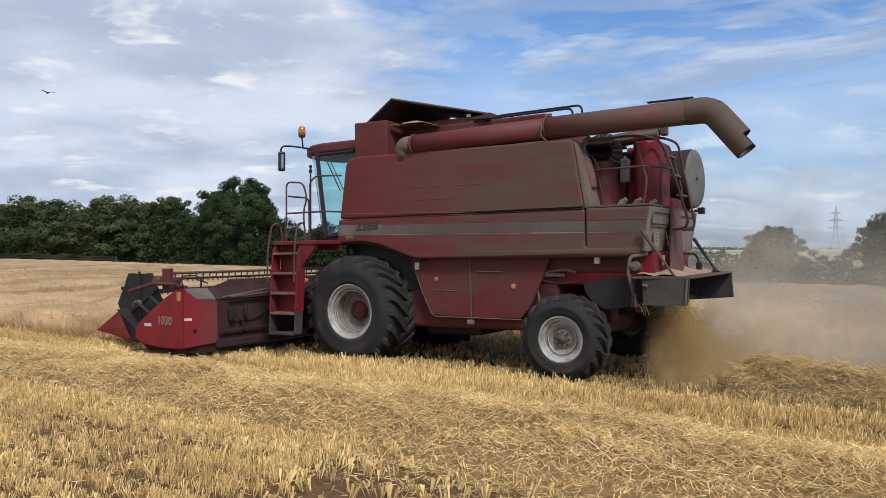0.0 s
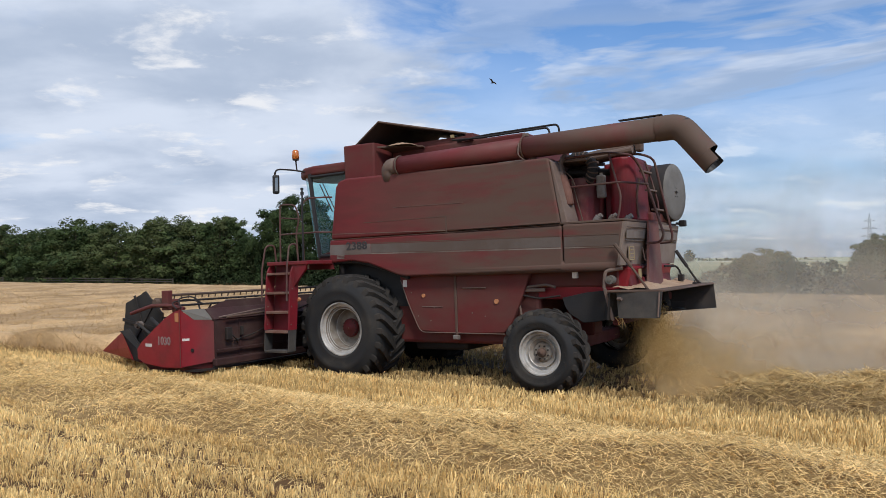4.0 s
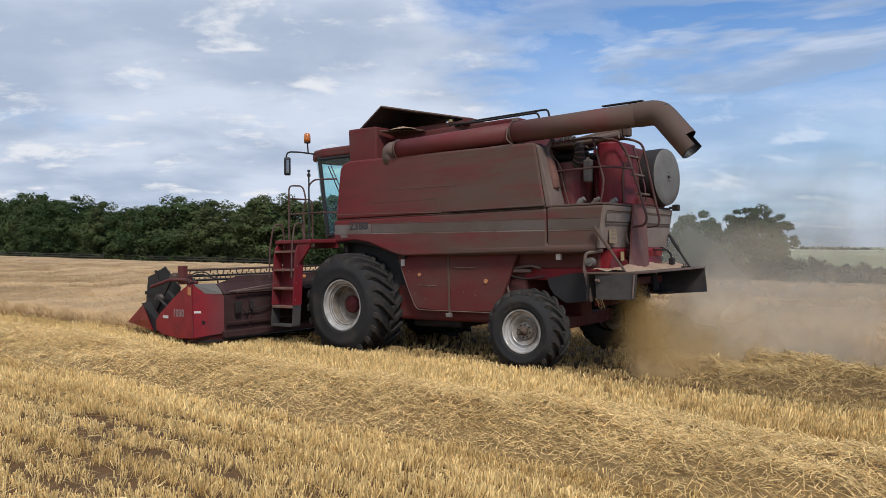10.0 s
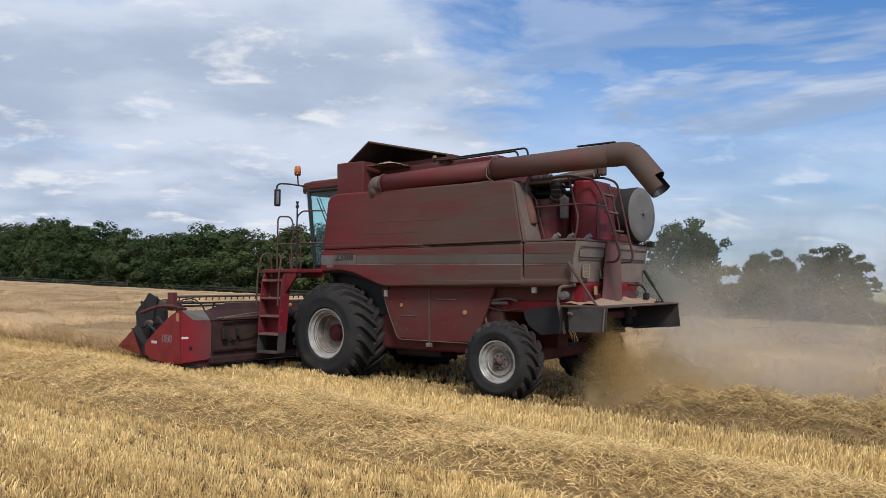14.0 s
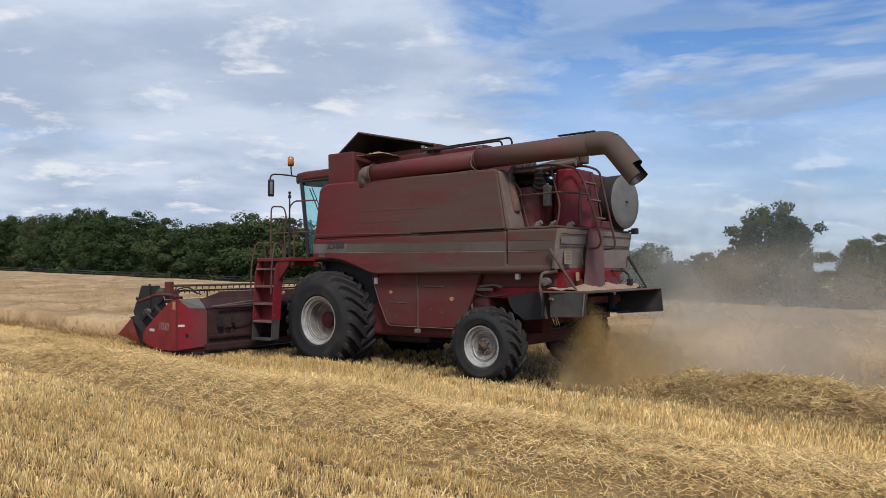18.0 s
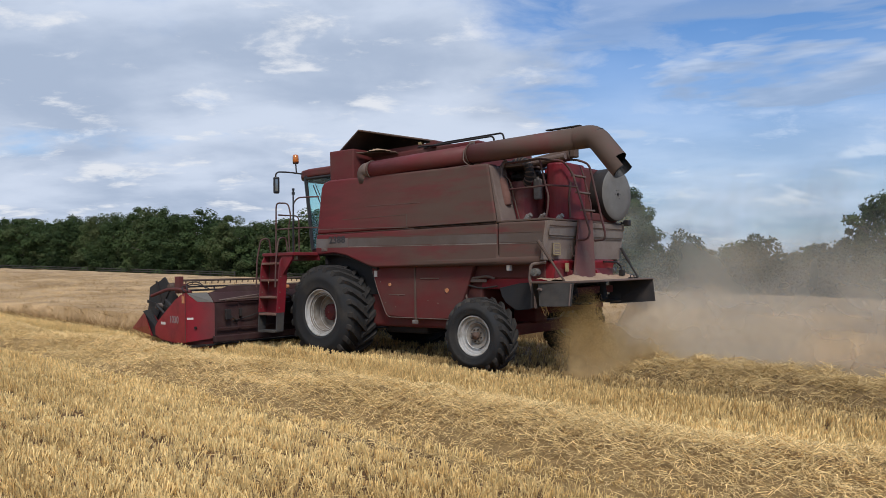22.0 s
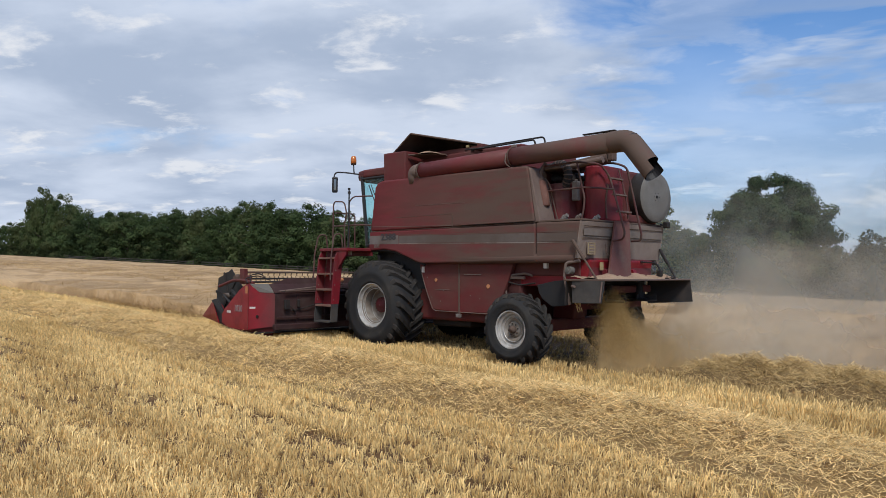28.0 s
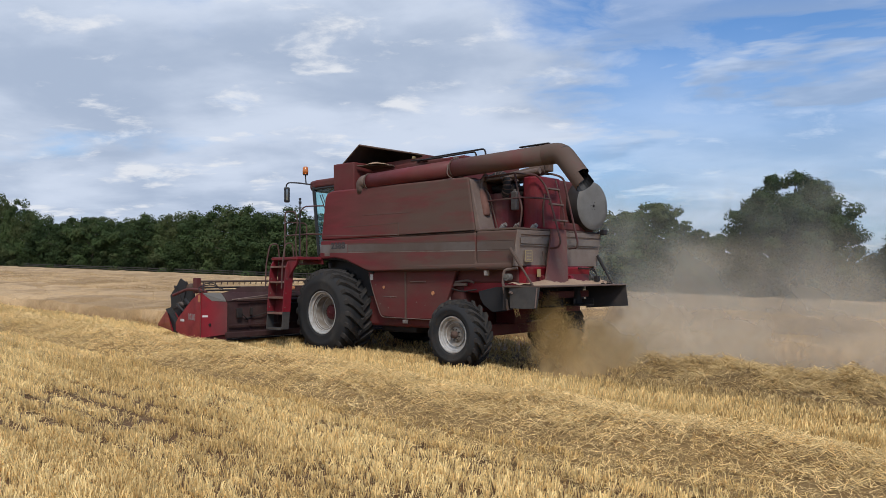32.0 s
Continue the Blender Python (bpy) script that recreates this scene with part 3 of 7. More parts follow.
def waves(X, Y, seed, size, octaves=4):
    """Smooth uneven heights of about -1 to 1."""
    rng = np.random.RandomState(seed)
    out, amp = 0 * X, 1.0
    for _ in range(octaves):
        for _ in range(4):
            a, ph = rng.uniform(0, 2 * math.pi), rng.uniform(0, 2 * math.pi)
            out = out + amp * 0.35 * np.sin((X * math.cos(a) + Y * math.sin(a)) * 2 * math.pi / size * rng.uniform(0.7, 1.3) + ph)
        size, amp = size / 2.1, amp * 0.6
    return out


# ---- ground, crop and straw ----
GROUND = 0.05
CROP_NEAR = 2.15      # edge of the standing crop ahead of the harvester
CROP_FAR = -3.05     # edge of the standing crop beside it
END = 58.5           # the harvester cuts no further than this
HEDGE_Y = -58.0


def field_fall(Y):
    """The field drops away towards the hedge."""
    return 1.75 * np.clip((-Y - 8) / 50, 0, 1)


def ground_height(X, Y):
    near = np.clip(1 - np.abs(Y - 4) / 30, 0, 1)
    h = GROUND + 0.02 * waves(X, Y, 3, 9.0) * near
    h = h - field_fall(Y)
    away = np.hypot(X - 20, Y)
    return h - (2.5 * np.clip((away - 120) / 300, 0, 1) + 0.0060 * np.clip(away - 420, 0, None)) * (Y < -60)


def steps(*spans):
    out = []
    for a, b, n in spans:
        out += list(np.linspace(a, b, n, endpoint=False))
    return np.array(out + [spans[-1][1]])


def build_ground():
    xs = steps((-2500, -300, 14), (-300, -40, 30), (-40, 90, 120), (90, 320, 40), (320, 2800, 16))
    ys = steps((-2600, -300, 16), (-300, -60, 30), (-60, -4, 34), (-4, 14, 40), (14, 60, 20), (60, 1200, 10))
    tagged(new("ground", grid_mesh("ground", xs, ys, ground_height, M_SOIL)), "straw-littered stubble field soil under the harvester", "field", kind="structure")


def row_height(X, Y, centre, half, top, seed, rough=0.20, steep=0.75):
    """The cross-section of a swath of straw."""
    across = np.clip(1 - ((Y - centre - 0.12 * waves(X, Y * 0, seed, 5.0)) / half) ** 2, 0, 1) ** steep
    return top * across * (1 + rough * waves(X, Y, seed + 1, 1.5, 4))


def row_band(X, Y):
    """Long low bands along the rows, where the drill and earlier wheels left the stubble thinner or thicker."""
    lanes = sum(w * np.exp(-((Y - c - 0.05 * np.sin(X * 0.4 + c)) / 0.085) ** 2) for c, w in ((5.72, 1.6), (6.22, 1.2), (7.05, 0.8), (7.62, 0.8)))
    return -lanes * (0.7 + 0.6 * waves(X * 0.4, Y * 0 + 1, 65, 2.5, 3)) + 0.7 * waves(X * 0.05, Y, 61, 1.5, 3) + 0.5 * waves(X * 0.5, Y, 62, 3.0, 3) + (0.95 + 0.40 * waves(X * 0.3, Y, 63, 3.0, 2)) * np.sin(Y * 15.0 + 0.5 * np.sin(X * 0.2) + 0.8 * waves(X * 0.1, Y, 64, 4.0, 2))


def build_stubble():
    rng = np.random.RandomState(5)
    # x and y spans, stalks per metre of row, width of a stalk, corners of its blade
    for x0, x1, y0, y1, dense, thick, corners in ((29, 52, 8.6, 10.0, 330, 0.0076, 3), (-25, 70, 10.0, 16.0, 14, 0.020, 3), (-9, 29, 8.6, 10.0, 50, 0.012, 3), (52, 62, 8.6, 10.0, 50, 0.012, 3), (-3, 61, 5.25, 8.6, 305, 0.0083, 3),
                                                  (-8, 62, 3.7, 5.25, 50, 0.011, 3), (-8, 60, 1.7, 3.7, 350, 0.0092, 3), (60, 76, 1.7, 3.7, 120, 0.016, 3), (-26, -3, 5.25, 10.0, 40, 0.020, 3), (-26, -8, 1.7, 3.7, 40, 0.020, 3), (-9, 56, 0.95, 1.7, 260, 0.0110, 3), (-12, 56, -3.0, 0.95, 60, 0.018, 3)):
        foots, ways, widths = [], [], []
        for y in np.arange(y0, y1, 0.13):
            # tufts of six stalks, thin or missing here and there
            m = int((x1 - x0) * dense / 6)
            tuft = rng.uniform(x0, x1, m)
            band = row_band(tuft, tuft * 0 + y)
            keep = 0.8 * waves(tuft, tuft * 0 + y, 6, 0.9) + 0.95 * band + rng.normal(0, 0.45, m) > -1.10
            if y > 4:
                keep &= tuft < 41 + (11.7 - y) * 3.2
            if 1.02 < y < 1.55:
                keep &= rng.uniform(0, 1, m) < 0.60
            tuft, band = np.repeat(tuft[keep], 6), np.repeat(band[keep], 6)
            n = len(tuft)
            x = tuft + rng.normal(0, 0.015, n)
            yy = y + rng.normal(0, 0.012, n) + np.repeat(rng.normal(0, 0.020, n // 6), 6) + 0.03 * np.sin(tuft * 0.31 + y * 3)
            lean = np.repeat(rng.normal(0, 0.20, (n // 6, 2)), 6, axis=0)
            tall = np.repeat(rng.uniform(0.090, 0.150, n // 6), 6) * rng.uniform(0.70, 1.08, n) * (1.15 if 1.55 < y < 3.4 else 0.85 if y < 1.55 else 1.0) * (1 + 0.12 * waves(x, yy, 7, 2.2) + 0.20 * band).clip(0.40, 1.6)
            foots.append(np.stack([x, yy, np.full(n, GROUND)], 1))
            ways.append(np.stack([(lean[:, 0] + rng.normal(-0.10, 0.14, n)) * tall, (lean[:, 1] + rng.normal(0.02, 0.14, n)) * tall, tall], 1))
            widths.append(thick * rng.uniform(0.7, 1.35, n))
        foot, way, width = np.concatenate(foots), np.concatenate(ways), np.concatenate(widths)
        if corners == 3:
            # cut stalks seen from afar: broad at the cut, lost towards the foot
            foot, way = foot + way, -way
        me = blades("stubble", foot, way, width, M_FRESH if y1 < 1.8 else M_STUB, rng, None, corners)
        tagged(new("stubble", me), "short golden cereal stubble standing in rows", "stubble", kind="stuff")
    # chopped straw that lies between the rows
    n = 75000
    y = np.r_[rng.uniform(1.7, 9.0, n - 20000), rng.uniform(-3, 0.9, 20000)]
    foot = np.stack([rng.uniform(-16, 64, n), y, GROUND + rng.uniform(0.01, 0.09, n)], 1)
    a, l = rng.uniform(0, 2 * math.pi, n), rng.uniform(0.06, 0.28, n)
    way = np.stack([np.cos(a) * l, np.sin(a) * l, rng.normal(0, 0.025, n)], 1)
    me = blades("loose_straw", foot, way, rng.uniform(0.005, 0.010, n), M_STRAW, rng, corners=3)
    tagged(new("loose_straw", me), "loose chopped straw lying between the stubble rows", "straw", kind="stuff")


def straw_on(rng, x, y, top, long=(0.10, 0.34)):
    n = len(x)
    a, l = rng.uniform(0, 2 * math.pi, n), rng.uniform(*long, n)
    tilt = rng.normal(0.02, 0.38, n)
    way = np.stack([np.cos(a) * l, np.sin(a) * l, np.sin(tilt) * l], 1)
    foot = np.stack([x, y, GROUND + top], 1) - way / 2
    return foot, way


def build_swath():
    """The old swath of straw between the camera and the harvester."""
    rng = np.random.RandomState(8)
    centre, half, top = 4.5, 1.15, 0.29
    h = lambda X, Y: GROUND - 0.03 + row_height(X, Y, centre, half, top, 21)
    thing = new("straw_swath", grid_mesh("straw_swath", np.arange(-26, 68, 0.16), np.linspace(centre - 1.2, centre + 1.2, 20), h, M_OLDBED))
    tagged(thing, "long loose swath of pale golden straw on the stubble", "straw", kind="stuff")
    for n, long, thick, x0, x1 in ((430000, (0.05, 0.15), 0.0066, -8, 63), (16000, (0.16, 0.28), 0.0055, -8, 63), (30000, (0.12, 0.30), 0.014, -26, -8)):
        x, y = rng.uniform(x0, x1, n), centre + rng.normal(0, 0.72, n).clip(-1.7, 1.8)
        lift = 0.07 * np.clip(1 - np.abs(y - centre) / 1.2, 0, 1) + 0.03
        foot, way = straw_on(rng, x, y, row_height(x, y, centre, half, top, 21) + rng.uniform(-0.02, 1.0, n) * lift + 0.06 * (np.abs(y - centre) > 1.1), long)
        new("straw", blades("straw", foot, way, thick * rng.uniform(0.7, 1.3, n), M_STRAW, rng, corners=3)).parent = thing


SWATHS, CROPS = [], []


def build_new_swath():
    """The fresh swath behind the harvester: what lies there already, and the heaps that it lays down on its way."""
    rng = np.random.RandomState(9)
    h = lambda X, Y: GROUND - 0.03 + row_height(X, Y, -0.15, 1.08, 0.25, 31, 0.42, 0.60)

    def heap(name, x0, x1, count):
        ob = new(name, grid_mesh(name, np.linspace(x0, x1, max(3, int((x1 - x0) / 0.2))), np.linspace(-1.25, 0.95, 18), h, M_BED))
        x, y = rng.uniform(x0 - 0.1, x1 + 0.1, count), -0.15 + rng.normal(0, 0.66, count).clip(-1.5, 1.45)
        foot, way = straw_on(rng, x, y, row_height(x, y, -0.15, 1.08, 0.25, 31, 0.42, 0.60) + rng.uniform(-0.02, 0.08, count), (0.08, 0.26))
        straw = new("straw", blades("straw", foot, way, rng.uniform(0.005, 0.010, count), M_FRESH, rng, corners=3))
        straw.parent = ob
        return tagged(ob, "fresh heap of straw dropped behind the harvester", "straw", "fresh straw swath", "stuff")

    heap("fresh_straw", -14.0, -5.5, 42000)
    x = -5.5
    while x < 46.5:
        SWATHS.append((heap("fresh_straw", x, x + 1.0, 5400), x + 0.5))
        x += 1.0


def crop_height(X, Y):
    lodged = 0.5 + 0.5 * np.tanh(2.2 * waves(X * 0.5, Y, 44, 11.0))
    hollow = np.clip(waves(X * 0.6, Y, 47, 3.4) - 0.62, 0, 0.6)
    lane = np.exp(-((Y + 17.5 + 0.25 * np.sin(X * 0.07)) / 0.5) ** 2)
    tread = np.clip(waves(X * 0.7, Y, 48, 1.5, 2) - 0.30, 0, 0.7) * (0.5 + 0.5 * np.tanh(3 * waves(X * 0.4, Y, 49, 8.0, 2)))
    return GROUND + 0.38 - 0.42 * tread + 0.12 * lodged + 0.045 * waves(X * 0.6, Y, 45, 1.7, 4) - 0.26 * hollow - 0.22 * lane - field_fall(Y)


def crop_blades(name, x, y, rng, long=(0.16, 0.42)):
    n = len(x)
    l = rng.uniform(*long, n)
    lean = 0.5 * waves(x, y, 46, 7.0)
    way = np.stack([(lean + rng.normal(0, 0.55, n)) * l, rng.normal(0.1, 0.55, n) * l, l * rng.uniform(0.25, 0.8, n)], 1)
    foot = np.stack([x, y, crop_height(x, y) - 0.10], 1)
    return blades(name, foot, way, rng.uniform(0.006, 0.014, n) * (1 + np.clip((-y) / 30, 0, 2)), M_CROP, rng, corners=3)


def build_crop():
    rng = np.random.RandomState(14)
    edge = lambda X, Y: np.where(Y > CROP_FAR - 0.002, GROUND - 0.02, crop_height(X, Y))
    ys = np.r_[np.linspace(-47, -12, 45), np.linspace(-11.5, CROP_FAR - 0.004, 44), CROP_FAR]
    xs = np.r_[np.linspace(-60, -18, 40), np.linspace(-17.5, 90, 330), np.linspace(91, 330, 110)]
    crop = new("standing_crop", grid_mesh("standing_crop", xs, ys, edge, M_CANOPY))
    tagged(crop, "pale ripe cereal crop, partly flattened, not yet cut", "crop", kind="stuff")
    n = 215000
    y = CROP_FAR - 0.1 - rng.exponential(8.0, n).clip(0, 43)
    x = rng.uniform(-25, 110, n) + np.clip(-y - 5, 0, 40) * rng.uniform(0, 1.5, n)
    new("stalks", crop_blades("stalks", x, y, rng)).parent = crop
    n = 9000
    x, y = rng.uniform(-25, 90, n), CROP_FAR + rng.normal(0, 0.05, n)
    l = rng.uniform(0.3, 0.6, n)
    way = np.stack([rng.normal(0, 0.2, n) * l, rng.normal(0.1, 0.2, n) * l, l], 1)
    new("edge_stalks", blades("edge_stalks", np.stack([x, y, np.full(n, GROUND)], 1), way, rng.uniform(0.006, 0.012, n), M_CROP, rng)).parent = crop

    def strip(x0, x1, count, dx, edge_count):
        side = lambda X, Y: np.where((Y > CROP_NEAR - 0.05) | (X < x0 + 0.001), GROUND - 0.02, crop_height(X, Y))
        xs = np.r_[x0, np.linspace(x0 + 0.002, x1, max(4, int((x1 - x0) / dx)))]
        ob = new("crop_strip", grid_mesh("crop_strip", xs, np.r_[np.linspace(CROP_FAR, CROP_NEAR - 0.08, 20), CROP_NEAR], side, M_CANOPY))
        x, y = rng.uniform(x0, x1, count), rng.uniform(CROP_FAR, CROP_NEAR, count)
        new("stalks", crop_blades("stalks", x, y, rng)).parent = ob
        x, l = rng.uniform(x0, x1, edge_count), rng.uniform(0.18, 0.46, edge_count)
        foot = np.stack([x, CROP_NEAR + rng.normal(0.02, 0.14, edge_count), np.full(edge_count, GROUND)], 1)
        way = np.stack([rng.normal(0, 0.6, edge_count) * l, rng.normal(0.2, 0.5, edge_count) * l, l], 1)
        new("edge_stalks", blades("edge_stalks", foot, way, rng.uniform(0.006, 0.012, edge_count), M_DARKEDGE, rng, corners=3)).parent = ob
        return tagged(ob, "strip of ripe crop standing before the header", "crop", "crop before the header", "stuff")

    x = 4.2
    while x < END:
        CROPS.append((strip(x, x + 1.0, 900, 0.33, 320), x))
        x += 1.0
    strip(x, 330, 42000, 0.9, 4000)


# ---- hedge, trees, fence, distance ----
def tree_meshes(seed, high, wide, clumps, leaves, leaf, open_low=0.10, lobes=0.22, lump=(0.13, 0.25)):
    """Trunk with limbs, and a crown of many small leaf sprays at the ends of the limbs, for a tree about that high and wide."""
    rng = np.random.RandomState(seed)
    bm = bmesh.new()
    tube(bm, [(0, 0, -0.3), (0.05, 0, high * 0.2), (0.1, 0.05, high * 0.5), (0.05, 0.1, high * 0.85)], [high * 0.03, high * 0.025, high * 0.016, high * 0.004], 8)
    phase = rng.uniform(0, 2 * math.pi, 6)
    centres, sizes = [], []
    for k in range(clumps):
        a, lev = rng.uniform(0, 2 * math.pi), open_low + (0.96 - open_low) * rng.uniform(0, 1)
        belly = math.sqrt(max(0.03, 1 - (max(0.0, lev - 0.38) / 0.60) ** 2)) * (0.85 + 0.15 * min(1.0, lev / 0.35))
        bulge = 1 + lobes * (math.sin(2 * a + phase[0] + 3 * lev) + 0.7 * math.sin(3 * a + phase[1] - 5 * lev) + 0.5 * math.sin(5 * a + phase[2] + 9 * lev)) / 1.4
        reach = wide * belly * bulge * rng.uniform(0.15, 1.0) ** 0.42
        c = Vector((math.cos(a) * reach, math.sin(a) * reach, high * lev * (1 + 0.05 * math.sin(3 * a + phase[3]))))
        centres.append(c), sizes.append(wide * rng.uniform(*lump))
        if k % 3 == 0:
            tube(bm, [(0.08, 0.05, c.z * 0.55), tuple(c * 0.5 + Vector((0, 0, c.z * 0.30))), tuple(c)], [high * 0.010, high * 0.006, high * 0.002], 5)
    me_t = bpy.data.meshes.new("trunk")
    bm.to_mesh(me_t)
    bm.free()
    me_t.materials.append(M_BARK)
    pick = rng.randint(0, clumps, leaves)
    c, r = np.array([tuple(v) for v in centres])[pick], np.array(sizes)[pick]
    d = rng.normal(0, 1, (leaves, 3))
    d *= (rng.uniform(0.25, 1, leaves) ** 0.4 / np.linalg.norm(d, axis=1))[:, None] * np.array([1, 1, 0.72])
    out = c - np.array([0, 0, high * 0.45])
    out /= np.maximum(np.linalg.norm(out, axis=1), 0.2)[:, None]
    # leaf sprays reach out and up from their limb
    foot = c + d * r[:, None] + out * (r * (rng.exponential(0.05, leaves) + (rng.uniform(0, 1, leaves) < 0.06) * rng.uniform(0, 0.35, leaves)))[:, None]
    foot[:, 2] = np.clip(foot[:, 2], 0.2, None)
    core = rng.uniform(0, 1, leaves) < 0.38
    swing, lev = rng.uniform(0, 2 * math.pi, leaves), rng.uniform(open_low, 0.86, leaves)
    reach = wide * 0.80 * np.sqrt(np.clip(1 - (np.clip(lev - 0.38, 0, 1) / 0.60) ** 2, 0.03, 1)) * rng.uniform(0.3, 1, leaves) ** 0.5
    foot[core] = np.stack([np.cos(swing) * reach, np.sin(swing) * reach, high * lev], 1)[core]
    size = leaf * rng.uniform(0.6, 1.5, leaves)
    face = d * 1.3 + out * 0.4 + rng.normal(0, 0.30, (leaves, 3)) + np.array([0, 0, 0.35])
    way = np.cross(face, rng.normal(0, 1, (leaves, 3))) + out * 0.3
    way *= (size / np.maximum(np.linalg.norm(way, axis=1), 1e-6))[:, None]
    me_c = blades("crown", foot, way, size * 0.75, M_LEAF, rng, np.cross(face, way), 3)
    return me_t, me_c


def build_trees():
    rng = random.Random(3)
    kinds = [tree_meshes(60 + k, 8.0, 3.6, 56, 15500, 0.225, 0.04, 0.26, (0.14, 0.29)) for k in range(5)]
    nearer = [tree_meshes(80 + k, 8.0, 3.6, 140, 26000, 0.20, 0.02, 0.28, (0.085, 0.185)) for k in range(3)]
    big = tree_meshes(71, 10.0, 6.2, 210, 90000, 0.18, 0.03, 0.30, (0.065, 0.150))

    def plant(x, y, high, wide, kind, label):
        (me_t, me_c), h0, w0 = kind
        ob = new("tree")
        ob.location, ob.rotation_euler = (x, y, -1.75), (0, 0, rng.uniform(0, 6.28))
        ob.scale = (wide / w0, wide / w0, (high + 1.75) / h0)
        for n, me in (("trunk", me_t), ("crown", me_c)):
            new(n, me).parent = ob
        return tagged(ob, label, "tree", "trees along the field edge")

    pick = lambda: (kinds[rng.randrange(5)], 8.0, 3.6)
    close = lambda: (nearer[rng.randrange(3)], 8.0, 3.6)
    large = (big, 10.0, 6.2)
    for x, high, wide in ((-16, 5.0, 3.0), (-8.0, 4.6, 2.8), (0.9, 3.6, 2.6), (24.4, 4.9, 3.5), (28.8, 4.5, 3.3), (36.3, 7.4, 4.0), (42.6, 3.0, 2.5), (48.0, 3.4, 3.0), (53.0, 3.5, 2.8)):
        plant(x, HEDGE_Y + rng.uniform(-1.5, 1.5), high, wide, close(), "broadleaf hedgerow tree with a loose dark green crown")
    plant(62.0, HEDGE_Y, 9.2, 6.5, large, "large round broadleaf tree with gaps in its crown")
    plant(69.6, HEDGE_Y + 0.5, 4.9, 2.9, close(), "broadleaf hedgerow tree with a loose dark green crown")
    plant(75.4, HEDGE_Y, 7.9, 4.4, close(), "broadleaf tree with a dense dark green crown")
    for x, high in ((80, 7.6), (85, 8.7), (90, 8.0), (95.5, 7.8), (100, 8.4), (105, 8.5), (110, 7.8), (115, 7.6), (120, 7.9), (125, 8.3), (130, 8.8), (134, 9.6), (139, 9.3), (144, 9.8),
                    (148, 10.3), (152, 10.7), (157, 10.6), (161, 9.6), (166, 10.6), (172, 9.7), (178, 10.2), (184, 10.1), (190, 9.8), (196, 10.2), (202, 10.8), (208, 11.0), (214, 10.5),
                    (221, 10.2), (228, 10.2), (236, 11.5), (245, 12.5), (253, 16.0), (261, 18.0), (269, 16.0), (281, 9.5), (294, 9.0)):
        plant(x, HEDGE_Y + rng.uniform(-2, 1.5), high - 0.9 + rng.uniform(-0.3, 0.3), rng.uniform(4.3, 5.8), pick(), "broadleaf tree in the dense belt along the field")
    plant(9.0, HEDGE_Y + 2.0, 2.3, 3.2, (nearer[1], 8.0, 3.6), "low broad bush standing alone in the hedge line")
    # undergrowth that closes the belt near the ground
    g = np.random.RandomState(77)
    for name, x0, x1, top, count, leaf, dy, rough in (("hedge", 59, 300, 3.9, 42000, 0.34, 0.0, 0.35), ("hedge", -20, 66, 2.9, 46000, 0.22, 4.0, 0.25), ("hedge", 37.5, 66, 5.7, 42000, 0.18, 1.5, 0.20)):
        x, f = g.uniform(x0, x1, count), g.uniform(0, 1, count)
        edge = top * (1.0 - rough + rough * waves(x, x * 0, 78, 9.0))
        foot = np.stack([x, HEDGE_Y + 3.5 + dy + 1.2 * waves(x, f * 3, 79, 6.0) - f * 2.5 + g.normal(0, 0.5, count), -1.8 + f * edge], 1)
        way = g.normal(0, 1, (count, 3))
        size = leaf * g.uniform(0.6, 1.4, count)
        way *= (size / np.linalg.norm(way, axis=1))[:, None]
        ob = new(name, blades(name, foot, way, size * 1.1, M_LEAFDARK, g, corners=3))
        tagged(ob, "dense green undergrowth along the foot of the trees, coloured darker for shade", "hedge", kind="stuff")


def build_verge():
    """Tall dry grass and weeds along the foot of the hedge."""
    g = np.random.RandomState(83)
    n = 26000
    x = g.uniform(-20, 290, n)
    y = HEDGE_Y + g.uniform(6.0, 9.6, n)
    tall = g.uniform(0.35, 0.85, n) * (1 + 0.3 * waves(x, y, 84, 7.0))
    foot = np.stack([x, y, np.full(n, -1.68)], 1)
    way = np.stack([g.normal(0, 0.25, n) * tall, g.normal(0, 0.25, n) * tall, tall], 1)
    ob = new("dry_grass", blades("dry_grass", foot, way, g.uniform(0.04, 0.10, n), M_WEEDS, g, corners=3))
    tagged(ob, "tall dry brown grass and weeds before the hedge", "grass", kind="stuff")


def build_fence():
    rng = random.Random(6)
    thing = tagged(new("rail_fence"), "weathered wooden post and rail fence before the trees", "fence")
    thing.location = (0, HEDGE_Y + 5.6, -1.60)
    bm = bmesh.new()
    box(bm, (-0.07, -0.06, -0.2), (0.07, 0.06, 1.25), 0.01)
    post = bpy.data.meshes.new("post")
    bm.to_mesh(post), bm.free(), post.materials.append(M_FENCE)
    bm = bmesh.new()
    box(bm, (0, 0.06, -0.06), (3.0, 0.10, 0.06), 0.01)
    rail = bpy.data.meshes.new("rail")
    bm.to_mesh(rail), bm.free(), rail.materials.append(M_FENCE)
    for k in range(50):
        x = 78 + 3.0 * k
        if k in (11, 12, 27):
            continue
        ob = new("post", post)
        ob.parent, ob.location = thing, (x, 0, 0)
        for z in (0.45, 0.80, 1.13):
            ob = new("rail", rail)
            ob.parent, ob.location, ob.rotation_euler = thing, (x, 0, z + rng.uniform(-0.02, 0.02)), (0, rng.uniform(-0.01, 0.01), 0)


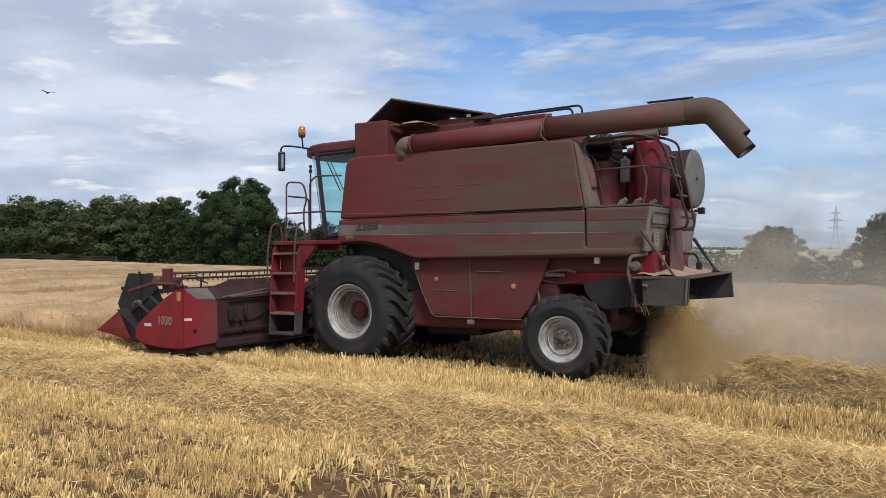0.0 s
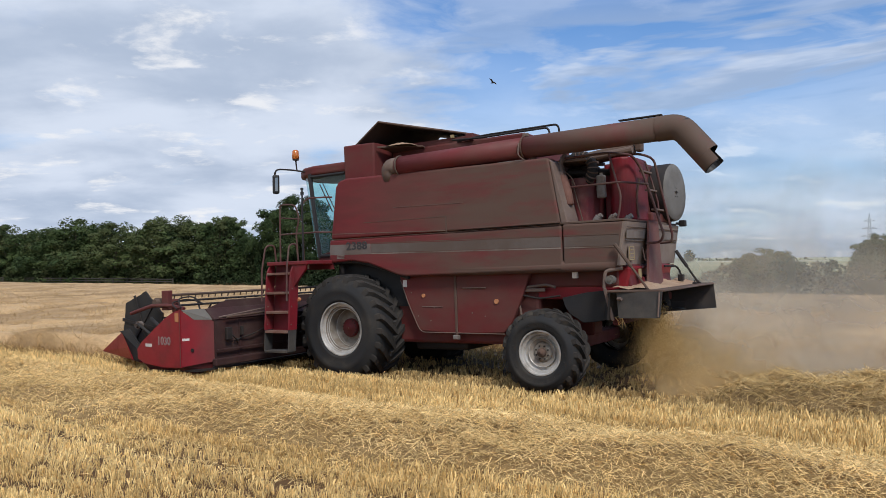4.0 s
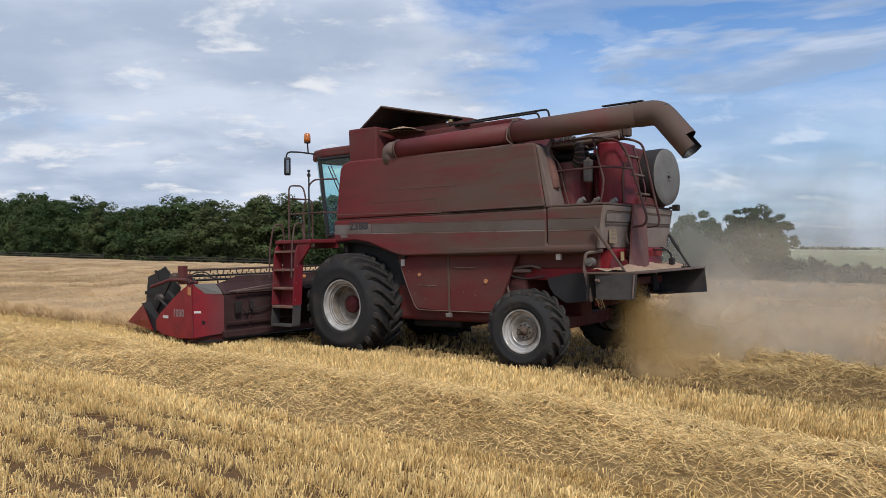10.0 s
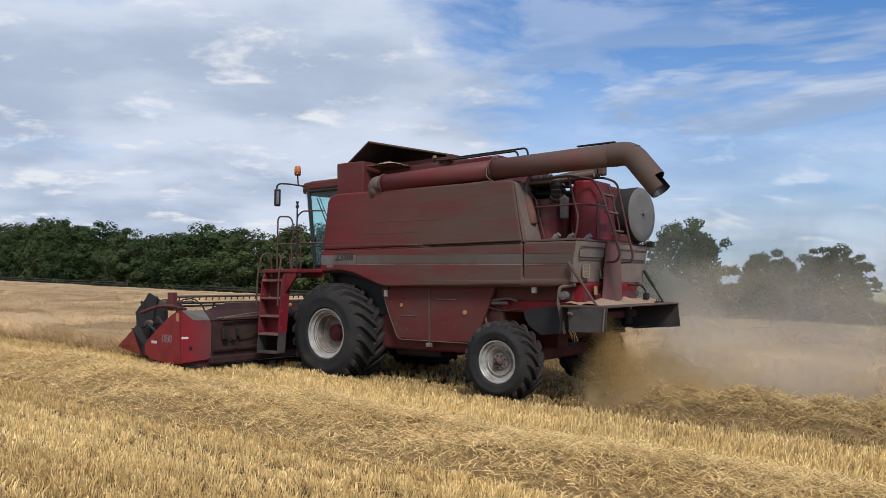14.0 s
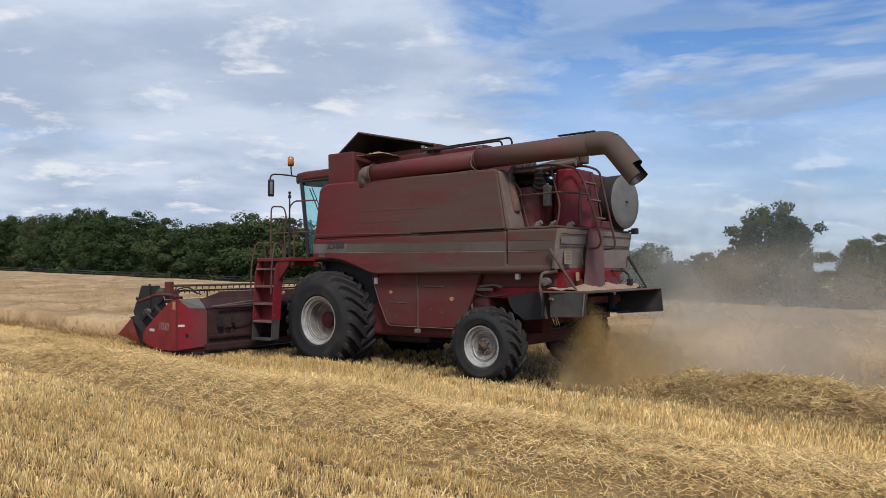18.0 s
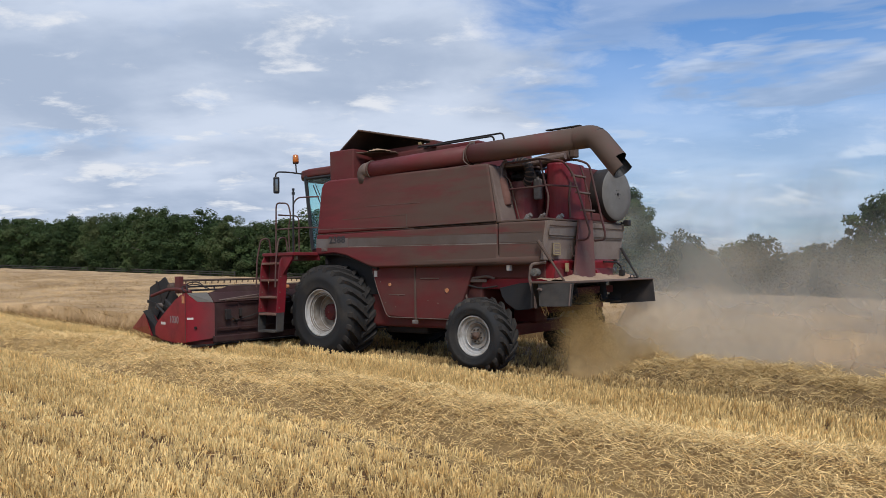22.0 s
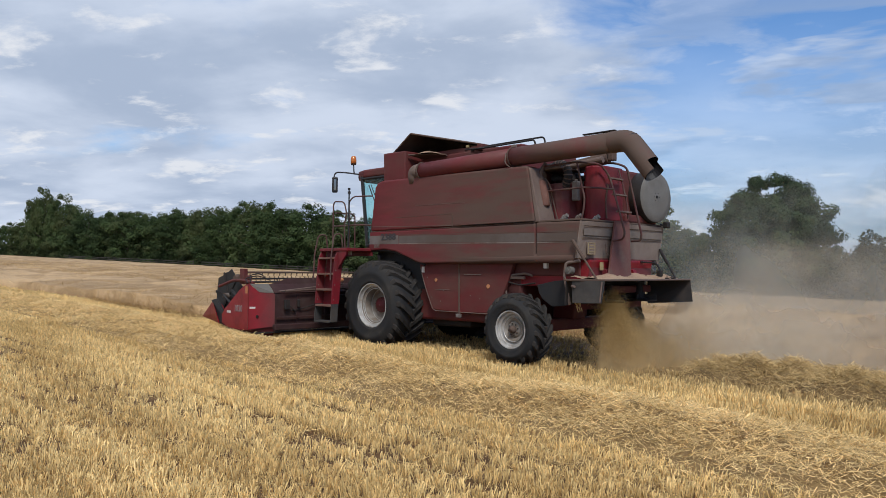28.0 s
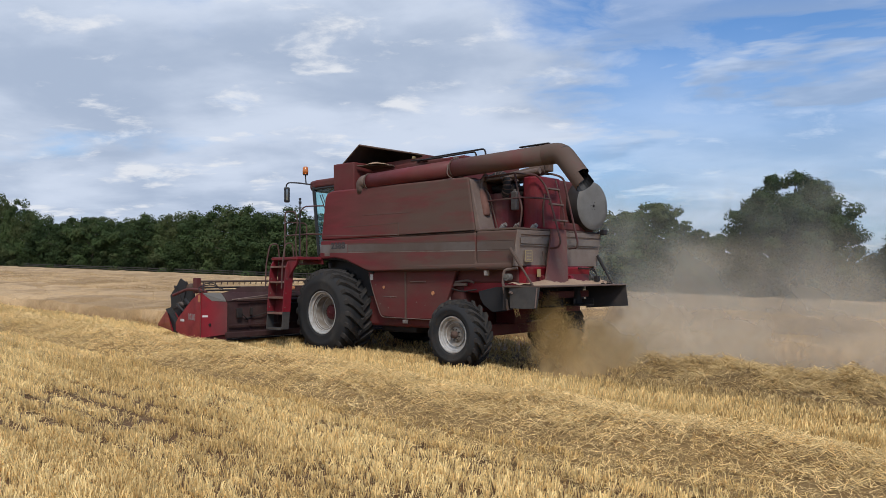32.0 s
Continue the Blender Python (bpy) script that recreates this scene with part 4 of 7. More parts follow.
def build_distance():
    # a strip of paler fields on the rise behind the hedge
    bm = bmesh.new()
    for x0, x1, y, z0, z1 in ((-900, 700, -620, -5.4, -5.2), (-1500, 1200, -1050, -7.6, -7.4)):
        sheet(bm, [(x0, y, z0), (x1, y, z0), (x1, y - 300, z1), (x0, y - 300, z1)], 0.2)
    tagged(part("backdrop", bm, M_FARFIELD), "pale far fields on the rise beyond the hedge", "fields", kind="structure")
    g = np.random.RandomState(31)
    far = tagged(new("far_wood", blades("far_wood", *far_leaves(g), M_LEAFDARK, g)), "far line of small trees and hedges on the skyline", "woodland", kind="stuff")
    far.location = (0, 0, 0)
    # power line tower on the skyline
    tower = tagged(new("pylon"), "distant grey lattice power line tower", "pylon")
    tower.location, tower.scale = (35, -900, -7.2), (0.88, 0.88, 0.88)
    legs = bmesh.new()
    for sx, sy in ((-1, -1), (1, -1), (1, 1), (-1, 1)):
        tube(legs, [(sx * 5.5, sy * 5.5, 0), (sx * 2.0, sy * 2.0, 24), (sx * 1.2, sy * 1.2, 46), (0, 0, 55)], 0.45, 5)
    part("legs", legs, M_PYLON, tower)
    brace = bmesh.new()
    for k in range(9):
        z0, z1 = k * 5.2, k * 5.2 + 5.2
        w0, w1 = (max(1.2, 5.5 - 3.5 * z / 24 if z < 24 else 2.0 - 0.8 * (z - 24) / 22) for z in (z0, z1))
        for s in (-1, 1):
            tube(brace, [(-w0, s * w0, z0), (w1, s * w1, z1)], 0.25, 4), tube(brace, [(w0, s * w0, z0), (-w1, s * w1, z1)], 0.25, 4)
    part("bracing", brace, M_PYLON, tower)
    for z, w in ((28, 9.5), (37, 8.0), (46, 6.0)):
        arm = bmesh.new()
        tube(arm, [(-w, 0, z), (0, 0, z + 2.2), (w, 0, z)], 0.35, 5), tube(arm, [(-w, 0, z), (w, 0, z)], 0.35, 5)
        part("crossarm", arm, M_PYLON, tower)


def build_heap():
    """A low heap of old straw beyond the crop, before the hedge."""
    rng = np.random.RandomState(52)
    base = -1.42
    h = lambda X, Y: base - 0.1 + 1.15 * np.clip(1 - np.hypot(X / 2.0, Y / 1.5) ** 1.6, 0, 1) * (1 + 0.12 * waves(X, Y, 53, 1.2, 3))
    thing = new("straw_heap", grid_mesh("straw_heap", np.linspace(-2.1, 2.1, 34), np.linspace(-1.6, 1.6, 26), h, M_CANOPY))
    n = 5000
    x, y = rng.uniform(-2, 2, n), rng.uniform(-1.5, 1.5, n)
    a, l = rng.uniform(0, 2 * math.pi, n), rng.uniform(0.15, 0.4, n)
    way = np.stack([np.cos(a) * l, np.sin(a) * l, rng.uniform(0, 0.15, n)], 1)
    new("straw", blades("straw", np.stack([x, y, h(x, y)], 1), way, rng.uniform(0.02, 0.04, n), M_CROP, rng, corners=3)).parent = thing
    thing.location = (47.8, -50.0, 0)
    tagged(thing, "low rounded heap of pale straw at the far field edge", "straw heap", kind="stuff")


def far_leaves(g):
    foot, size = [], []
    for x, y, w, h, n in ((157, -640, 4, 8, 350), (120, -700, 60, 2.2, 420), (-60, -720, 80, 2.6, 420), (260, -760, 90, 4, 700), (420, -800, 120, 7, 900), (0, -900, 130, 2.0, 420)):
        d = g.normal(0, 0.42, (n, 3)).clip(-1, 1)
        foot.append(np.stack([x + d[:, 0] * w, y + d[:, 1] * 6, -0.0062 * -y - 1.2 + h * 0.5 + d[:, 2] * h * 0.6], 1))
        size.append(np.full(n, 1.5) * g.uniform(0.6, 1.5, n))
    foot, size = np.concatenate(foot), np.concatenate(size)
    way = g.normal(0, 1, foot.shape)
    way *= (size / np.linalg.norm(way, axis=1))[:, None]
    return foot, way, size


# ---- the harvester ----
MOVES = []           # wheels and reel: object, place, radius, side


def wheel(parent, place, radius, rim, wide, lugs, depth, side, front):
    """A wheel turning round its y axis: rim with tyre, disc, hub and bolts. The outer rim edge lies at y = 0."""
    bm = bmesh.new()
    lathe(bm, [(rim - 0.05, -wide + 0.1), (rim + 0.012, 0.0), (rim + 0.014, 0.016), (rim + 0.008, 0.022), (rim - 0.006, 0.022), (rim - 0.012, 0.016), (rim - 0.016, -0.028), (rim - 0.022, -0.032), (rim - 0.050, -0.036), (rim - 0.056, -0.042)], 64)
    w = part("wheel", bm, M_RIM, parent, "dusty silver-grey steel wheel rim")
    bm = bmesh.new()
    lathe(bm, [(rim - 0.110, -depth + 0.043), (rim - 0.15, -depth + 0.02), (rim - 0.155, -depth + 0.012), (rim * 0.45, -depth), (rim * 0.36, -depth + 0.03), (0.02, -depth + 0.03)], 64)
    disc = bm
    bm = bmesh.new()
    lathe(bm, [(rim - 0.054, -0.040), (rim - 0.060, -0.078), (rim - 0.066, -0.082), (rim - 0.092, -0.086), (rim - 0.098, -0.092), (rim - 0.102, -depth + 0.05), (rim - 0.112, -depth + 0.040)], 64)
    part("rim_barrel", bm, M_BARREL if front else M_RIM, w, "tan dusty inner face of the rim" if front else "")
    if front:
        for r, y in ((rim - 0.063, -0.077), (rim - 0.096, -0.086), (rim - 0.113, -depth + 0.048)):
            bm = bmesh.new()
            lathe(bm, [(r + 0.004, y - 0.004), (r + 0.004, y + 0.005), (r - 0.004, y + 0.005), (r - 0.006, y - 0.004)], 64)
            part("rim_step", bm, M_RIM, w)
    bm = disc
    part("wheel_disc", bm, M_BARREL, w, "tan dusty wheel disc")
    bm = bmesh.new()
    crown = radius - (0.065 if front else 0.05)
    lathe(bm, [(rim - 0.01, 0.0), (rim + 0.03, 0.03), (rim + 0.045, 0.046), (rim + 0.056, 0.042), (lerp(rim, crown, 0.45), 0.073), (lerp(rim, crown, 0.62), 0.078), (lerp(rim, crown, 0.64), 0.070), (lerp(rim, crown, 0.8), 0.06), (crown - 0.02, 0.0), (crown, -0.08), (crown + 0.005, -wide / 2), (crown, -wide + 0.08), (crown - 0.02, -wide),
               (lerp(rim, crown, 0.8), -wide - 0.06), (lerp(rim, crown, 0.45), -wide - 0.075), (rim + 0.03, -wide - 0.03), (rim - 0.03, -wide + 0.02)], 56)
    part("tyre", bm, M_TYRE, w, "worn black tractor tyre dusted with field soil", smooth=True)
    pair = []
    for s in (0, 1):
        bm = bmesh.new()
        y0, y1 = (0.02, -wide * 0.54) if s == 0 else (-wide - 0.02, -wide * 0.46)
        ring = []
        half = 0.042 if front else 0.034
        for f in (0.0, 0.18, 0.6, 1.0):
            y, a = lerp(y0, y1, f), f * (0.34 if front else 0.40)
            top = radius - (0.03 if f == 0 else 0.0)
            ring.append([Vector((math.cos(a + d) * r, y, math.sin(a + d) * r)) for d, r in ((-half / radius * 1.5, crown - 0.015), (-half / radius, top), (half / radius, top), (half / radius * 1.5, crown - 0.015))])
        vs = [[bm.verts.new(p) for p in r] for r in ring]
        for p, q in zip(vs, vs[1:]):
            for i in range(3):
                bm.faces.new((p[i], p[i + 1], q[i + 1], q[i]))
        bm.faces.new(vs[0]), bm.faces.new(vs[-1][::-1])
        # the lug runs down over the shoulder
        down = [bm.verts.new((v.co.x * (crown - 0.12) / radius, y0 + (0.05 if s == 0 else -0.05), v.co.z * (crown - 0.12) / radius)) for v in vs[0]]
        for i in range(3):
            bm.faces.new((vs[0][i], vs[0][i + 1], down[i + 1], down[i]))
        bmesh.ops.recalc_face_normals(bm, faces=bm.faces)
        me = bpy.data.meshes.new("lug")
        bm.to_mesh(me), bm.free(), me.materials.append(M_LUG)
        pair.append(me)
    for k in range(lugs):
        for s in (0, 1):
            ob = new("lug", pair[s])
            ob.parent, ob.rotation_euler = w, (0, -2 * math.pi * (k + 0.5 * s) / lugs, 0)
    bm = bmesh.new()
    r = rim * (0.36 if front else 0.20)
    lathe(bm, [(r, -depth + 0.025), (r, -depth + 0.075), (r * 0.9, -depth + 0.09), (r * 0.35, -depth + 0.095), (r * 0.3, -depth + 0.12), (0.01, -depth + 0.12)], 28)
    part("hub", bm, M_COVERRED if front else M_BROWN, w, "red wheel hub" if front else "dark rusty wheel hub", smooth=True)
    bm = bmesh.new()
    tube(bm, [(0, -depth + 0.03, 0), (0, -depth + (0.098 if front else 0.05), 0)], 0.011, 6)
    me = bpy.data.meshes.new("bolt")
    bm.to_mesh(me), bm.free(), me.materials.append(M_DARK)
    for k in range(16 if front else 8):
        a, rr = 2 * math.pi * k / (16 if front else 8), r * (0.88 if front else 1.55)
        ob = new("bolt", me)
        ob.parent, ob.location = w, (math.cos(a) * rr, 0, math.sin(a) * rr)
    MOVES.append((w, place, radius, side))
    w.matrix_basis = pose(*place, 0, 0, 0 if side > 0 else 180)
    return w


def spout_end(bm, a, b, radius, sides):
    """The last piece of the spout, with a square notch in its rear side."""
    a, b = Vector(a), Vector(b)
    way = (b - a).normalized()
    out = Vector((way.z, 0, -way.x))
    side = way.cross(out)
    rings = [[bm.verts.new(p + (out * math.cos(t) + side * math.sin(t)) * radius) for t in (2 * math.pi * k / sides for k in range(sides))] for p in (a, b)]
    for k in range(4, sides - 4):
        bm.faces.new((rings[0][k], rings[0][k + 1], rings[1][k + 1], rings[1][k]))


def build_harvester():
    h = tagged(new("combine_harvester"), "dusty dark red combine harvester cutting a cereal field", "combine harvester")
    both = (1, -1)

    # side shields: upper panel, lower panel with the wheel arch
    for s in both:
        lo, hi = (0.98, 1.27) if s > 0 else (-1.27, -0.98)
        bm = bmesh.new()
        prism(bm, [(0.27, 3.20), (0.20, 3.29), (0.05, 3.325), (-3.56, 3.275), (-3.60, 3.26), (-3.745, 2.335), (0.40, 2.335)], 1, lo, hi, 0.035, 3)
        part("upper_shield", bm, M_SHIELD, h, "dusty red upper side shield, brown with dust towards the rear")
        bm = bmesh.new()
        prism(bm, [(0.43, 2.32), (0.46, 1.94), (-0.03, 1.962), (-0.36, 1.911), (-0.68, 1.80), (-0.94, 1.708), (-1.10, 1.68), (-3.75, 1.70), (-3.75, 2.32)], 1, lo, hi - 0.004, 0.03, 3)
        part("lower_shield", bm, M_SHIELD, h, "dusty red lower side shield with a wheel arch")
        bm = bmesh.new()
        prism(bm, [(-3.765, 2.33), (-3.765, 1.72), (-4.52, 1.72), (-4.64, 2.32)], 1, lo, hi - 0.006, 0.03, 3)
        part("rear_shield", bm, M_SHIELD, h, "dusty brown rear corner shield")
        y = 1.262 * s
        flat = lambda bm, x0, x1, z0, z1, t=0.006: box(bm, (x0, y, z0) if s > 0 else (x0, y - t, z0), (x1, y + t, z1) if s > 0 else (x1, y, z1))
        def strip(name, x0, x1, lower, upper, mat):
            bm = bmesh.new()
            sheet(bm, [(x, y + 0.003 * s, z + 0.018 * x) for x, z in ((x0, lower), (x1, lower), (x1, upper), (x0, upper))], 0.006)
            part(name, bm, mat, h)

        for x0, x1 in ((-3.74, -0.44), (-4.57, -3.79)):
            strip("grey_stripe", x0, x1, 2.085, 2.225, M_BAND)
            strip("pale_stripe", x0, x1, 2.062, 2.080, M_LINE)
            strip("panel_groove", x0, x1, 2.234, 2.244, M_BROWN)
        bm = bmesh.new()
        sheet(bm, [(-0.43, y + 0.003 * s, 2.056), (0.425, y + 0.003 * s, 2.072), (0.425, y + 0.003 * s, 2.240), (-0.43, y + 0.003 * s, 2.226)], 0.006)
        part("number_panel", bm, M_NUMBER, h, "worn pale grey number panel")
        bm = bmesh.new()
        flat(bm, -3.74, 0.42, 2.321, 2.329)
        part("panel_gap", bm, M_BROWN, h)
        bm = bmesh.new()
        flat(bm, -1.88, -0.30, 2.565, 2.573, 0.011)
        part("panel_seam", bm, M_BROWN, h)
        # dark strip along the crease, drawn for the shadow beneath the flared lip
        bm = bmesh.new()
        flat(bm, -3.73, -2.10, 2.340, 2.350, 0.0105)
        part("panel_crease", bm, M_DARK, h)
        bm = bmesh.new()
        prism(bm, [(-3.74, 2.352), (-2.06, 2.352), (-2.12, 2.366), (-3.74, 2.378)], 1, min(1.25 * s, 1.292 * s), max(1.25 * s, 1.292 * s), 0.004)
        part("panel_lip", bm, M_SHIELD, h)
        bm = bmesh.new()
        sheet(bm, [(0.37, 1.2715 * s, 2.416), (-1.86, 1.2715 * s, 2.350), (-1.86, 1.2715 * s, 2.360), (0.37, 1.2715 * s, 2.426)], 0.008)
        part("panel_seam", bm, M_EDGE, h)
        bm = bmesh.new()
        flat(bm, -1.892, -1.876, 2.335, 2.573, 0.0125)
        part("panel_seam", bm, M_BROWN, h)
        bm = bmesh.new()
        prism(bm, [(-3.60, 3.25), (-3.645, 3.21), (-3.85, 2.34), (-3.75, 2.34)], 1, min(0.82 * s, 1.255 * s), max(0.82 * s, 1.255 * s), 0.015)
        part("shield_edge", bm, M_EDGE, h, "pale dusty rear edge of the side shield")
        # rolled lower edge of the shield
        bm = bmesh.new()
        tube(bm, [(-1.02, s * 1.170, 1.765), (-2.4, s * 1.178, 1.755), (-4.50, s * 1.178, 1.76)], 0.092, 16)
        part("rolled_edge", bm, M_SHIELD, h, smooth=True)
        # arch lip, then a black sheet for the shadow gap above the tyre
        bm = bmesh.new()
        tube(bm, bent([(0.46, s * 1.2, 1.94), (-0.03, s * 1.2, 1.955), (-0.4, s * 1.2, 1.89), (-1.12, s * 1.2, 1.655)], 0.3), 0.03, 8)
        part("arch_lip", bm, M_DARK, h)
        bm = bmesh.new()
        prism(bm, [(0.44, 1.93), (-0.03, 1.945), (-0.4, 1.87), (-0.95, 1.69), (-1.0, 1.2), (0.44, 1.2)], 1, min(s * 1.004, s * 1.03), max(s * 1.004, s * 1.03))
        part("arch_shade", bm, M_BLACK, h, "black sheet standing in for the shadow inside the front wheel arch")
        bm = bmesh.new()
        tube(bm, [(-0.9, s * 1.272, 2.775), (-2.2, s * 1.272, 2.752)], 0.0035, 4)
        part("scratch", bm, M_EDGE, h)
    lettering("number", "2388", 0.172, M_LETTER, h, Matrix.Translation((0.075, 1.271, 2.112)) @ Euler((radians(90), 0, radians(180))).to_matrix().to_4x4() @ Matrix.Diagonal((1.28, 1, 1, 1)), "model number 2388 in worn black digits")
    bm = bmesh.new()
    for k in range(3):
        box(bm, (0.12, 1.266, 2.005 + 0.022 * k), (0.28, 1.272, 2.018 + 0.022 * k))
    part("small_print", bm, M_LINE, h)

    # body core, so that nothing is hollow
    bm = bmesh.new()
    box(bm, (-4.45, -1.0, 1.45), (0.28, 1.0, 2.34), 0.03), box(bm, (-3.54, -1.0, 2.3), (0.28, 1.0, 3.24), 0.03)
    part("body", bm, M_RED, h)
    # lower red side panels with reflectors
    for s in both:
        bm = bmesh.new()
        y0, y1 = sorted((s * 1.02, s * 1.12))
        prism(bm, [(-0.86, 1.72), (-1.02, 1.25), (-1.22, 0.82), (-1.88, 0.78), (-1.905, 0.78), (-1.905, 1.72)], 1, y0, y1, 0.02)
        part("lower_panel", bm, M_RED, h, "red lower side panel")
        bm = bmesh.new()
        prism(bm, [(-1.925, 1.72), (-1.925, 0.78), (-2.72, 0.80), (-2.86, 0.95), (-3.05, 1.35), (-3.2, 1.72)], 1, y0, y1, 0.02)
        part("lower_panel", bm, M_RED, h, "red lower side panel")
        bm = bmesh.new()
        tube(bm, bent([(-0.9, s * 1.125, 1.62), (-1.05, s * 1.125, 1.22), (-1.25, s * 1.122, 0.80), (-2.74, s * 1.122, 0.79)], 0.1), 0.007, 6)
        part("panel_edge", bm, M_EDGE, h)
        bm = bmesh.new()
        box(bm, (-1.935, s * 1.118 - 0.012, 0.76), (-1.895, s * 1.118 + 0.012, 1.70), 0.006)
        part("panel_joint", bm, M_BROWN, h)
        for px, pz in ((-1.22, 1.05), (-1.52, 1.18), (-1.45, 0.98), (-2.2, 1.10), (-2.42, 1.05), (-1.1, 1.42)):
            bm = bmesh.new()
            tube(bm, [(px, s * 1.117, pz), (px, s * 1.126, pz)], 0.010, 8)
            part("panel_bolt", bm, M_EDGE, h)
        bm = bmesh.new()
        tube(bm, [(-1.30, s * 1.124, 1.20), (-1.68, s * 1.124, 1.19)], 0.006, 6)
        part("panel_crease", bm, M_EDGE, h)
        for x, z, r in ((-1.33, 1.37, 0.030), (-2.62, 1.27, 0.036)):
            bm = bmesh.new()
            tube(bm, [(x, s * 1.11, z), (x, s * 1.135, z)], r, 16)
            part("reflector", bm, M_ORANGE, h, "round orange side reflector")
        bm = bmesh.new()
        box(bm, (-1.02, s * 1.11 - 0.015, 1.51), (-0.94, s * 1.11 + 0.015, 1.62), 0.004)
        part("warning_label", bm, M_WHITE, h)
        bm = bmesh.new()
        box(bm, (-1.97, s * 1.13 - 0.02, 0.70), (-1.86, s * 1.13 + 0.02, 0.765), 0.006)
        part("latch", bm, M_GREY, h)
        bm = bmesh.new()
        tube(bm, [(-2.05, s * 1.13, 1.475), (-2.45, s * 1.13, 1.472)], 0.008, 6)
        part("panel_handle", bm, M_EDGE, h)
    bm = bmesh.new()
    box(bm, (-3.25, -1.0, 0.62), (-0.75, 1.0, 1.5), 0.05)
    part("cleaning_housing", bm, M_RED, h, "dark red belly housing")
    bm = bmesh.new()
    box(bm, (-1.95, -0.85, 0.50), (-0.95, 0.85, 0.66), 0.05)
    part("belly_trough", bm, M_DARK, h)

    # front axle, feeder house
    bm = bmesh.new()
    tube(bm, [(0, -1.2, 0.88), (0, 1.2, 0.88)], 0.16, 14), box(bm, (-0.25, -0.95, 0.72), (0.25, 0.95, 1.35), 0.04)
    part("front_axle", bm, M_DARK, h, smooth=False)
    bm = bmesh.new()
    prism(bm, [(0.15, 1.55), (0.15, 0.95), (1.75, 0.40), (1.75, 1.05)], 1, -0.62, 0.62, 0.03)
    part("feeder_house", bm, M_DARK, h, "dark feeder house between header and cab")
    bm = bmesh.new()
    for k, (y, z) in enumerate(((0.72, 1.1), (0.78, 0.95), (0.70, 0.82), (0.75, 1.25))):
        tube(bm, bent([(0.3, y, z + 0.35), (0.7, y + 0.05, z + 0.1 + 0.03 * k), (1.7, y, z - 0.1)], 0.2), 0.016, 6)
    part("hose", bm, M_DARK, h, "hydraulic hoses to the header")

    # rear axle and the wheels
    bm = bmesh.new()
    box(bm, (-3.64, -1.25, 0.52), (-3.40, 1.25, 0.72), 0.03), box(bm, (-3.75, -0.18, 0.7), (-3.3, 0.18, 1.5), 0.03)
    part("rear_axle", bm, M_RED, h)
    for s in both:
        wheel(h, (0.0, 1.55 * s, 0.872), 0.872, 0.420, 0.66, 22, 0.30, s, True)
        wheel(h, (-3.519, 1.60 * s, 0.592), 0.588, 0.300, 0.36, 19, 0.10, s, False)

    # rear underside: red straw hood, dark flaps, spreader board
    bm = bmesh.new()
    prism(bm, [(-2.9, 1.72), (-2.95, 1.30), (-3.6, 1.28), (-4.55, 1.42), (-4.62, 1.72)], 1, -0.98, 0.98, 0.03)
    part("straw_hood", bm, M_HEADRED, h, "red straw hood under the rear shields")
    for s in both:
        bm = bmesh.new()
        y = s * 1.06
        tube(bm, bent([(-2.95, y, 1.45), (-3.4, y, 1.50), (-3.55, y + s * 0.02, 1.46)], 0.1), 0.02, 8)
        tube(bm, bent([(-3.0, y, 1.0), (-2.95, y, 1.3), (-3.1, y, 1.62)], 0.1), 0.018, 8)
        part("side_rod", bm, M_EDGE, h, "bent dusty rods behind the side panel")
        bm = bmesh.new()
        box(bm, (-3.38, y - 0.02, 1.40), (-3.02, y + 0.02, 1.45), 0.01)
        part("side_bar", bm, M_EDGE, h)
        bm = bmesh.new()
        tube(bm, bent([(-3.02, y + s * 0.03, 1.36), (-3.30, y + s * 0.04, 1.30), (-3.62, y + s * 0.03, 1.34)], 0.1), 0.013, 6)
        part("hose", bm, M_DARK, h)
        bm = bmesh.new()
        prism(bm, [(-3.64, 1.31), (-3.68, 1.18), (-3.75, 1.08), (-3.94, 0.96), (-4.18, 0.98), (-4.42, 1.04), (-4.40, 1.41), (-4.0, 1.38)], 1, min(s * 1.04, s * 1.07), max(s * 1.04, s * 1.07), 0.008)
        part("rubber_flap", bm, M_FLAP, h, "dark grey rubber flap beside the straw outlet")
        bm = bmesh.new()
        tube(bm, bent([(-4.58, s * 1.20, 1.70), (-4.36, s * 1.27, 1.67), (-4.34, s * 1.28, 1.44)], 0.06), 0.024, 8)
        part("bracket", bm, M_EDGE, h, "dusty bent bracket beside the outlet")
        bm = bmesh.new()
        box(bm, (-0.022, -0.012, -0.44), (0.022, 0.012, 0.0), 0.006, Matrix.Translation((-4.35, s * 1.29, 1.44)) @ Euler((0, radians(13), 0)).to_matrix().to_4x4())
        part("flap_arm", bm, M_EDGE, h, "long dusty arm that holds the flap")
        bm = bmesh.new()
        tube(bm, [(-4.43, s * 1.20, 1.55), (-4.43, s * 1.31, 1.55)], 0.058, 16), tube(bm, [(-4.43, s * 1.19, 1.55), (-4.43, s * 1.325, 1.55)], 0.022, 10)
        part("pulley", bm, M_SLOPE, h)
        # straw caught on the frame below the flap
        bm = bmesh.new()
        caught = random.Random(21)
        for k in range(9):
            p = Vector((-4.42 + caught.uniform(-0.06, 0.05), s * (1.08 + caught.uniform(0, 0.04)), 1.02 + caught.uniform(-0.03, 0.03)))
            q = p + Vector((-caught.uniform(0.03, 0.16), s * caught.uniform(-0.02, 0.06), -caught.uniform(0.05, 0.16)))
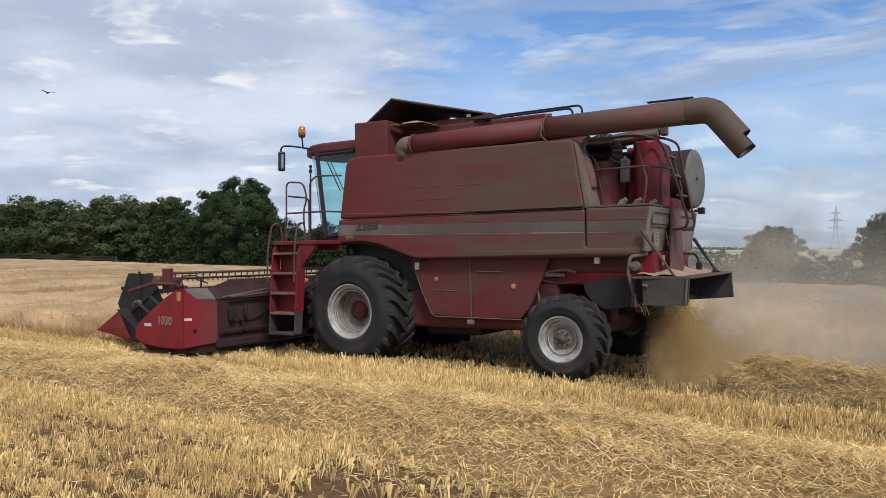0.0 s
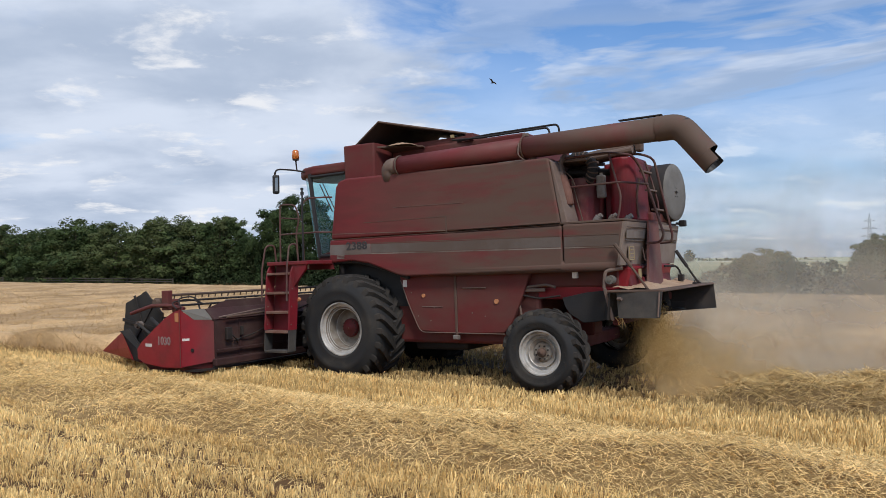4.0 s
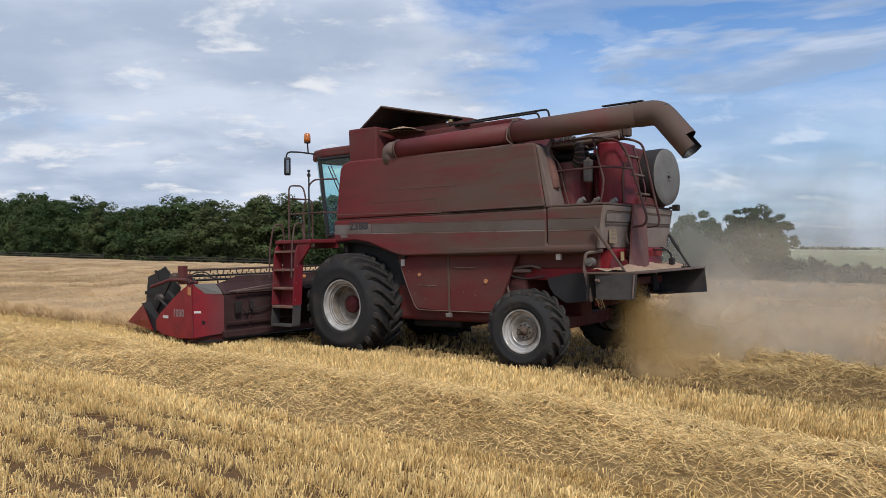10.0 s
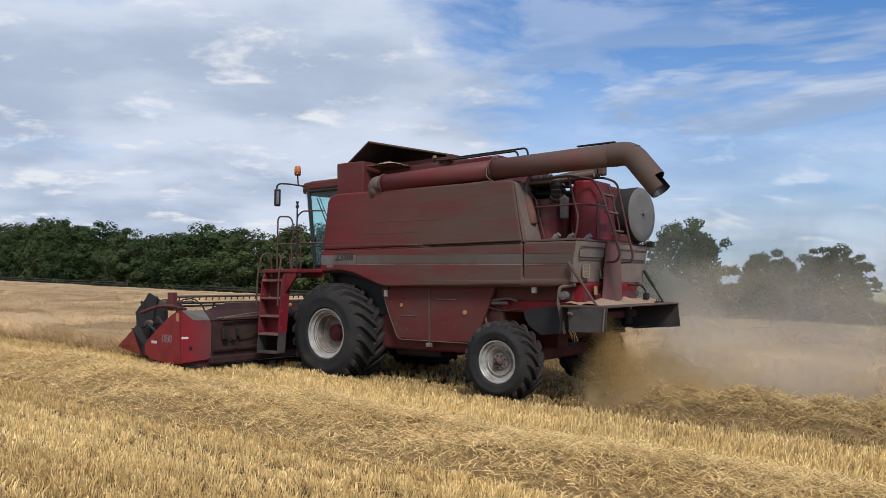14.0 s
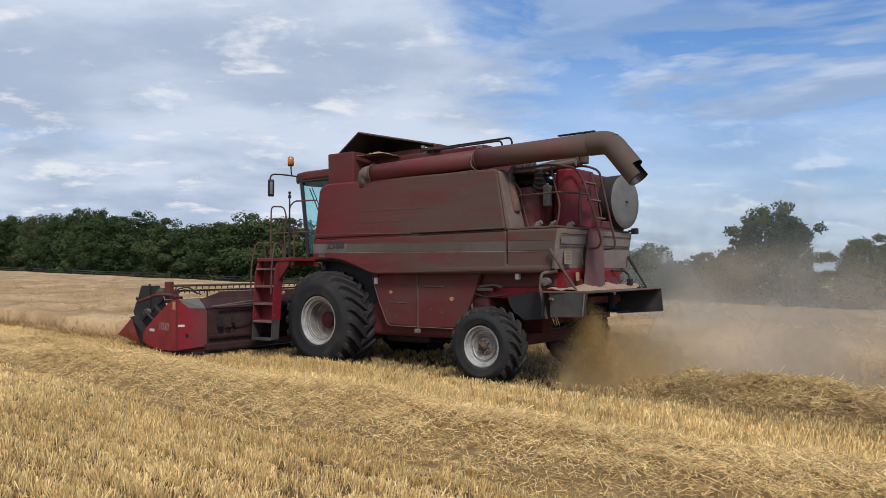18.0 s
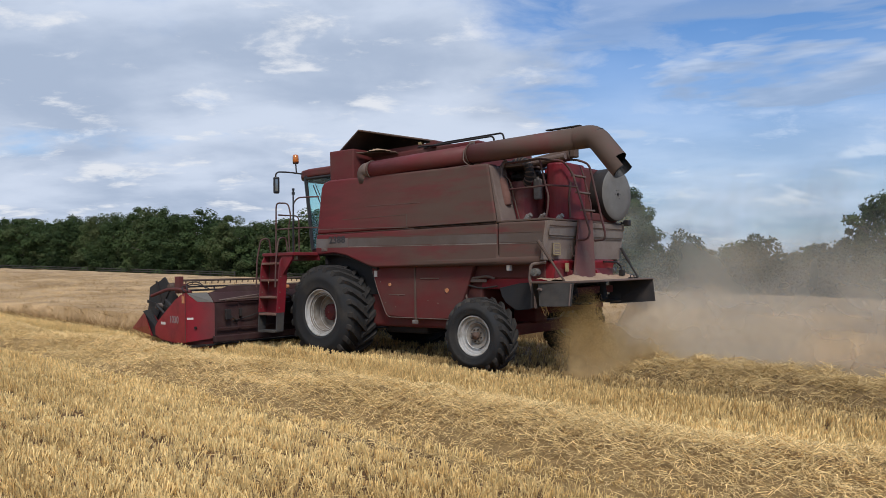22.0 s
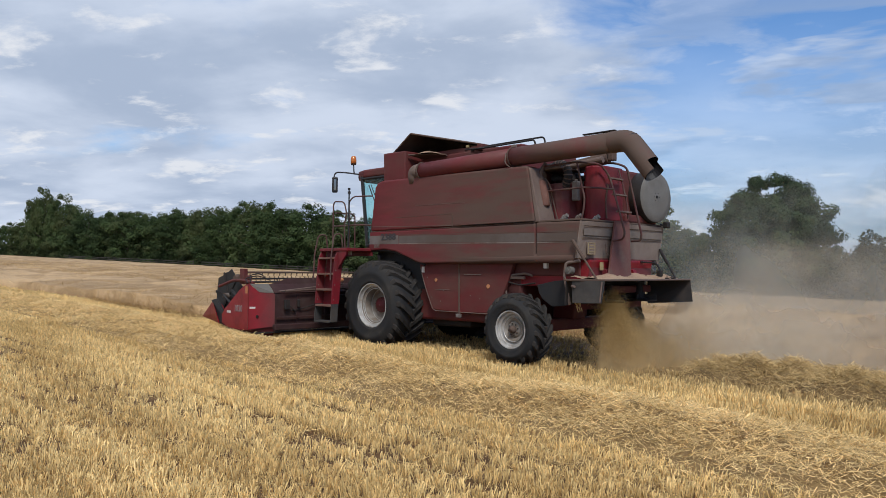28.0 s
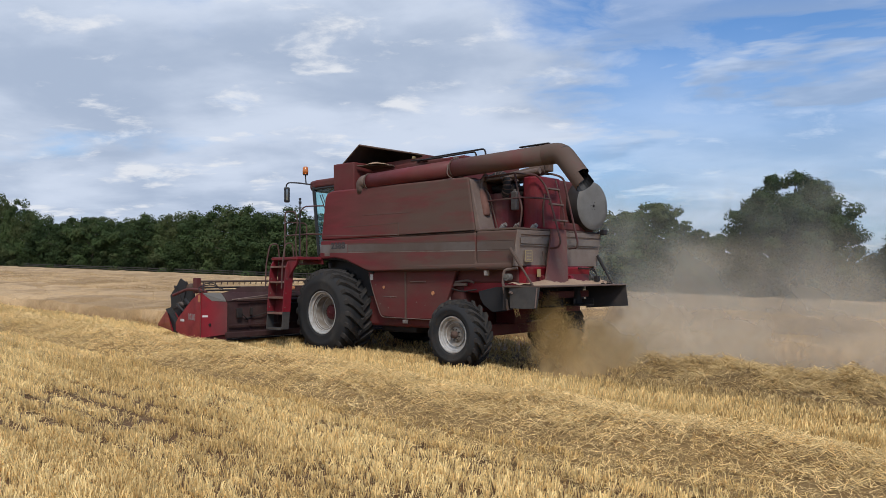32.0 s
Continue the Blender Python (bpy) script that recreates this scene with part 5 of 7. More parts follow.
            tube(bm, bent([p, p + Vector((-0.05, 0, 0.01)), q], 0.04, 3), 0.0028, 4)
        straws = part("caught_straw", bm, M_STRAW, h, "pale straws caught under the flap")
        straws["kind"] = "stuff"
        bm = bmesh.new()
        box(bm, (-3.91, s * 1.13 - 0.035, 1.58), (-3.84, s * 1.13 + 0.035, 1.70), 0.01)
        part("side_light", bm, M_WHITE, h, "small white side marker light")
    bm = bmesh.new()
    box(bm, (-5.17, -1.27, 1.385), (-4.42, 1.40, 1.415), 0.008)
    part("spreader_board", bm, M_BROWN, h, "flat board over the straw outlet, covered in chaff")
    bm = bmesh.new()
    sheet(bm, [(-4.54, 1.36, 1.39), (-4.80, 1.385, 1.39), (-4.78, 1.40, 1.05), (-4.56, 1.37, 1.05)], 0.02), sheet(bm, [(-4.80, 1.385, 1.39), (-5.15, 1.40, 1.39), (-5.12, 1.44, 1.06), (-4.78, 1.40, 1.05)], 0.02)
    part("side_flap", bm, M_STEEL, h, "grey folded side flap of the straw outlet")
    bm = bmesh.new()
    tube(bm, [(-5.12, 1.425, 1.38), (-5.10, 1.455, 1.07)], 0.012, 6)
    part("flap_edge", bm, M_EDGE, h)
    bm = bmesh.new()
    tube(bm, [(-4.56, 1.39, 1.30), (-4.62, 1.41, 1.30)], 0.022, 8)
    part("flap_pin", bm, M_EDGE, h)
    bm = bmesh.new()
    tube(bm, [(-5.155, 1.40, 1.40), (-5.175, -1.26, 1.40)], 0.012, 6)
    part("board_edge", bm, M_EDGE, h, "pale worn edge of the board")
    bm = bmesh.new()
    tube(bm, [(-4.475, -1.0, 1.385), (-4.48, -1.02, 1.00)], 0.014, 6)
    part("flap_strut", bm, M_WHITE, h, "thin pale strut under the board")
    for px, py in ((-5.02, -0.72), (-4.96, -0.98), (-5.04, -0.90)):
        bm = bmesh.new()
        tube(bm, [(px, py, 1.41), (px, py, 1.47)], 0.008, 6), box(bm, (px - 0.03, py - 0.02, 1.415), (px + 0.03, py + 0.02, 1.435), 0.004)
        part("board_catch", bm, M_DARK, h)
    # twin spreader discs in the shade under the board
    for sy in (0.48, -0.48):
        bm = bmesh.new()
        lathe_at(bm, (-4.62, sy, 1.04), [(0.30, 0.0), (0.31, 0.02), (0.10, 0.05), (0.06, 0.30)], 20)
        disc = part("spreader_disc", bm, M_DARK, h, "dark straw spreader disc")
        for k in range(4):
            bm = bmesh.new()
            a = math.pi / 2 * k + 0.4
            box(bm, (0.06, -0.01, 0.03), (0.30, 0.01, 0.12), 0.003, Matrix.Translation((-4.62, sy, 1.04)) @ Euler((0, 0, a)).to_matrix().to_4x4())
            part("spreader_paddle", bm, M_DARK, disc)
    bm = bmesh.new()
    box(bm, (-4.62, -0.9, 1.18), (-4.42, 0.9, 1.30), 0.02), box(bm, (-4.40, -0.95, 0.92), (-4.32, 0.95, 1.02), 0.01)
    part("spreader_frame", bm, M_RED, h, "dark red frame that carries the spreader")
    bm = bmesh.new()
    sheet(bm, [(-4.48, -1.02, 1.39), (-5.17, -1.26, 1.39), (-5.19, -1.30, 1.02), (-4.50, -1.0, 0.98)], 0.02)
    part("side_flap", bm, M_FLAP, h, "dark grey side flap of the straw outlet")
    bm = bmesh.new()
    sheet(bm, [(-4.44, -1.0, 1.40), (-4.44, 1.36, 1.40), (-4.40, 1.36, 1.02), (-4.40, -1.0, 1.02)], 0.02)
    part("back_flap", bm, M_DARK, h, "dark inner flap of the straw outlet")
    rng = np.random.RandomState(4)
    xs, ys = np.linspace(-5.12, -4.46, 16), np.linspace(-1.2, 1.3, 40)
    heap = new("chaff", grid_mesh("chaff", xs, ys, lambda X, Y: 1.414 + 0.055 * np.clip(1.1 - np.abs(X + 4.66) / 0.30, 0, 1) * (1 + 0.6 * waves(X, Y, 12, 0.7)), M_CHAFF))
    heap.parent = h
    heap["label"] = "pale chaff heaped on the board"

    # rear face with stripes, service panel, plates
    bm = bmesh.new()
    sheet(bm, [(-4.655, 1.0, 2.32), (-4.655, -1.27, 2.33), (-4.56, -1.25, 1.74), (-4.55, 1.0, 1.74)], 0.03)
    sheet(bm, [(-4.64, 1.262, 2.32), (-4.655, 1.0, 2.32), (-4.55, 1.0, 1.74), (-4.535, 1.255, 1.74)], 0.03)
    part("rear_panel", bm, M_REAR, h, "pale dust-covered rear panel")
    for z, t, mat, name in ((2.15, 0.10, M_STRIPE, "grey_stripe"), (2.07, 0.012, M_LINE, "pale_stripe"), (2.245, 0.010, M_BROWN, "panel_gap")):
        bm = bmesh.new()
        x = lerp(-4.56, -4.655, (z - 1.74) / 0.59) - 0.022
        sheet(bm, [(x - 0.006, 1.2, z + t / 2), (x - 0.006, -1.22, z + t / 2), (x, -1.22, z - t / 2), (x, 1.2, z - t / 2)], 0.008)
        part(name, bm, mat, h)
    bm = bmesh.new()
    sheet(bm, [(-4.69, 0.38, 2.36), (-4.69, -0.05, 2.36), (-4.74, -0.02, 1.44), (-4.73, 0.64, 1.44)], 0.03)
    part("ladder_panel", bm, M_PINK, h, "dusty red panel behind the rear ladder")
    bm = bmesh.new()
    prism(bm, [(-4.40, 1.76), (-4.57, 1.76), (-4.61, 1.44), (-4.40, 1.44)], 1, -0.95, 0.95, 0.02)
    part("rear_hood", bm, M_PANEL, h, "dusty red hood under the rear panel")
    for py in (0.30, -0.28, 0.55):
        bm = bmesh.new()
        prism(bm, [(-4.60, 1.44), (-4.72, 1.44), (-4.66, 1.56), (-4.59, 1.58)], 1, py - 0.05, py + 0.05, 0.004)
        part("hood_bracket", bm, M_COVERRED, h)
    bm = bmesh.new()
    tube(bm, bent([(-4.67, 0.62, 1.98), (-4.70, 0.62, 1.80), (-4.70, 0.50, 1.78), (-4.68, 0.50, 1.95)], 0.03), 0.010, 6)
    part("rear_hook", bm, M_RAIL, h)
    bm = bmesh.new()
    box(bm, (-4.632, 0.86, 1.80), (-4.612, 1.06, 1.99), 0.006)
    part("yellow_plate", bm, M_REAR, h, "pale plate with a yellow border and unreadable print")
    bm = bmesh.new()
    for k in range(3):
        box(bm, (-4.638, 0.895, 1.835 + 0.05 * k), (-4.630, 1.02, 1.848 + 0.05 * k))
    for lo, hi in (((0.862, 1.802), (1.058, 1.814)), ((0.862, 1.976), (1.058, 1.988)), ((0.862, 1.802), (0.874, 1.988)), ((1.046, 1.802), (1.058, 1.988))):
        box(bm, (-4.637, lo[0], lo[1]), (-4.629, hi[0], hi[1]))
    part("small_print", bm, M_YELLOW, h)
    bm = bmesh.new()
    box(bm, (-4.66, 0.66, 1.55), (-4.64, 0.75, 1.68), 0.005)
    part("warning_label", bm, M_YELLOW, h)
    for s, a, b in ((1, (-4.53, 1.33, 2.02), (-4.93, 1.28, 1.42)), (-1, (-4.63, -1.20, 1.93), (-4.98, -1.10, 1.42))):
        bm = bmesh.new()
        tube(bm, [a, b], 0.017, 8), tube(bm, [a, Vector(a).lerp(Vector(b), 0.5)], 0.027, 8)
        part("gas_strut", bm, M_BROWN if s > 0 else M_DARK, h, "dusty strut that holds the board")
    bm = bmesh.new()
    tube(bm, bent([(-4.62, -0.55, 1.70), (-4.72, -0.85, 1.69), (-4.74, -0.95, 1.62), (-4.76, -0.95, 1.54)], 0.05), 0.016, 6)
    box(bm, (-4.80, -1.00, 1.46), (-4.72, -0.90, 1.56), 0.01)
    part("trailer_socket", bm, M_DARK, h)

    # engine deck
    bm = bmesh.new()
    box(bm, (-4.64, -1.25, 2.33), (-3.6, 1.25, 2.36), 0.006)
    part("engine_deck", bm, M_BROWN, h)
    bm = bmesh.new()
    prism(bm, [(-3.5, -0.2), (-3.5, 0.84), (-3.86, 0.84), (-3.96, 0.80), (-4.02, 0.70), (-4.05, 0.55), (-4.05, -0.2)], 2, 2.36, 3.0, 0.02)
    part("fan_housing", bm, M_PANEL, h, "dusty red housing beside the engine")
    bm = bmesh.new()
    box(bm, (-4.16, -1.1, 2.36), (-3.55, -0.02, 3.22), 0.06)
    part("engine", bm, M_DARK, h, "dark engine in its bay")
    bm = bmesh.new()
    prism(bm, [(-4.56, -0.10), (-4.56, 0.44), (-4.50, 0.55), (-4.40, 0.60), (-4.27, 0.58), (-4.20, 0.50), (-4.18, -0.10)], 2, 2.36, 3.27, 0.03)
    part("engine_cover", bm, M_COVERRED, h, "tall rounded red engine cover", smooth=False)
    bm = bmesh.new()
    prism(bm, [(-4.18, -0.1), (-4.18, 0.30), (-4.06, 0.34), (-4.02, 0.10), (-4.02, -0.1)], 2, 2.36, 3.22, 0.03)
    part("side_cover", bm, M_COVERRED, h, "red cover in the shade of the engine bay")
    bm = bmesh.new()
    box(bm, (-4.19, 0.60, 2.70), (-4.06, 0.69, 3.03), 0.025), tube(bm, [(-4.125, 0.645, 3.02), (-4.125, 0.645, 3.06)], 0.025, 8)
    part("overflow_bottle", bm, M_GREY, h, "grey plastic bottle")
    bm = bmesh.new()
    tube(bm, [(-3.76, 1.0, 2.60), (-3.755, 1.0, 2.62), (-3.73, 1.0, 2.80), (-3.68, 1.0, 3.00), (-3.67, 1.0, 3.06)], [0.075, 0.088, 0.088, 0.080, 0.05], 16)
    part("exhaust_muffler", bm, M_MUFFLER, h, "dusty muffler can", smooth=True)
    bm = bmesh.new()
    tube(bm, bent([(-3.67, 1.0, 3.04), (-3.64, 0.98, 3.20), (-3.70, 0.9, 3.34)], 0.08), 0.035, 10)
    tube(bm, [(-3.665, 1.0, 3.02), (-3.655, 1.0, 3.08)], 0.062, 12), tube(bm, bent([(-3.64, 0.93, 2.9), (-3.6, 0.95, 3.1), (-3.66, 0.95, 3.28)], 0.08), 0.02, 8)
    part("exhaust_pipe", bm, M_EDGE, h, "pale dusty exhaust pipe")
    path = [Vector((-3.84 + 0.215 * math.cos(a), 0.74 + 0.03 * math.cos(2 * a), 3.125 + 0.20 * math.sin(a))) for a in (radians(62 + 205 * k / 25) for k in range(26))]
    bm = bmesh.new()
    tube(bm, path, [0.064 + 0.008 * (k % 2) for k in range(len(path))], 14)
    part("intake_hose", bm, M_FLAP, h, "dark corrugated intake hose", smooth=False)
    for k in range(1, 12):
        bm = bmesh.new()
        a, b = path[2 * k], path[2 * k + 1]
        tube(bm, [a, a.lerp(b, 0.55)], 0.078, 14)
        part("hose_ring", bm, M_EDGE if k % 2 else M_BROWN, h)
    bm = bmesh.new()
    tube(bm, [(-3.56, 0.72, 3.30), (-3.85, 0.70, 3.32)], 0.05, 10), tube(bm, [(-3.6, 0.6, 3.12), (-4.16, 0.3, 3.10)], 0.05, 10), tube(bm, [(-3.62, 0.8, 2.95), (-3.88, 0.66, 2.99)], 0.045, 10)
    box(bm, (-4.0, 0.30, 3.04), (-3.6, 0.52, 3.20), 0.03)
    part("engine_pipes", bm, M_DARK, h)
    bm = bmesh.new()
    tube(bm, bent([(-3.80, 0.94, 2.95), (-3.84, 0.9, 2.72), (-3.92, 0.88, 2.38)], 0.1), 0.010, 6), tube(bm, bent([(-3.70, 0.96, 3.1), (-3.82, 0.98, 3.0), (-3.86, 0.95, 2.85)], 0.08), 0.009, 6)
    part("cable", bm, M_BROWN, h)
    bm = bmesh.new()
    box(bm, (-4.0, 0.1, 3.23), (-3.45, 0.9, 3.27), 0.01), tube(bm, [(-3.95, 0.55, 3.30), (-4.55, 0.50, 3.36)], 0.055, 12)
    part("deck_cross_pipe", bm, M_EDGE, h, "pale dusty pipe over the engine")
    # rotary screen: a drum with its round face to the rear
    m = Matrix.Translation((-4.74, -0.86, 2.83)) @ Euler((0, 0, radians(84))).to_matrix().to_4x4()
    bm = bmesh.new()
    lathe(bm, [(0.40, -0.45), (0.445, -0.40), (0.45, -0.04), (0.435, 0.0)], 48)
    drum = part("screen_drum", bm, M_DARK, h, "dark drum of the rotary air screen", smooth=True, m=m)
    bm = bmesh.new()
    lathe(bm, [(0.44, 0.0), (0.43, 0.012), (0.30, 0.02), (0.06, 0.022), (0.0005, 0.022)], 48)
    part("screen_disc", bm, M_DISC, drum, "round dusty grey screen face", smooth=True)
    bm = bmesh.new()
    tube(bm, [(0, 0.02, 0), (0, 0.04, 0)], 0.022, 10)
    for a in range(6):
        c = (0.075 * math.cos(a * 1.047), 0.02, 0.075 * math.sin(a * 1.047))
        tube(bm, [c, (c[0], 0.030, c[2])], 0.006, 6)
    part("screen_bolt", bm, M_DARK, drum)
    bm = bmesh.new()
    box(bm, (-4.62, -1.1, 2.36), (-4.2, -0.1, 2.5), 0.03), box(bm, (-4.45, -1.12, 2.36), (-4.2, -0.1, 3.28), 0.05)
    part("radiator_box", bm, M_RED, h, "dark red radiator box")
    for x, y in ((-4.35, 0.95), (-4.45, 0.6), (-4.2, 1.12)):
        bm = bmesh.new()
        tube(bm, [(x, y, 2.35), (x - 0.05, y, 2.41)], 0.05, 12), tube(bm, [(x - 0.05, y, 2.41), (x - 0.09, y, 2.43)], 0.035, 12)
        part("work_light", bm, M_GREY, h)
    bm = bmesh.new()
    tube(bm, [(-4.66, -1.16, 2.36), (-4.72, -1.2, 2.36)], 0.02, 8), box(bm, (-4.80, -1.27, 2.31), (-4.70, -1.16, 2.41), 0.015)
    part("tail_lamp", bm, M_DARK, h, "small dark tail lamp")

    # rear ladder and guard rails
    for pts in ([(-3.72, 0.95, 3.28), (-4.36, 0.96, 3.29), (-4.58, 0.62, 3.27), (-4.66, 0.48, 3.08), (-4.80, 0.47, 2.62), (-4.93, 0.46, 2.14), (-4.88, 0.46, 2.04), (-4.68, 0.46, 2.03)],
                [(-4.15, 0.30, 3.34), (-4.55, 0.16, 3.34), (-4.70, 0.01, 3.27), (-4.79, -0.06, 2.70), (-4.885, -0.13, 2.14), (-4.86, -0.14, 2.05), (-4.68, -0.16, 2.04)]):
        bm = bmesh.new()
        tube(bm, bent(pts, 0.09), 0.018, 8)
        part("ladder_rail", bm, M_RAIL, h, "red-brown bent tube of the rear ladder")
    bm = bmesh.new()
    tube(bm, [(-4.60, 0.10, 3.22), (-4.68, 0.10, 2.95), (-4.76, 0.10, 2.62), (-4.78, 0.12, 2.40)], 0.013, 8)
    part("ladder_stile", bm, M_RAIL, h)
    for z, x in ((3.05, -4.67), (2.78, -4.74), (2.50, -4.82)):
        bm = bmesh.new()
        box(bm, (x - 0.02, 0.10, z - 0.013), (x + 0.05, 0.47, z + 0.013), 0.005)
        part("rung", bm, M_EDGE, h, "worn metal rung")
    for pts in ([(-3.80, 0.98, 2.86), (-4.50, 0.98, 2.87), (-4.60, 0.75, 2.87), (-4.74, 0.47, 2.86)], [(-4.36, 0.96, 3.29), (-4.46, 0.97, 2.90), (-4.52, 0.98, 2.70), (-4.50, 0.98, 2.52), (-4.46, 0.98, 2.36)],
                [(-4.62, 0.46, 2.95), (-4.56, 0.44, 2.70), (-4.58, 0.44, 2.40)]):
        bm = bmesh.new()
        tube(bm, bent(pts, 0.06), 0.015, 8)
        part("guard_rail", bm, M_RAIL, h, "thin red-brown guard rail")

    # grain tank
    bm = bmesh.new()
    prism(bm, [(0.20, 3.30), (0.21, 3.90), (-0.43, 3.89), (-0.43, 3.30)], 1, -1.10, 1.10, 0.025)
    part("tank_front", bm, M_RED, h, "plain dark red front end of the grain tank")
    bm = bmesh.new()
    box(bm, (-2.95, -1.08, 3.20), (-0.45, 0.62, 3.80), 0.03), box(bm, (-1.95, -0.95, 3.78), (-0.46, 0.585, 3.885), 0.01)
    part("grain_tank", bm, M_RED, h, "dark red grain tank")
    bm = bmesh.new()
    sheet(bm, [(-0.48, 1.06, 3.81), (-1.15, 0.72, 3.79), (-1.10, 0.50, 3.75), (-0.48, 0.62, 3.77)], 0.02)
    part("tank_lid", bm, M_BROWN, h, "dusty lid over the auger")
    heap = new("chaff", grid_mesh("chaff", np.linspace(-1.08, -0.50, 18), np.linspace(0.62, 1.0, 12), lambda X, Y: 3.80 + 0.07 * np.clip(1 - ((X + 0.78) / 0.30) ** 2, -0.2, 1) * np.clip(1 - ((Y - 0.82) / 0.2) ** 2, -0.3, 1) * (1 + 0.5 * waves(X, Y, 15, 0.25)), M_CHAFF))
    heap.parent = h
    heap["label"] = "pale chaff heaped on the lid"
    bm = bmesh.new()
    ridge, foot = [(-0.43, 0.95, 4.24), (-0.43, -0.95, 4.24)], [(0.02, 1.0, 3.90), (0.02, -1.0, 3.90)]
    sheet(bm, [foot[0], ridge[0], ridge[1], foot[1]], 0.02)
    part("tank_cover", bm, M_COVER, h, "dark opened grain tank cover")
    bm = bmesh.new()
    sheet(bm, [ridge[0], (-1.95, 0.55, 3.90), (-1.95, -0.9, 3.90), ridge[1]], 0.02)
    part("tank_cover", bm, M_COVER, h, "dark opened grain tank cover")
    bm = bmesh.new()
    tube(bm, [(-0.43, 0.95, 4.245), (-1.95, 0.56, 3.905)], 0.018, 6), tube(bm, [(0.02, 1.0, 3.90), (-0.43, 0.95, 4.245)], 0.014, 6)
    part("cover_edge", bm, M_BROWN, h)
    bm = bmesh.new()
    box(bm, (-2.05, 0.35, 3.78), (-1.92, 0.66, 3.90), 0.01)
    part("tank_step", bm, M_RED, h)
    bm = bmesh.new()
    box(bm, (-1.68, 0.58, 3.87), (-1.62, 0.63, 3.92), 0.004)
    part("warning_label", bm, M_YELLOW, h)
    for z, y, x1 in ((3.80, 0.72, -3.53), (3.74, 0.88, -3.45)):
        bm = bmesh.new()
        tube(bm, bent([(-1.75, y - 0.1, 3.80), (-2.3, y, z + 0.02), (x1, y, z + 0.03), (x1 - 0.04, y, z - 0.22)], 0.07), 0.016, 8)
        part("top_rail", bm, M_DARK, h, "thin dark rail along the grain tank")
    bm = bmesh.new()
    box(bm, (-3.0, 0.78, 3.23), (-2.55, 0.80, 3.36), 0.004)
    part("side_window", bm, M_GREY, h)
    bm = bmesh.new()
    tube(bm, [(-3.7, 0.35, 3.30), (-4.5, 0.25, 3.42)], 0.10, 14), box(bm, (-4.62, 0.18, 3.36), (-4.52, 0.32, 3.52), 0.02)
    part("deck_pipe", bm, M_BROWN, h, smooth=False)

    # unloading auger
    bm = bmesh.new()
    tube(bm, bent([(-0.80, 1.14, 3.22), (-0.80, 1.18, 3.43), (-1.0, 1.185, 3.43)], 0.12, 6), 0.142, 20)
    part("auger_turret", bm, M_EDGE, h, "dusty elbow at the foot of the unloading auger", smooth=True)
    bm = bmesh.new()
    tube(bm, [(-0.98, 1.185, 3.425), (-3.19, 1.135, 3.470)], 0.155, 24)
    part("auger_tube", bm, M_AUGER, h, "long red unloading auger tube", smooth=True)
    bm = bmesh.new()
    tube(bm, [(-3.19, 1.135, 3.470), (-5.10, 1.09, 3.500)], 0.160, 24)
    part("auger_tube", bm, M_AUGER, h, "long unloading auger tube, brown with dust", smooth=True)
    bm = bmesh.new()
    path = bent([(-5.09, 1.09, 3.500), (-5.38, 1.085, 3.505), (-5.70, 1.082, 3.10)], 0.15, 7)
    tube(bm, path, 0.166, 24, caps=False)
    spout_end(bm, (-5.70, 1.082, 3.10), (-5.803, 1.08, 2.970), 0.166, 24)
    part("auger_spout", bm, M_AUGER, h, "bent brown spout of the unloading auger", smooth=True)
    bm = bmesh.new()
    tube(bm, [(-5.38, 1.085, 3.50), (-5.70, 1.082, 3.10)], 0.155, 24, caps=False)
    spout_end(bm, (-5.70, 1.082, 3.10), (-5.808, 1.08, 2.963), 0.157, 24)
    part("spout_lining", bm, M_GLASS_FRAME, h, "black inside of the open, notched spout end")
    for x, y, z in ((-3.19, 1.135, 3.470), (-1.02, 1.185, 3.425)):
        bm = bmesh.new()
        tube(bm, [(x - 0.012, y, z), (x + 0.012, y, z)], 0.172, 20)
        part("auger_flange", bm, M_BROWN, h)
        if x > -2:
            continue
        bm = bmesh.new()
        box(bm, (x - 0.06, y - 0.03, z + 0.16), (x + 0.03, y + 0.03, z + 0.21), 0.01)
        part("flange_latch", bm, M_EDGE, h)
        bm = bmesh.new()
        tube(bm, bent([(x + 0.02, y + 0.17, z + 0.05), (x + 0.03, y + 0.19, z - 0.12), (x - 0.03, y + 0.12, z - 0.19)], 0.05), 0.010, 6)
        part("flange_clamp", bm, M_EDGE, h)
    bm = bmesh.new()
    box(bm, (-5.16, 1.06, 3.668), (-4.58, 1.13, 3.688), 0.005)
    part("spout_bar", bm, M_DARK, h)
    bm = bmesh.new()
    tube(bm, [(-3.3, 1.1, 3.24), (-3.3, 1.12, 3.34)], 0.05, 10), box(bm, (-3.40, 1.0, 3.22), (-3.2, 1.2, 3.27), 0.01)
    part("auger_rest", bm, M_BROWN, h)

    # cab
    plan = [(0.25, 0.80), (1.20, 0.80), (1.50, 0.70), (1.76, 0.48), (1.90, 0.16), (1.90, -0.16), (1.76, -0.48), (1.50, -0.70), (1.20, -0.80), (0.25, -0.80)]
    bm = bmesh.new()
    prism(bm, plan, 2, 3.52, 3.70, 0.05, 3)
    part("cab_roof", bm, M_RED, h, "dusty red cab roof with a rounded front")
    bm = bmesh.new()
    prism(bm, [(0.25, 2.35), (0.25, 1.95), (1.12, 1.95), (1.12, 2.08)], 1, -0.78, 0.78, 0.02)
    part("cab_floor", bm, M_RED, h)
    bm = bmesh.new()
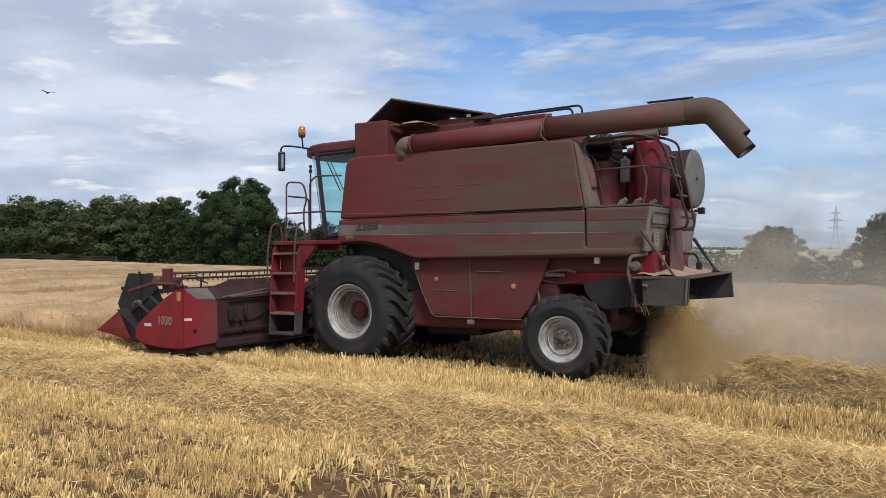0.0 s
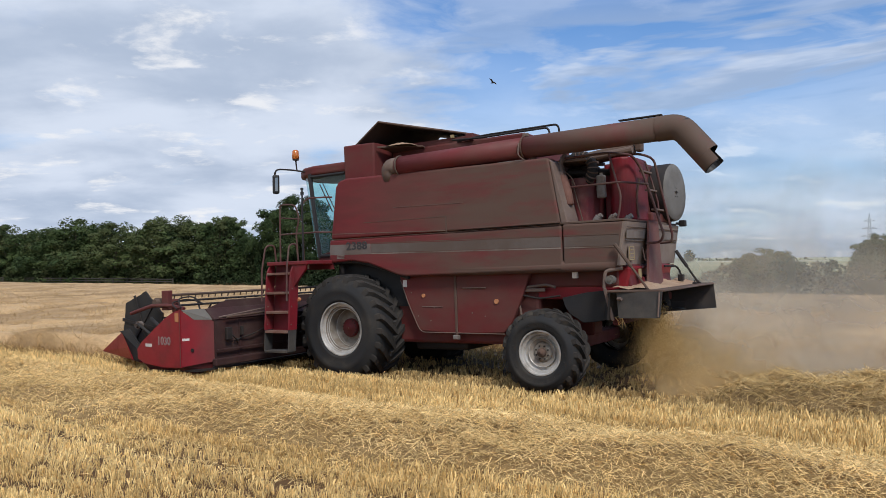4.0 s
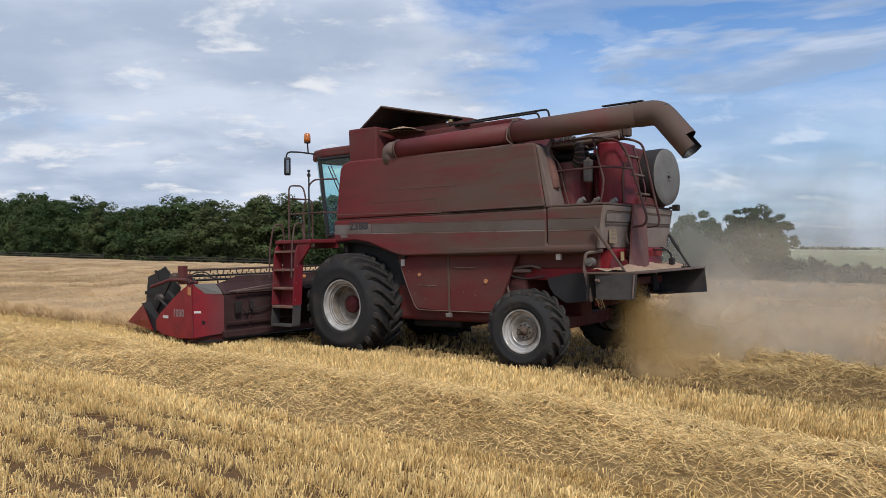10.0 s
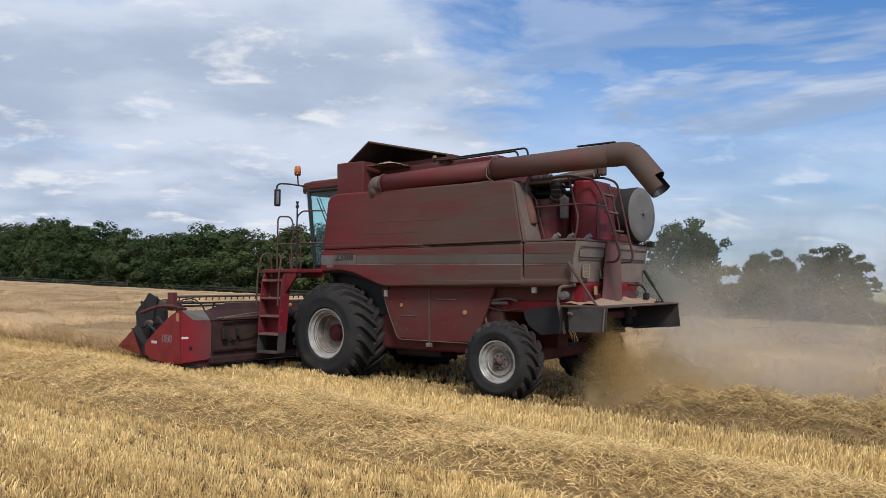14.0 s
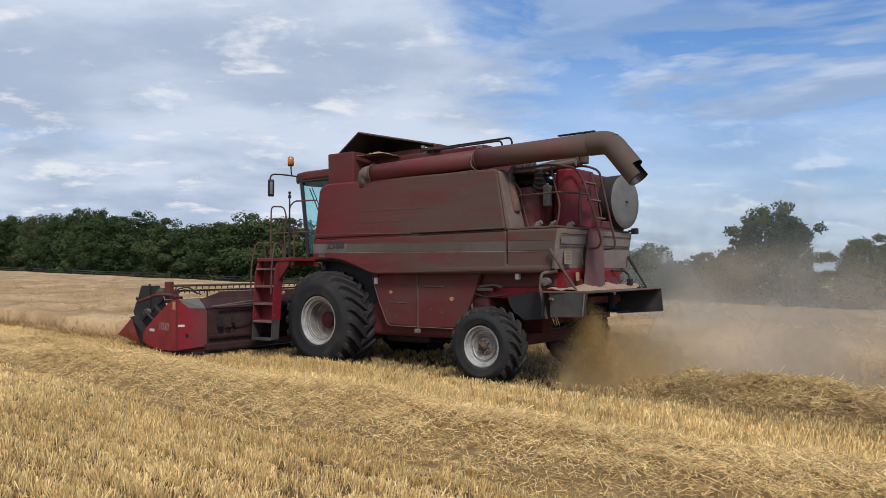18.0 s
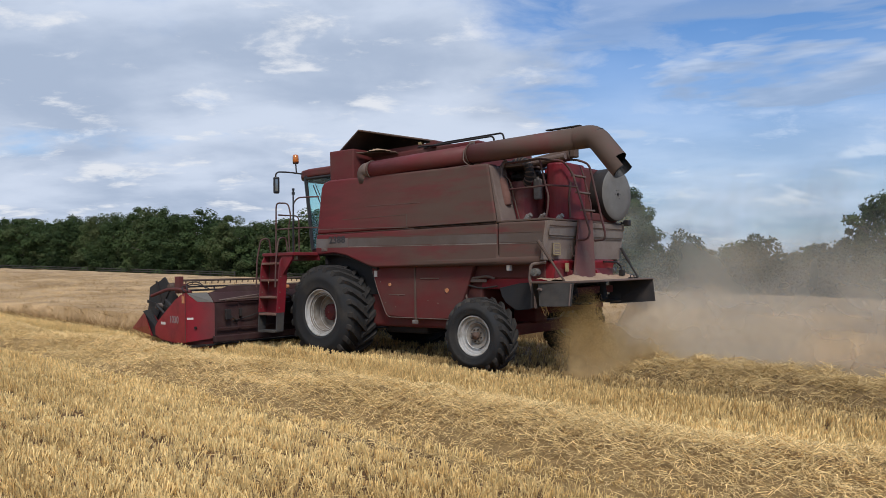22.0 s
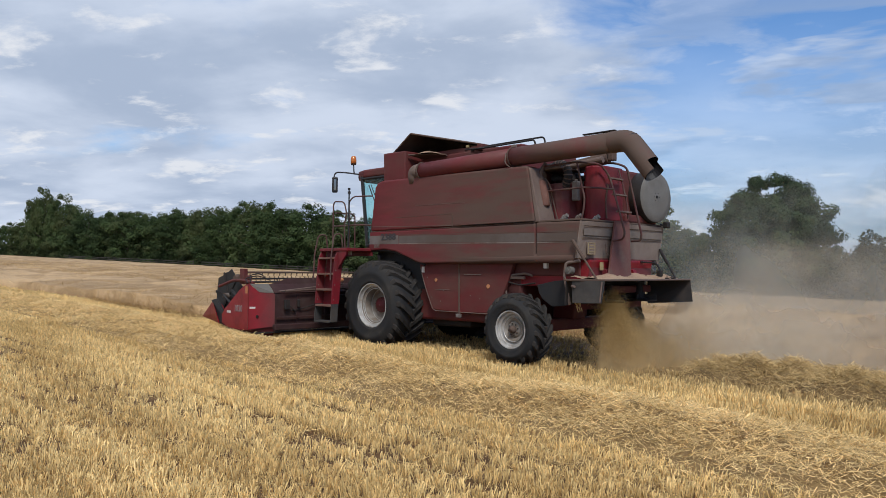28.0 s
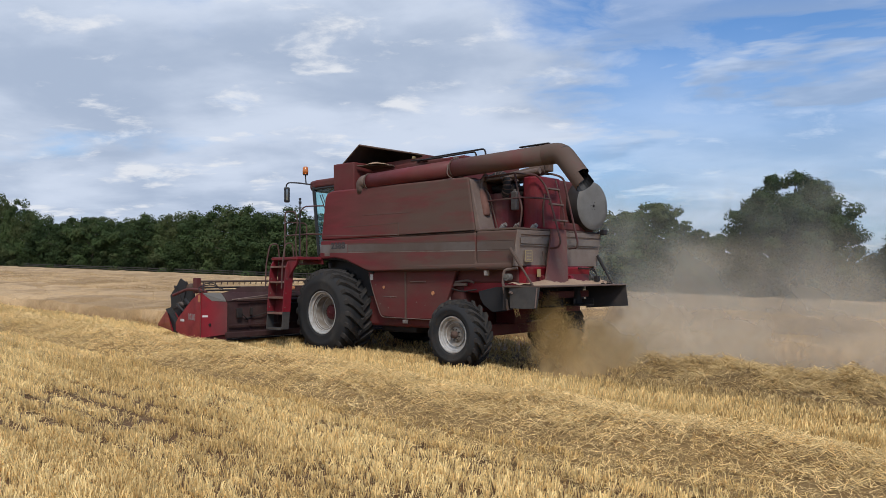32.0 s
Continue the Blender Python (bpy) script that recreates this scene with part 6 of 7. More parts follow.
    box(bm, (0.20, -0.78, 2.0), (0.30, 0.78, 3.55), 0.02)
    part("cab_back", bm, M_GLASS_FRAME, h)
    for s in both:
        bm = bmesh.new()
        sheet(bm, [(0.42, s * 0.78, 2.12), (0.42, s * 0.78, 3.52), (1.24, s * 0.78, 3.52), (1.06, s * 0.78, 2.12)], 0.012)
        pane = part("cab_side_window", bm, M_GLASS, h, "blue-green tinted cab door glass")
        pane.visible_shadow = False
        for a, b, r in (((1.27, 3.55), (1.08, 2.05), 0.038), ((0.40, 3.55), (0.40, 2.05), 0.030), ((0.40, 2.08), (1.10, 2.08), 0.03), ((0.45, 3.50), (1.27, 3.50), 0.03)):
            bm = bmesh.new()
            tube(bm, [(a[0], s * 0.78, a[1]), (b[0], s * 0.78, b[1])], r, 8)
            part("door_frame", bm, M_GLASS_FRAME, h, "black cab door frame")
        bm = bmesh.new()
        tube(bm, [(0.55, s * 0.80, 2.55), (0.55, s * 0.80, 2.95)], 0.012, 6)
        part("door_handle", bm, M_DARK, h)
    front = [(1.25, 0.78), (1.52, 0.62), (1.70, 0.34), (1.76, 0.0), (1.70, -0.34), (1.52, -0.62), (1.25, -0.78)]
    bm = bmesh.new()
    low = [bm.verts.new((x - 0.20 - 0.10 * (x - 1.25), y, 2.08)) for x, y in front]
    high = [bm.verts.new((x, y, 3.53)) for x, y in front]
    for k in range(len(front) - 1):
        bm.faces.new((low[k], low[k + 1], high[k + 1], high[k]))
    pane = part("windscreen", bm, M_GLASS, h, "curved tinted cab windscreen", smooth=True)
    pane.visible_shadow = False
    bm = bmesh.new()
    box(bm, (0.45, -0.25, 2.1), (0.95, 0.25, 2.55), 0.06), box(bm, (0.40, -0.25, 2.5), (0.58, 0.25, 3.15), 0.06), tube(bm, [(1.2, 0, 2.1), (1.0, 0, 2.75)], 0.05, 10)
    part("cab_seat", bm, M_DARK, h, "dark empty seat inside the cab")
    bm = bmesh.new()
    tube(bm, [(1.02, 0.80, 3.35), (0.75, 0.80, 2.85)], 0.010, 6), tube(bm, [(0.95, 0.80, 3.36), (0.68, 0.80, 2.86)], 0.008, 6)
    part("window_wiper", bm, M_DARK, h)
    # beacon, mirror
    bm = bmesh.new()
    tube(bm, bent([(1.50, 0.66, 3.64), (1.66, 0.69, 3.66), (1.68, 0.69, 3.87)], 0.05), 0.014, 8), lathe_at(bm, (1.68, 0.69, 3.86), [(0.055, 0.0), (0.06, 0.02), (0.05, 0.025)])
    part("beacon_post", bm, M_DARK, h)
    bm = bmesh.new()
    tube(bm, [(1.68, 0.69, 3.885), (1.68, 0.69, 3.96), (1.68, 0.69, 4.03), (1.68, 0.69, 4.05)], [0.062, 0.064, 0.058, 0.035], 18)
    part("beacon_lens", bm, M_AMBER, h, "amber warning beacon", smooth=True)
    bm = bmesh.new()
    tube(bm, bent([(1.42, 0.74, 3.62), (1.62, 0.95, 3.66), (1.75, 1.16, 3.66), (1.75, 1.16, 3.36)], 0.1), 0.016, 8)
    part("mirror_arm", bm, M_DARK, h, "black mirror arm")
    turn = Matrix.Translation((1.75, 1.14, 3.39)) @ Euler((0, radians(-4), radians(-32))).to_matrix().to_4x4()
    bm = bmesh.new()
    box(bm, (-0.03, -0.062, -0.17), (0.03, 0.062, 0.17), 0.028)
    mirror = part("mirror", bm, M_GLASS_FRAME, h, "black wing mirror", m=turn)
    bm = bmesh.new()
    sheet(bm, [(-0.032, -0.024, -0.12), (-0.032, 0.024, -0.12), (-0.032, 0.024, 0.12), (-0.032, -0.024, 0.12)], 0.006)
    part("mirror_face", bm, M_MIRROR, mirror)

    # platform, steps and hand rails by the cab
    bm = bmesh.new()
    box(bm, (0.40, 0.82, 1.93), (1.30, 1.86, 1.99), 0.01), prism(bm, [(0.44, 1.95), (0.46, 1.86), (0.74, 1.56), (0.76, 1.95)], 1, 1.80, 1.84), prism(bm, [(0.40, 1.95), (0.40, 1.84), (1.3, 1.84), (1.3, 1.95)], 1, 1.20, 1.24)
    part("platform", bm, M_COVERRED, h, "dusty red platform beside the cab")
    foot, top = Vector((0, 1.92, 0.53)), Vector((0, 1.80, 1.98))
    for x in (0.74, 1.27):
        bm = bmesh.new()
        at = lambda f: foot.lerp(top, f) + Vector((x, 0, 0))
        wide = Vector((0, 0.09, 0))
        sheet(bm, [at(0.24) + wide, at(0.24) - wide, at(1) - wide, at(0.97) + wide * 0.2, at(0.90) + wide * 0.8, at(0.82) + wide], 0.03)
        part("ladder_side", bm, M_COVERRED, h, "red side plate of the cab steps")
        bm = bmesh.new()
        sheet(bm, [at(0) + wide * 0.9, at(0) - wide * 0.9, at(0.24) - wide * 0.9, at(0.24) + wide * 0.9], 0.026)
        part("ladder_foot", bm, M_STEEL, h, "dark steel foot of the cab steps")
        for f in (0.3, 0.5, 0.7):
            bm = bmesh.new()
            c = at(f)
            tube(bm, [c + Vector((-0.02, 0.05, 0)), c + Vector((0.02, 0.05, 0))], 0.012, 8)
            part("ladder_bolt", bm, M_EDGE, h)
    bm = bmesh.new()
    sheet(bm, [foot + Vector((0.75, -0.12, 0.3)), foot + Vector((1.26, -0.12, 0.3)), top + Vector((1.26, -0.12, 0)), top + Vector((0.75, -0.12, 0))], 0.015)
    part("ladder_back", bm, M_COVERRED, h)
    for k in range(5):
        c = foot.lerp(top, k / 4.6)
        bm = bmesh.new()
        box(bm, (0.76, c.y - 0.10, c.z - 0.02), (1.255, c.y + 0.10, c.z + 0.02), 0.006)
        part("step", bm, M_MUFFLER if k else M_STEEL, h, "worn metal step")
    for pts in ([(1.28, 2.02, 1.35), (1.28, 2.0, 1.85), (1.26, 1.92, 2.26), (1.24, 1.74, 2.28), (1.24, 1.70, 1.98)], [(0.72, 2.02, 1.35), (0.72, 2.0, 1.85), (0.73, 1.92, 2.26), (0.74, 1.74, 2.28), (0.74, 1.70, 1.98)],
                [(1.34, 1.50, 1.98), (1.34, 1.48, 2.98), (0.98, 1.48, 2.95), (0.90, 1.48, 2.70), (0.98, 1.48, 2.48), (0.95, 1.48, 1.98)], [(1.34, 1.48, 2.46), (0.50, 1.48, 2.46), (0.42, 1.2, 2.46)],
                [(0.85, 1.46, 1.98), (0.85, 1.46, 2.95), (0.78, 1.40, 3.05), (0.50, 1.30, 3.05), (0.40, 1.20, 3.05)], [(1.36, 0.9, 1.98), (1.36, 0.9, 2.75), (1.36, 1.42, 2.75)]):
        bm = bmesh.new()
        tube(bm, bent(pts, 0.1), 0.0145, 8)
        part("hand_rail", bm, M_RAIL, h, "thin dusty hand rail by the steps")
    bm = bmesh.new()
    tube(bm, [(0.80, 1.52, 1.98), (0.80, 1.50, 3.20)], 0.014, 8), tube(bm, [(0.80, 1.5, 3.10), (0.80, 1.5, 3.15)], 0.030, 8), tube(bm, [(0.80, 1.5, 3.18), (0.80, 1.5, 3.22)], 0.026, 8)
    part("marker_pole", bm, M_GLASS_FRAME, h, "dark pole with a bulbous top")
    bm = bmesh.new()
    box(bm, (0.66, 1.53, 1.86), (0.74, 1.56, 1.96), 0.004)
    part("warning_label", bm, M_WHITE, h)
    bm = bmesh.new()
    tube(bm, [(0.74, 1.70, 1.36), (0.74, 1.76, 1.36)], 0.035, 12)
    part("reflector", bm, M_ORANGE, h, "round orange reflector by the steps")
    bm = bmesh.new()
    tube(bm, bent([(0.28, 1.1, 2.0), (0.3, 1.14, 1.88), (0.26, 1.15, 1.84)], 0.03), 0.012, 6), tube(bm, [(0.26, 1.15, 1.86), (0.26, 1.15, 1.76)], [0.045, 0.03], 10)
    part("side_lamp", bm, M_DARK, h)

    build_header(h)
    return h


def lathe_at(bm, c, profile, sides=18):
    tube(bm, [(c[0], c[1], c[2] + z) for _, z in profile], [r for r, _ in profile], sides)


def build_header(h):
    """The cutting header, six metres wide, with its reel."""
    for s in (1, -1):
        y = lambda a: s * a
        skin = lambda x: 3.0 - 0.115 * (x - 2.1)
        bm = bmesh.new()
        rim = [(2.10, 1.275), (2.30, 1.235), (2.55, 1.13), (2.90, 0.94), (3.29, 0.715), (3.42, 0.60), (3.41, 0.44), (3.2, 0.37), (2.6, 0.33), (2.10, 0.35)]
        sheet(bm, [(x, y(skin(x) - 0.03), z) for x, z in rim], 0.06)
        part("header_end", bm, M_HEADRED, h, "bright dark-red end panel of the header")
        bm = bmesh.new()
        sheet(bm, [(2.10, y(2.985), 1.265), (2.10, y(2.985), 0.36), (1.81, y(2.58), 0.42), (1.82, y(2.57), 1.08), (1.985, y(2.82), 1.10)], 0.03)
        part("header_corner", bm, M_CORNER, h, "red rear corner of the header")
        bm = bmesh.new()
        sheet(bm, [(2.10, y(2.98), 1.27), (1.985, y(2.83), 1.105), (1.815, y(2.57), 1.085), (1.99, y(2.62), 1.27)], 0.025)
        part("corner_slope", bm, M_SLOPE, h, "dust-grey sloping corner sheet")
        bm = bmesh.new()
        tube(bm, [(2.11, y(3.002), 1.26), (2.115, y(3.002), 0.36)], 0.008, 6)
        part("panel_edge", bm, M_RED, h)
        for x0, x1, z0, z1 in ((2.96, 3.15, 0.655, 0.705), (2.02, 2.085, 0.775, 0.812)):
            bm2 = bmesh.new()
            at = (lambda x: skin(x) + 0.004) if x0 > 2.1 else (lambda x: 2.985 - (2.1 - x) * 1.397 + 0.022)
            sheet(bm2, [(x0, y(at(x0)), z0), (x1, y(at(x1)), z0), (x1, y(at(x1)), z1), (x0, y(at(x0)), z1)], 0.006)
            part("white_label", bm2, M_WHITE, h, "white sticker with unreadable print")
        bm = bmesh.new()
        sheet(bm, [(2.15, y(skin(2.15) + 0.004), 1.08), (2.25, y(skin(2.25) + 0.004), 1.08), (2.25, y(skin(2.25) + 0.004), 1.22), (2.15, y(skin(2.15) + 0.004), 1.22)], 0.006)
        part("reflector", bm, M_ORANGE, h, "square orange reflector")
        bm = bmesh.new()
        tube(bm, [(1.99, y(2.86), 0.62), (1.985, y(2.88), 0.62)], 0.028, 12)
        part("drain_hole", bm, M_DARK, h)
        # skirt that hangs crumpled below the end panel
        bm = bmesh.new()
        sheet(bm, [(3.30, y(2.84), 0.40), (2.10, y(2.97), 0.36), (1.82, y(2.58), 0.42), (1.9, y(2.56), 0.24), (2.2, y(2.85), 0.20), (3.2, y(2.74), 0.24)], 0.03)
        part("panel_skirt", bm, M_RED, h)
        # pointed divider at the outer front
        bm = bmesh.new()
        tip = bm.verts.new((4.97, y(2.48), 0.485))
        ring = [bm.verts.new(p) for p in ((3.58, y(2.84), 0.42), (3.66, y(2.86), 0.62), (3.92, y(2.79), 0.877), (3.86, y(2.60), 0.80), (3.72, y(2.42), 0.40), (3.62, y(2.62), 0.33))]
        for a, b in zip(ring, ring[1:] + ring[:1]):
            bm.faces.new((a, b, tip))
        bm.faces.new(ring[::-1])
        part("crop_divider", bm, M_HEADRED, h, "pointed red crop divider")
        bm = bmesh.new()
        sheet(bm, [(3.90, y(2.77), 0.86), (3.30, y(2.80), 0.52), (3.30, y(2.78), 0.40), (3.64, y(2.78), 0.40)], 0.05)
        sheet(bm, [(3.95, y(2.80), 0.89), (3.72, y(2.78), 0.93), (3.30, y(2.82), 0.60), (3.36, y(2.82), 0.54)], 0.03)
        part("divider_arm", bm, M_BLACK, h, "dark arm that holds the divider")
        # reel arm, post and end shield
        bm = bmesh.new()
        tube(bm, bent([(2.25, y(2.80), 1.28), (2.60, y(2.80), 1.335), (3.07, y(2.78), 1.335), (3.66, y(2.78), 1.20)], 0.12), 0.032, 8)
        part("reel_arm", bm, M_RED, h, "red arm that carries the reel")
        bm = bmesh.new()
        tube(bm, [(2.5, y(2.82), 0.75), (3.1, y(2.8), 1.12)], 0.03, 8), tube(bm, [(2.45, y(2.86), 0.55), (3.35, y(2.86), 1.02)], 0.024, 8)
        part("reel_ram", bm, M_BLACK, h)
        bm = bmesh.new()
        box(bm, (2.72, y(2.70) - 0.05, 1.25), (2.88, y(2.70) + 0.05, 1.58), 0.01), box(bm, (2.50, y(2.72) - 0.03, 1.22), (2.62, y(2.72) + 0.03, 1.44), 0.01)
        part("reel_post", bm, M_RED, h, "red bracket on the reel arm")
        bm = bmesh.new()
        tube(bm, bent([(2.2, y(2.9), 1.3), (2.4, y(2.8), 1.45), (2.15, y(2.7), 1.48), (2.05, y(2.6), 1.35)], 0.1), 0.012, 6)
        tube(bm, bent([(2.3, y(2.9), 1.28), (2.55, y(2.82), 1.38), (2.3, y(2.66), 1.44), (2.1, y(2.5), 1.34)], 0.1), 0.012, 6)
        part("hose", bm, M_DARK, h, "hydraulic hoses looped on the header")
        bm = bmesh.new()
        tube(bm, [(3.72, y(2.50), 0.98), (3.72, y(2.62), 0.98)], 0.07, 14), tube(bm, [(3.72, y(2.60), 0.98), (3.72, y(2.66), 0.98)], 0.04, 10)
        part("reel_bearing", bm, M_GREY, h)
        bm = bmesh.new()
        box(bm, (2.95, y(2.66) - 0.04, 1.30), (3.15, y(2.66) + 0.04, 1.46), 0.02), tube(bm, [(3.0, y(2.72), 1.38), (3.0, y(2.80), 1.38)], 0.06, 12)
        part("reel_motor", bm, M_BROWN, h, "dusty hydraulic motor of the reel")
    lettering("number", "1030", 0.185, M_GREYLET, h, Matrix.Translation((2.785, 2.926, 0.665)) @ Euler((radians(90), 0, radians(173.4))).to_matrix().to_4x4() @ Matrix.Diagonal((1.08, 1, 1, 1)), "header number 1030 in worn grey digits")
    # back wall, beams, table and knife
    bm = bmesh.new()
    sheet(bm, [(1.80, 2.58, 1.10), (1.80, -2.58, 1.10), (1.79, -2.58, 0.40), (1.79, 2.58, 0.40)], 0.03)
    part("header_back", bm, M_HEADBACK, h, "dust-brown back wall of the header")
    bm = bmesh.new()
    prism(bm, [(1.76, 1.09), (1.97, 1.27), (2.12, 1.25), (1.9, 1.03)], 1, -2.60, 2.60, 0.02)
    part("header_beam", bm, M_HEADBACK, h, "dusty brown top beam of the header")
    bm = bmesh.new()
    sheet(bm, [(1.99, 2.58, 1.26), (2.05, 2.10, 1.38), (2.05, -2.28, 1.38), (1.99, -2.58, 1.26)], 0.02)
    part("crop_deflector", bm, M_HEADBACK, h, "dark brown raised sheet over the header's back")
    bm = bmesh.new()
    tube(bm, [(2.04, 2.12, 1.385), (2.04, -2.30, 1.385)], 0.010, 6), tube(bm, [(1.78, 2.50, 1.12), (1.76, 1.6, 1.20), (1.74, 0.9, 1.26)], 0.016, 6)
    part("deflector_edge", bm, M_EDGE, h)
    bm = bmesh.new()
    box(bm, (1.70, -2.64, 0.34), (1.80, 2.64, 0.46), 0.02), box(bm, (1.70, -2.6, 0.58), (1.735, 2.6, 0.61), 0.006)
    part("header_frame", bm, M_HEADBACK, h)
    bm = bmesh.new()
    tube(bm, bent([(1.70, 2.4, 1.12), (1.70, 0.9, 1.17), (1.72, 0.8, 1.1)], 0.1), 0.02, 8)
    part("hose", bm, M_BROWN, h)
    for lo, hi in (((1.66, 0.9, 0.83), (1.73, 1.12, 1.03)), ((1.68, 2.30, 0.75), (1.73, 2.42, 0.95)), ((1.68, 2.05, 0.80), (1.73, 2.1, 0.95))):
        bm = bmesh.new()
        box(bm, lo, hi, 0.01)
        part("bracket", bm, M_DARK, h)
    bm = bmesh.new()
    sheet(bm, [(1.78, 2.9, 0.30), (1.78, -2.9, 0.30), (3.55, -2.9, 0.22), (3.55, 2.9, 0.22)], 0.03)
    part("header_table", bm, M_DARK, h)
    bm = bmesh.new()
    tube(bm, [(2.35, -2.85, 0.58), (2.35, 2.85, 0.58)], 0.17, 18)
    part("feed_auger", bm, M_DARK, h, smooth=True)
    bm = bmesh.new()
    for k in range(70):
        y0 = -2.85 + k * 0.082
        tube(bm, [(3.5, y0, 0.23), (3.68, y0, 0.22)], [0.018, 0.006], 5)
    part("knife_guard", bm, M_DARK, h)
    # reel: shaft, spiders and six tine bars
    bm = bmesh.new()
    tube(bm, [(0, -2.52, 0), (0, 2.52, 0)], 0.06, 12)
    reel = part("reel", bm, M_DARK, h, "turning reel with tine bars")
    for k in range(6):
        a = math.pi / 3 * k
        c, d = math.cos(a) * 0.40, math.sin(a) * 0.40
        bm = bmesh.new()
        tube(bm, [(c, -2.48, d), (c, 2.48, d)], 0.021, 8)
        for j in range(42):
            yy = -2.45 + j * 0.12
            tube(bm, [(c, yy, d), (c + 0.03, yy, d - 0.045)], 0.010, 4)
        part("tine_bar", bm, M_DARK, reel)
        for yy in (-2.4, -1.2, 0, 1.2, 2.4):
            bm = bmesh.new()
            tube(bm, [(0, yy, 0), (c, yy, d)], 0.018, 6)
            part("reel_spoke", bm, M_DARK, reel)
    # six-sided end shields with torn edges turn with the reel
    rough = random.Random(12)
    for side in (1, -1):
        rim = []
        for k in range(6):
            p, q = (Vector((math.cos(a), math.sin(a))) * 0.60 for a in (math.pi / 2 + math.pi / 3 * k, math.pi / 2 + math.pi / 3 * (k + 1)))
            rim += [p.lerp(q, f) * (1 + rough.uniform(-0.025, 0.012) * (f > 0)) for f in (0, 0.12, 0.25, 0.38, 0.5, 0.62, 0.75, 0.88)]
        bm = bmesh.new()
        prism(bm, [tuple(p) for p in rim], 1, min(side * 2.50, side * 2.52), max(side * 2.50, side * 2.52))
        shield = part("reel_shield", bm, M_BLACK, reel, "black six-sided reel end shield with torn edges")
        for k in range(3):
            bm = bmesh.new()
            box(bm, (-0.55, -0.008, -0.03), (0.55, 0.008, 0.03), 0.003, Matrix.Translation((0, side * 2.532, 0)) @ Euler((0, math.pi / 3 * k, 0)).to_matrix().to_4x4())
            part("reel_brace", bm, M_DARK, shield)
    # crop hung over the far end and wires along the back sheet
    for k, (p0, p1, p2) in enumerate((((1.77, 2.2, 0.72), (1.70, 1.8, 0.80), (1.76, 1.35, 0.93)), ((1.77, 2.35, 0.9), (1.68, 2.25, 0.78), (1.76, 2.12, 0.68)))):
        bm = bmesh.new()
        tube(bm, bent([p0, p1, p2], 0.2), 0.012, 6)
        part("hose", bm, M_DARK, h, "thin dark hose on the back of the header")
    for yy in (2.05, 1.35, 0.4, -0.6, -1.6):
        bm = bmesh.new()
        box(bm, (1.765, yy - 0.03, 0.46), (1.79, yy + 0.03, 1.06), 0.006)
        part("header_rib", bm, M_HEADBACK, h)
    reel.matrix_basis = pose(3.72, 0, 0.98)
    MOVES.append((reel, (3.72, 0, 0.98), None, 1))
    # the long top bar with hooks seen over the header
    bm = bmesh.new()
    tube(bm, [(2.80, -2.7, 1.50), (2.80, 2.66, 1.50)], 0.022, 8)
    for j in range(36):
        yy = -2.6 + 0.147 * j
        tube(bm, [(2.80, yy, 1.50), (2.82, yy, 1.43)], 0.011, 4)
    part("top_bar", bm, M_BROWN, h, "long toothed bar above the reel")


# ---- straw and dust behind the harvester ----
SPRAY, DUSTS = [], []


def build_spray():
    rng = np.random.RandomState(40)
    for k in range(6):
        n = 9500
        f = rng.uniform(0, 1, n) ** 0.9
        x = 0.06 - 0.22 * f + rng.normal(0, 0.06 + 0.18 * f, n)
        y = -0.15 * f + rng.normal(0, 0.05 + 0.18 * f, n)
        z = 1.22 - 1.0 * f + rng.normal(0, 0.05, n)
        l = rng.uniform(0.007, 0.022, n) * np.where(rng.uniform(0, 1, n) < 0.04, 2.8, 1.0)
        way = rng.normal(0, 1, (n, 3)) * np.array([0.5, 0.5, 1.3])
        way *= (l / np.linalg.norm(way, axis=1))[:, None]
        foot = np.stack([x, y, z], 1)
        ob = new("flying_straw", blades("flying_straw", foot, way, rng.uniform(0.003, 0.006, n), M_SPRAY, rng, corners=3))
        tagged(ob, "burst of chopped straw falling from the harvester's rear", "straw", "straw falling from the rear", "stuff")
        SPRAY.append((ob, 0.30 + 0.12 * k))


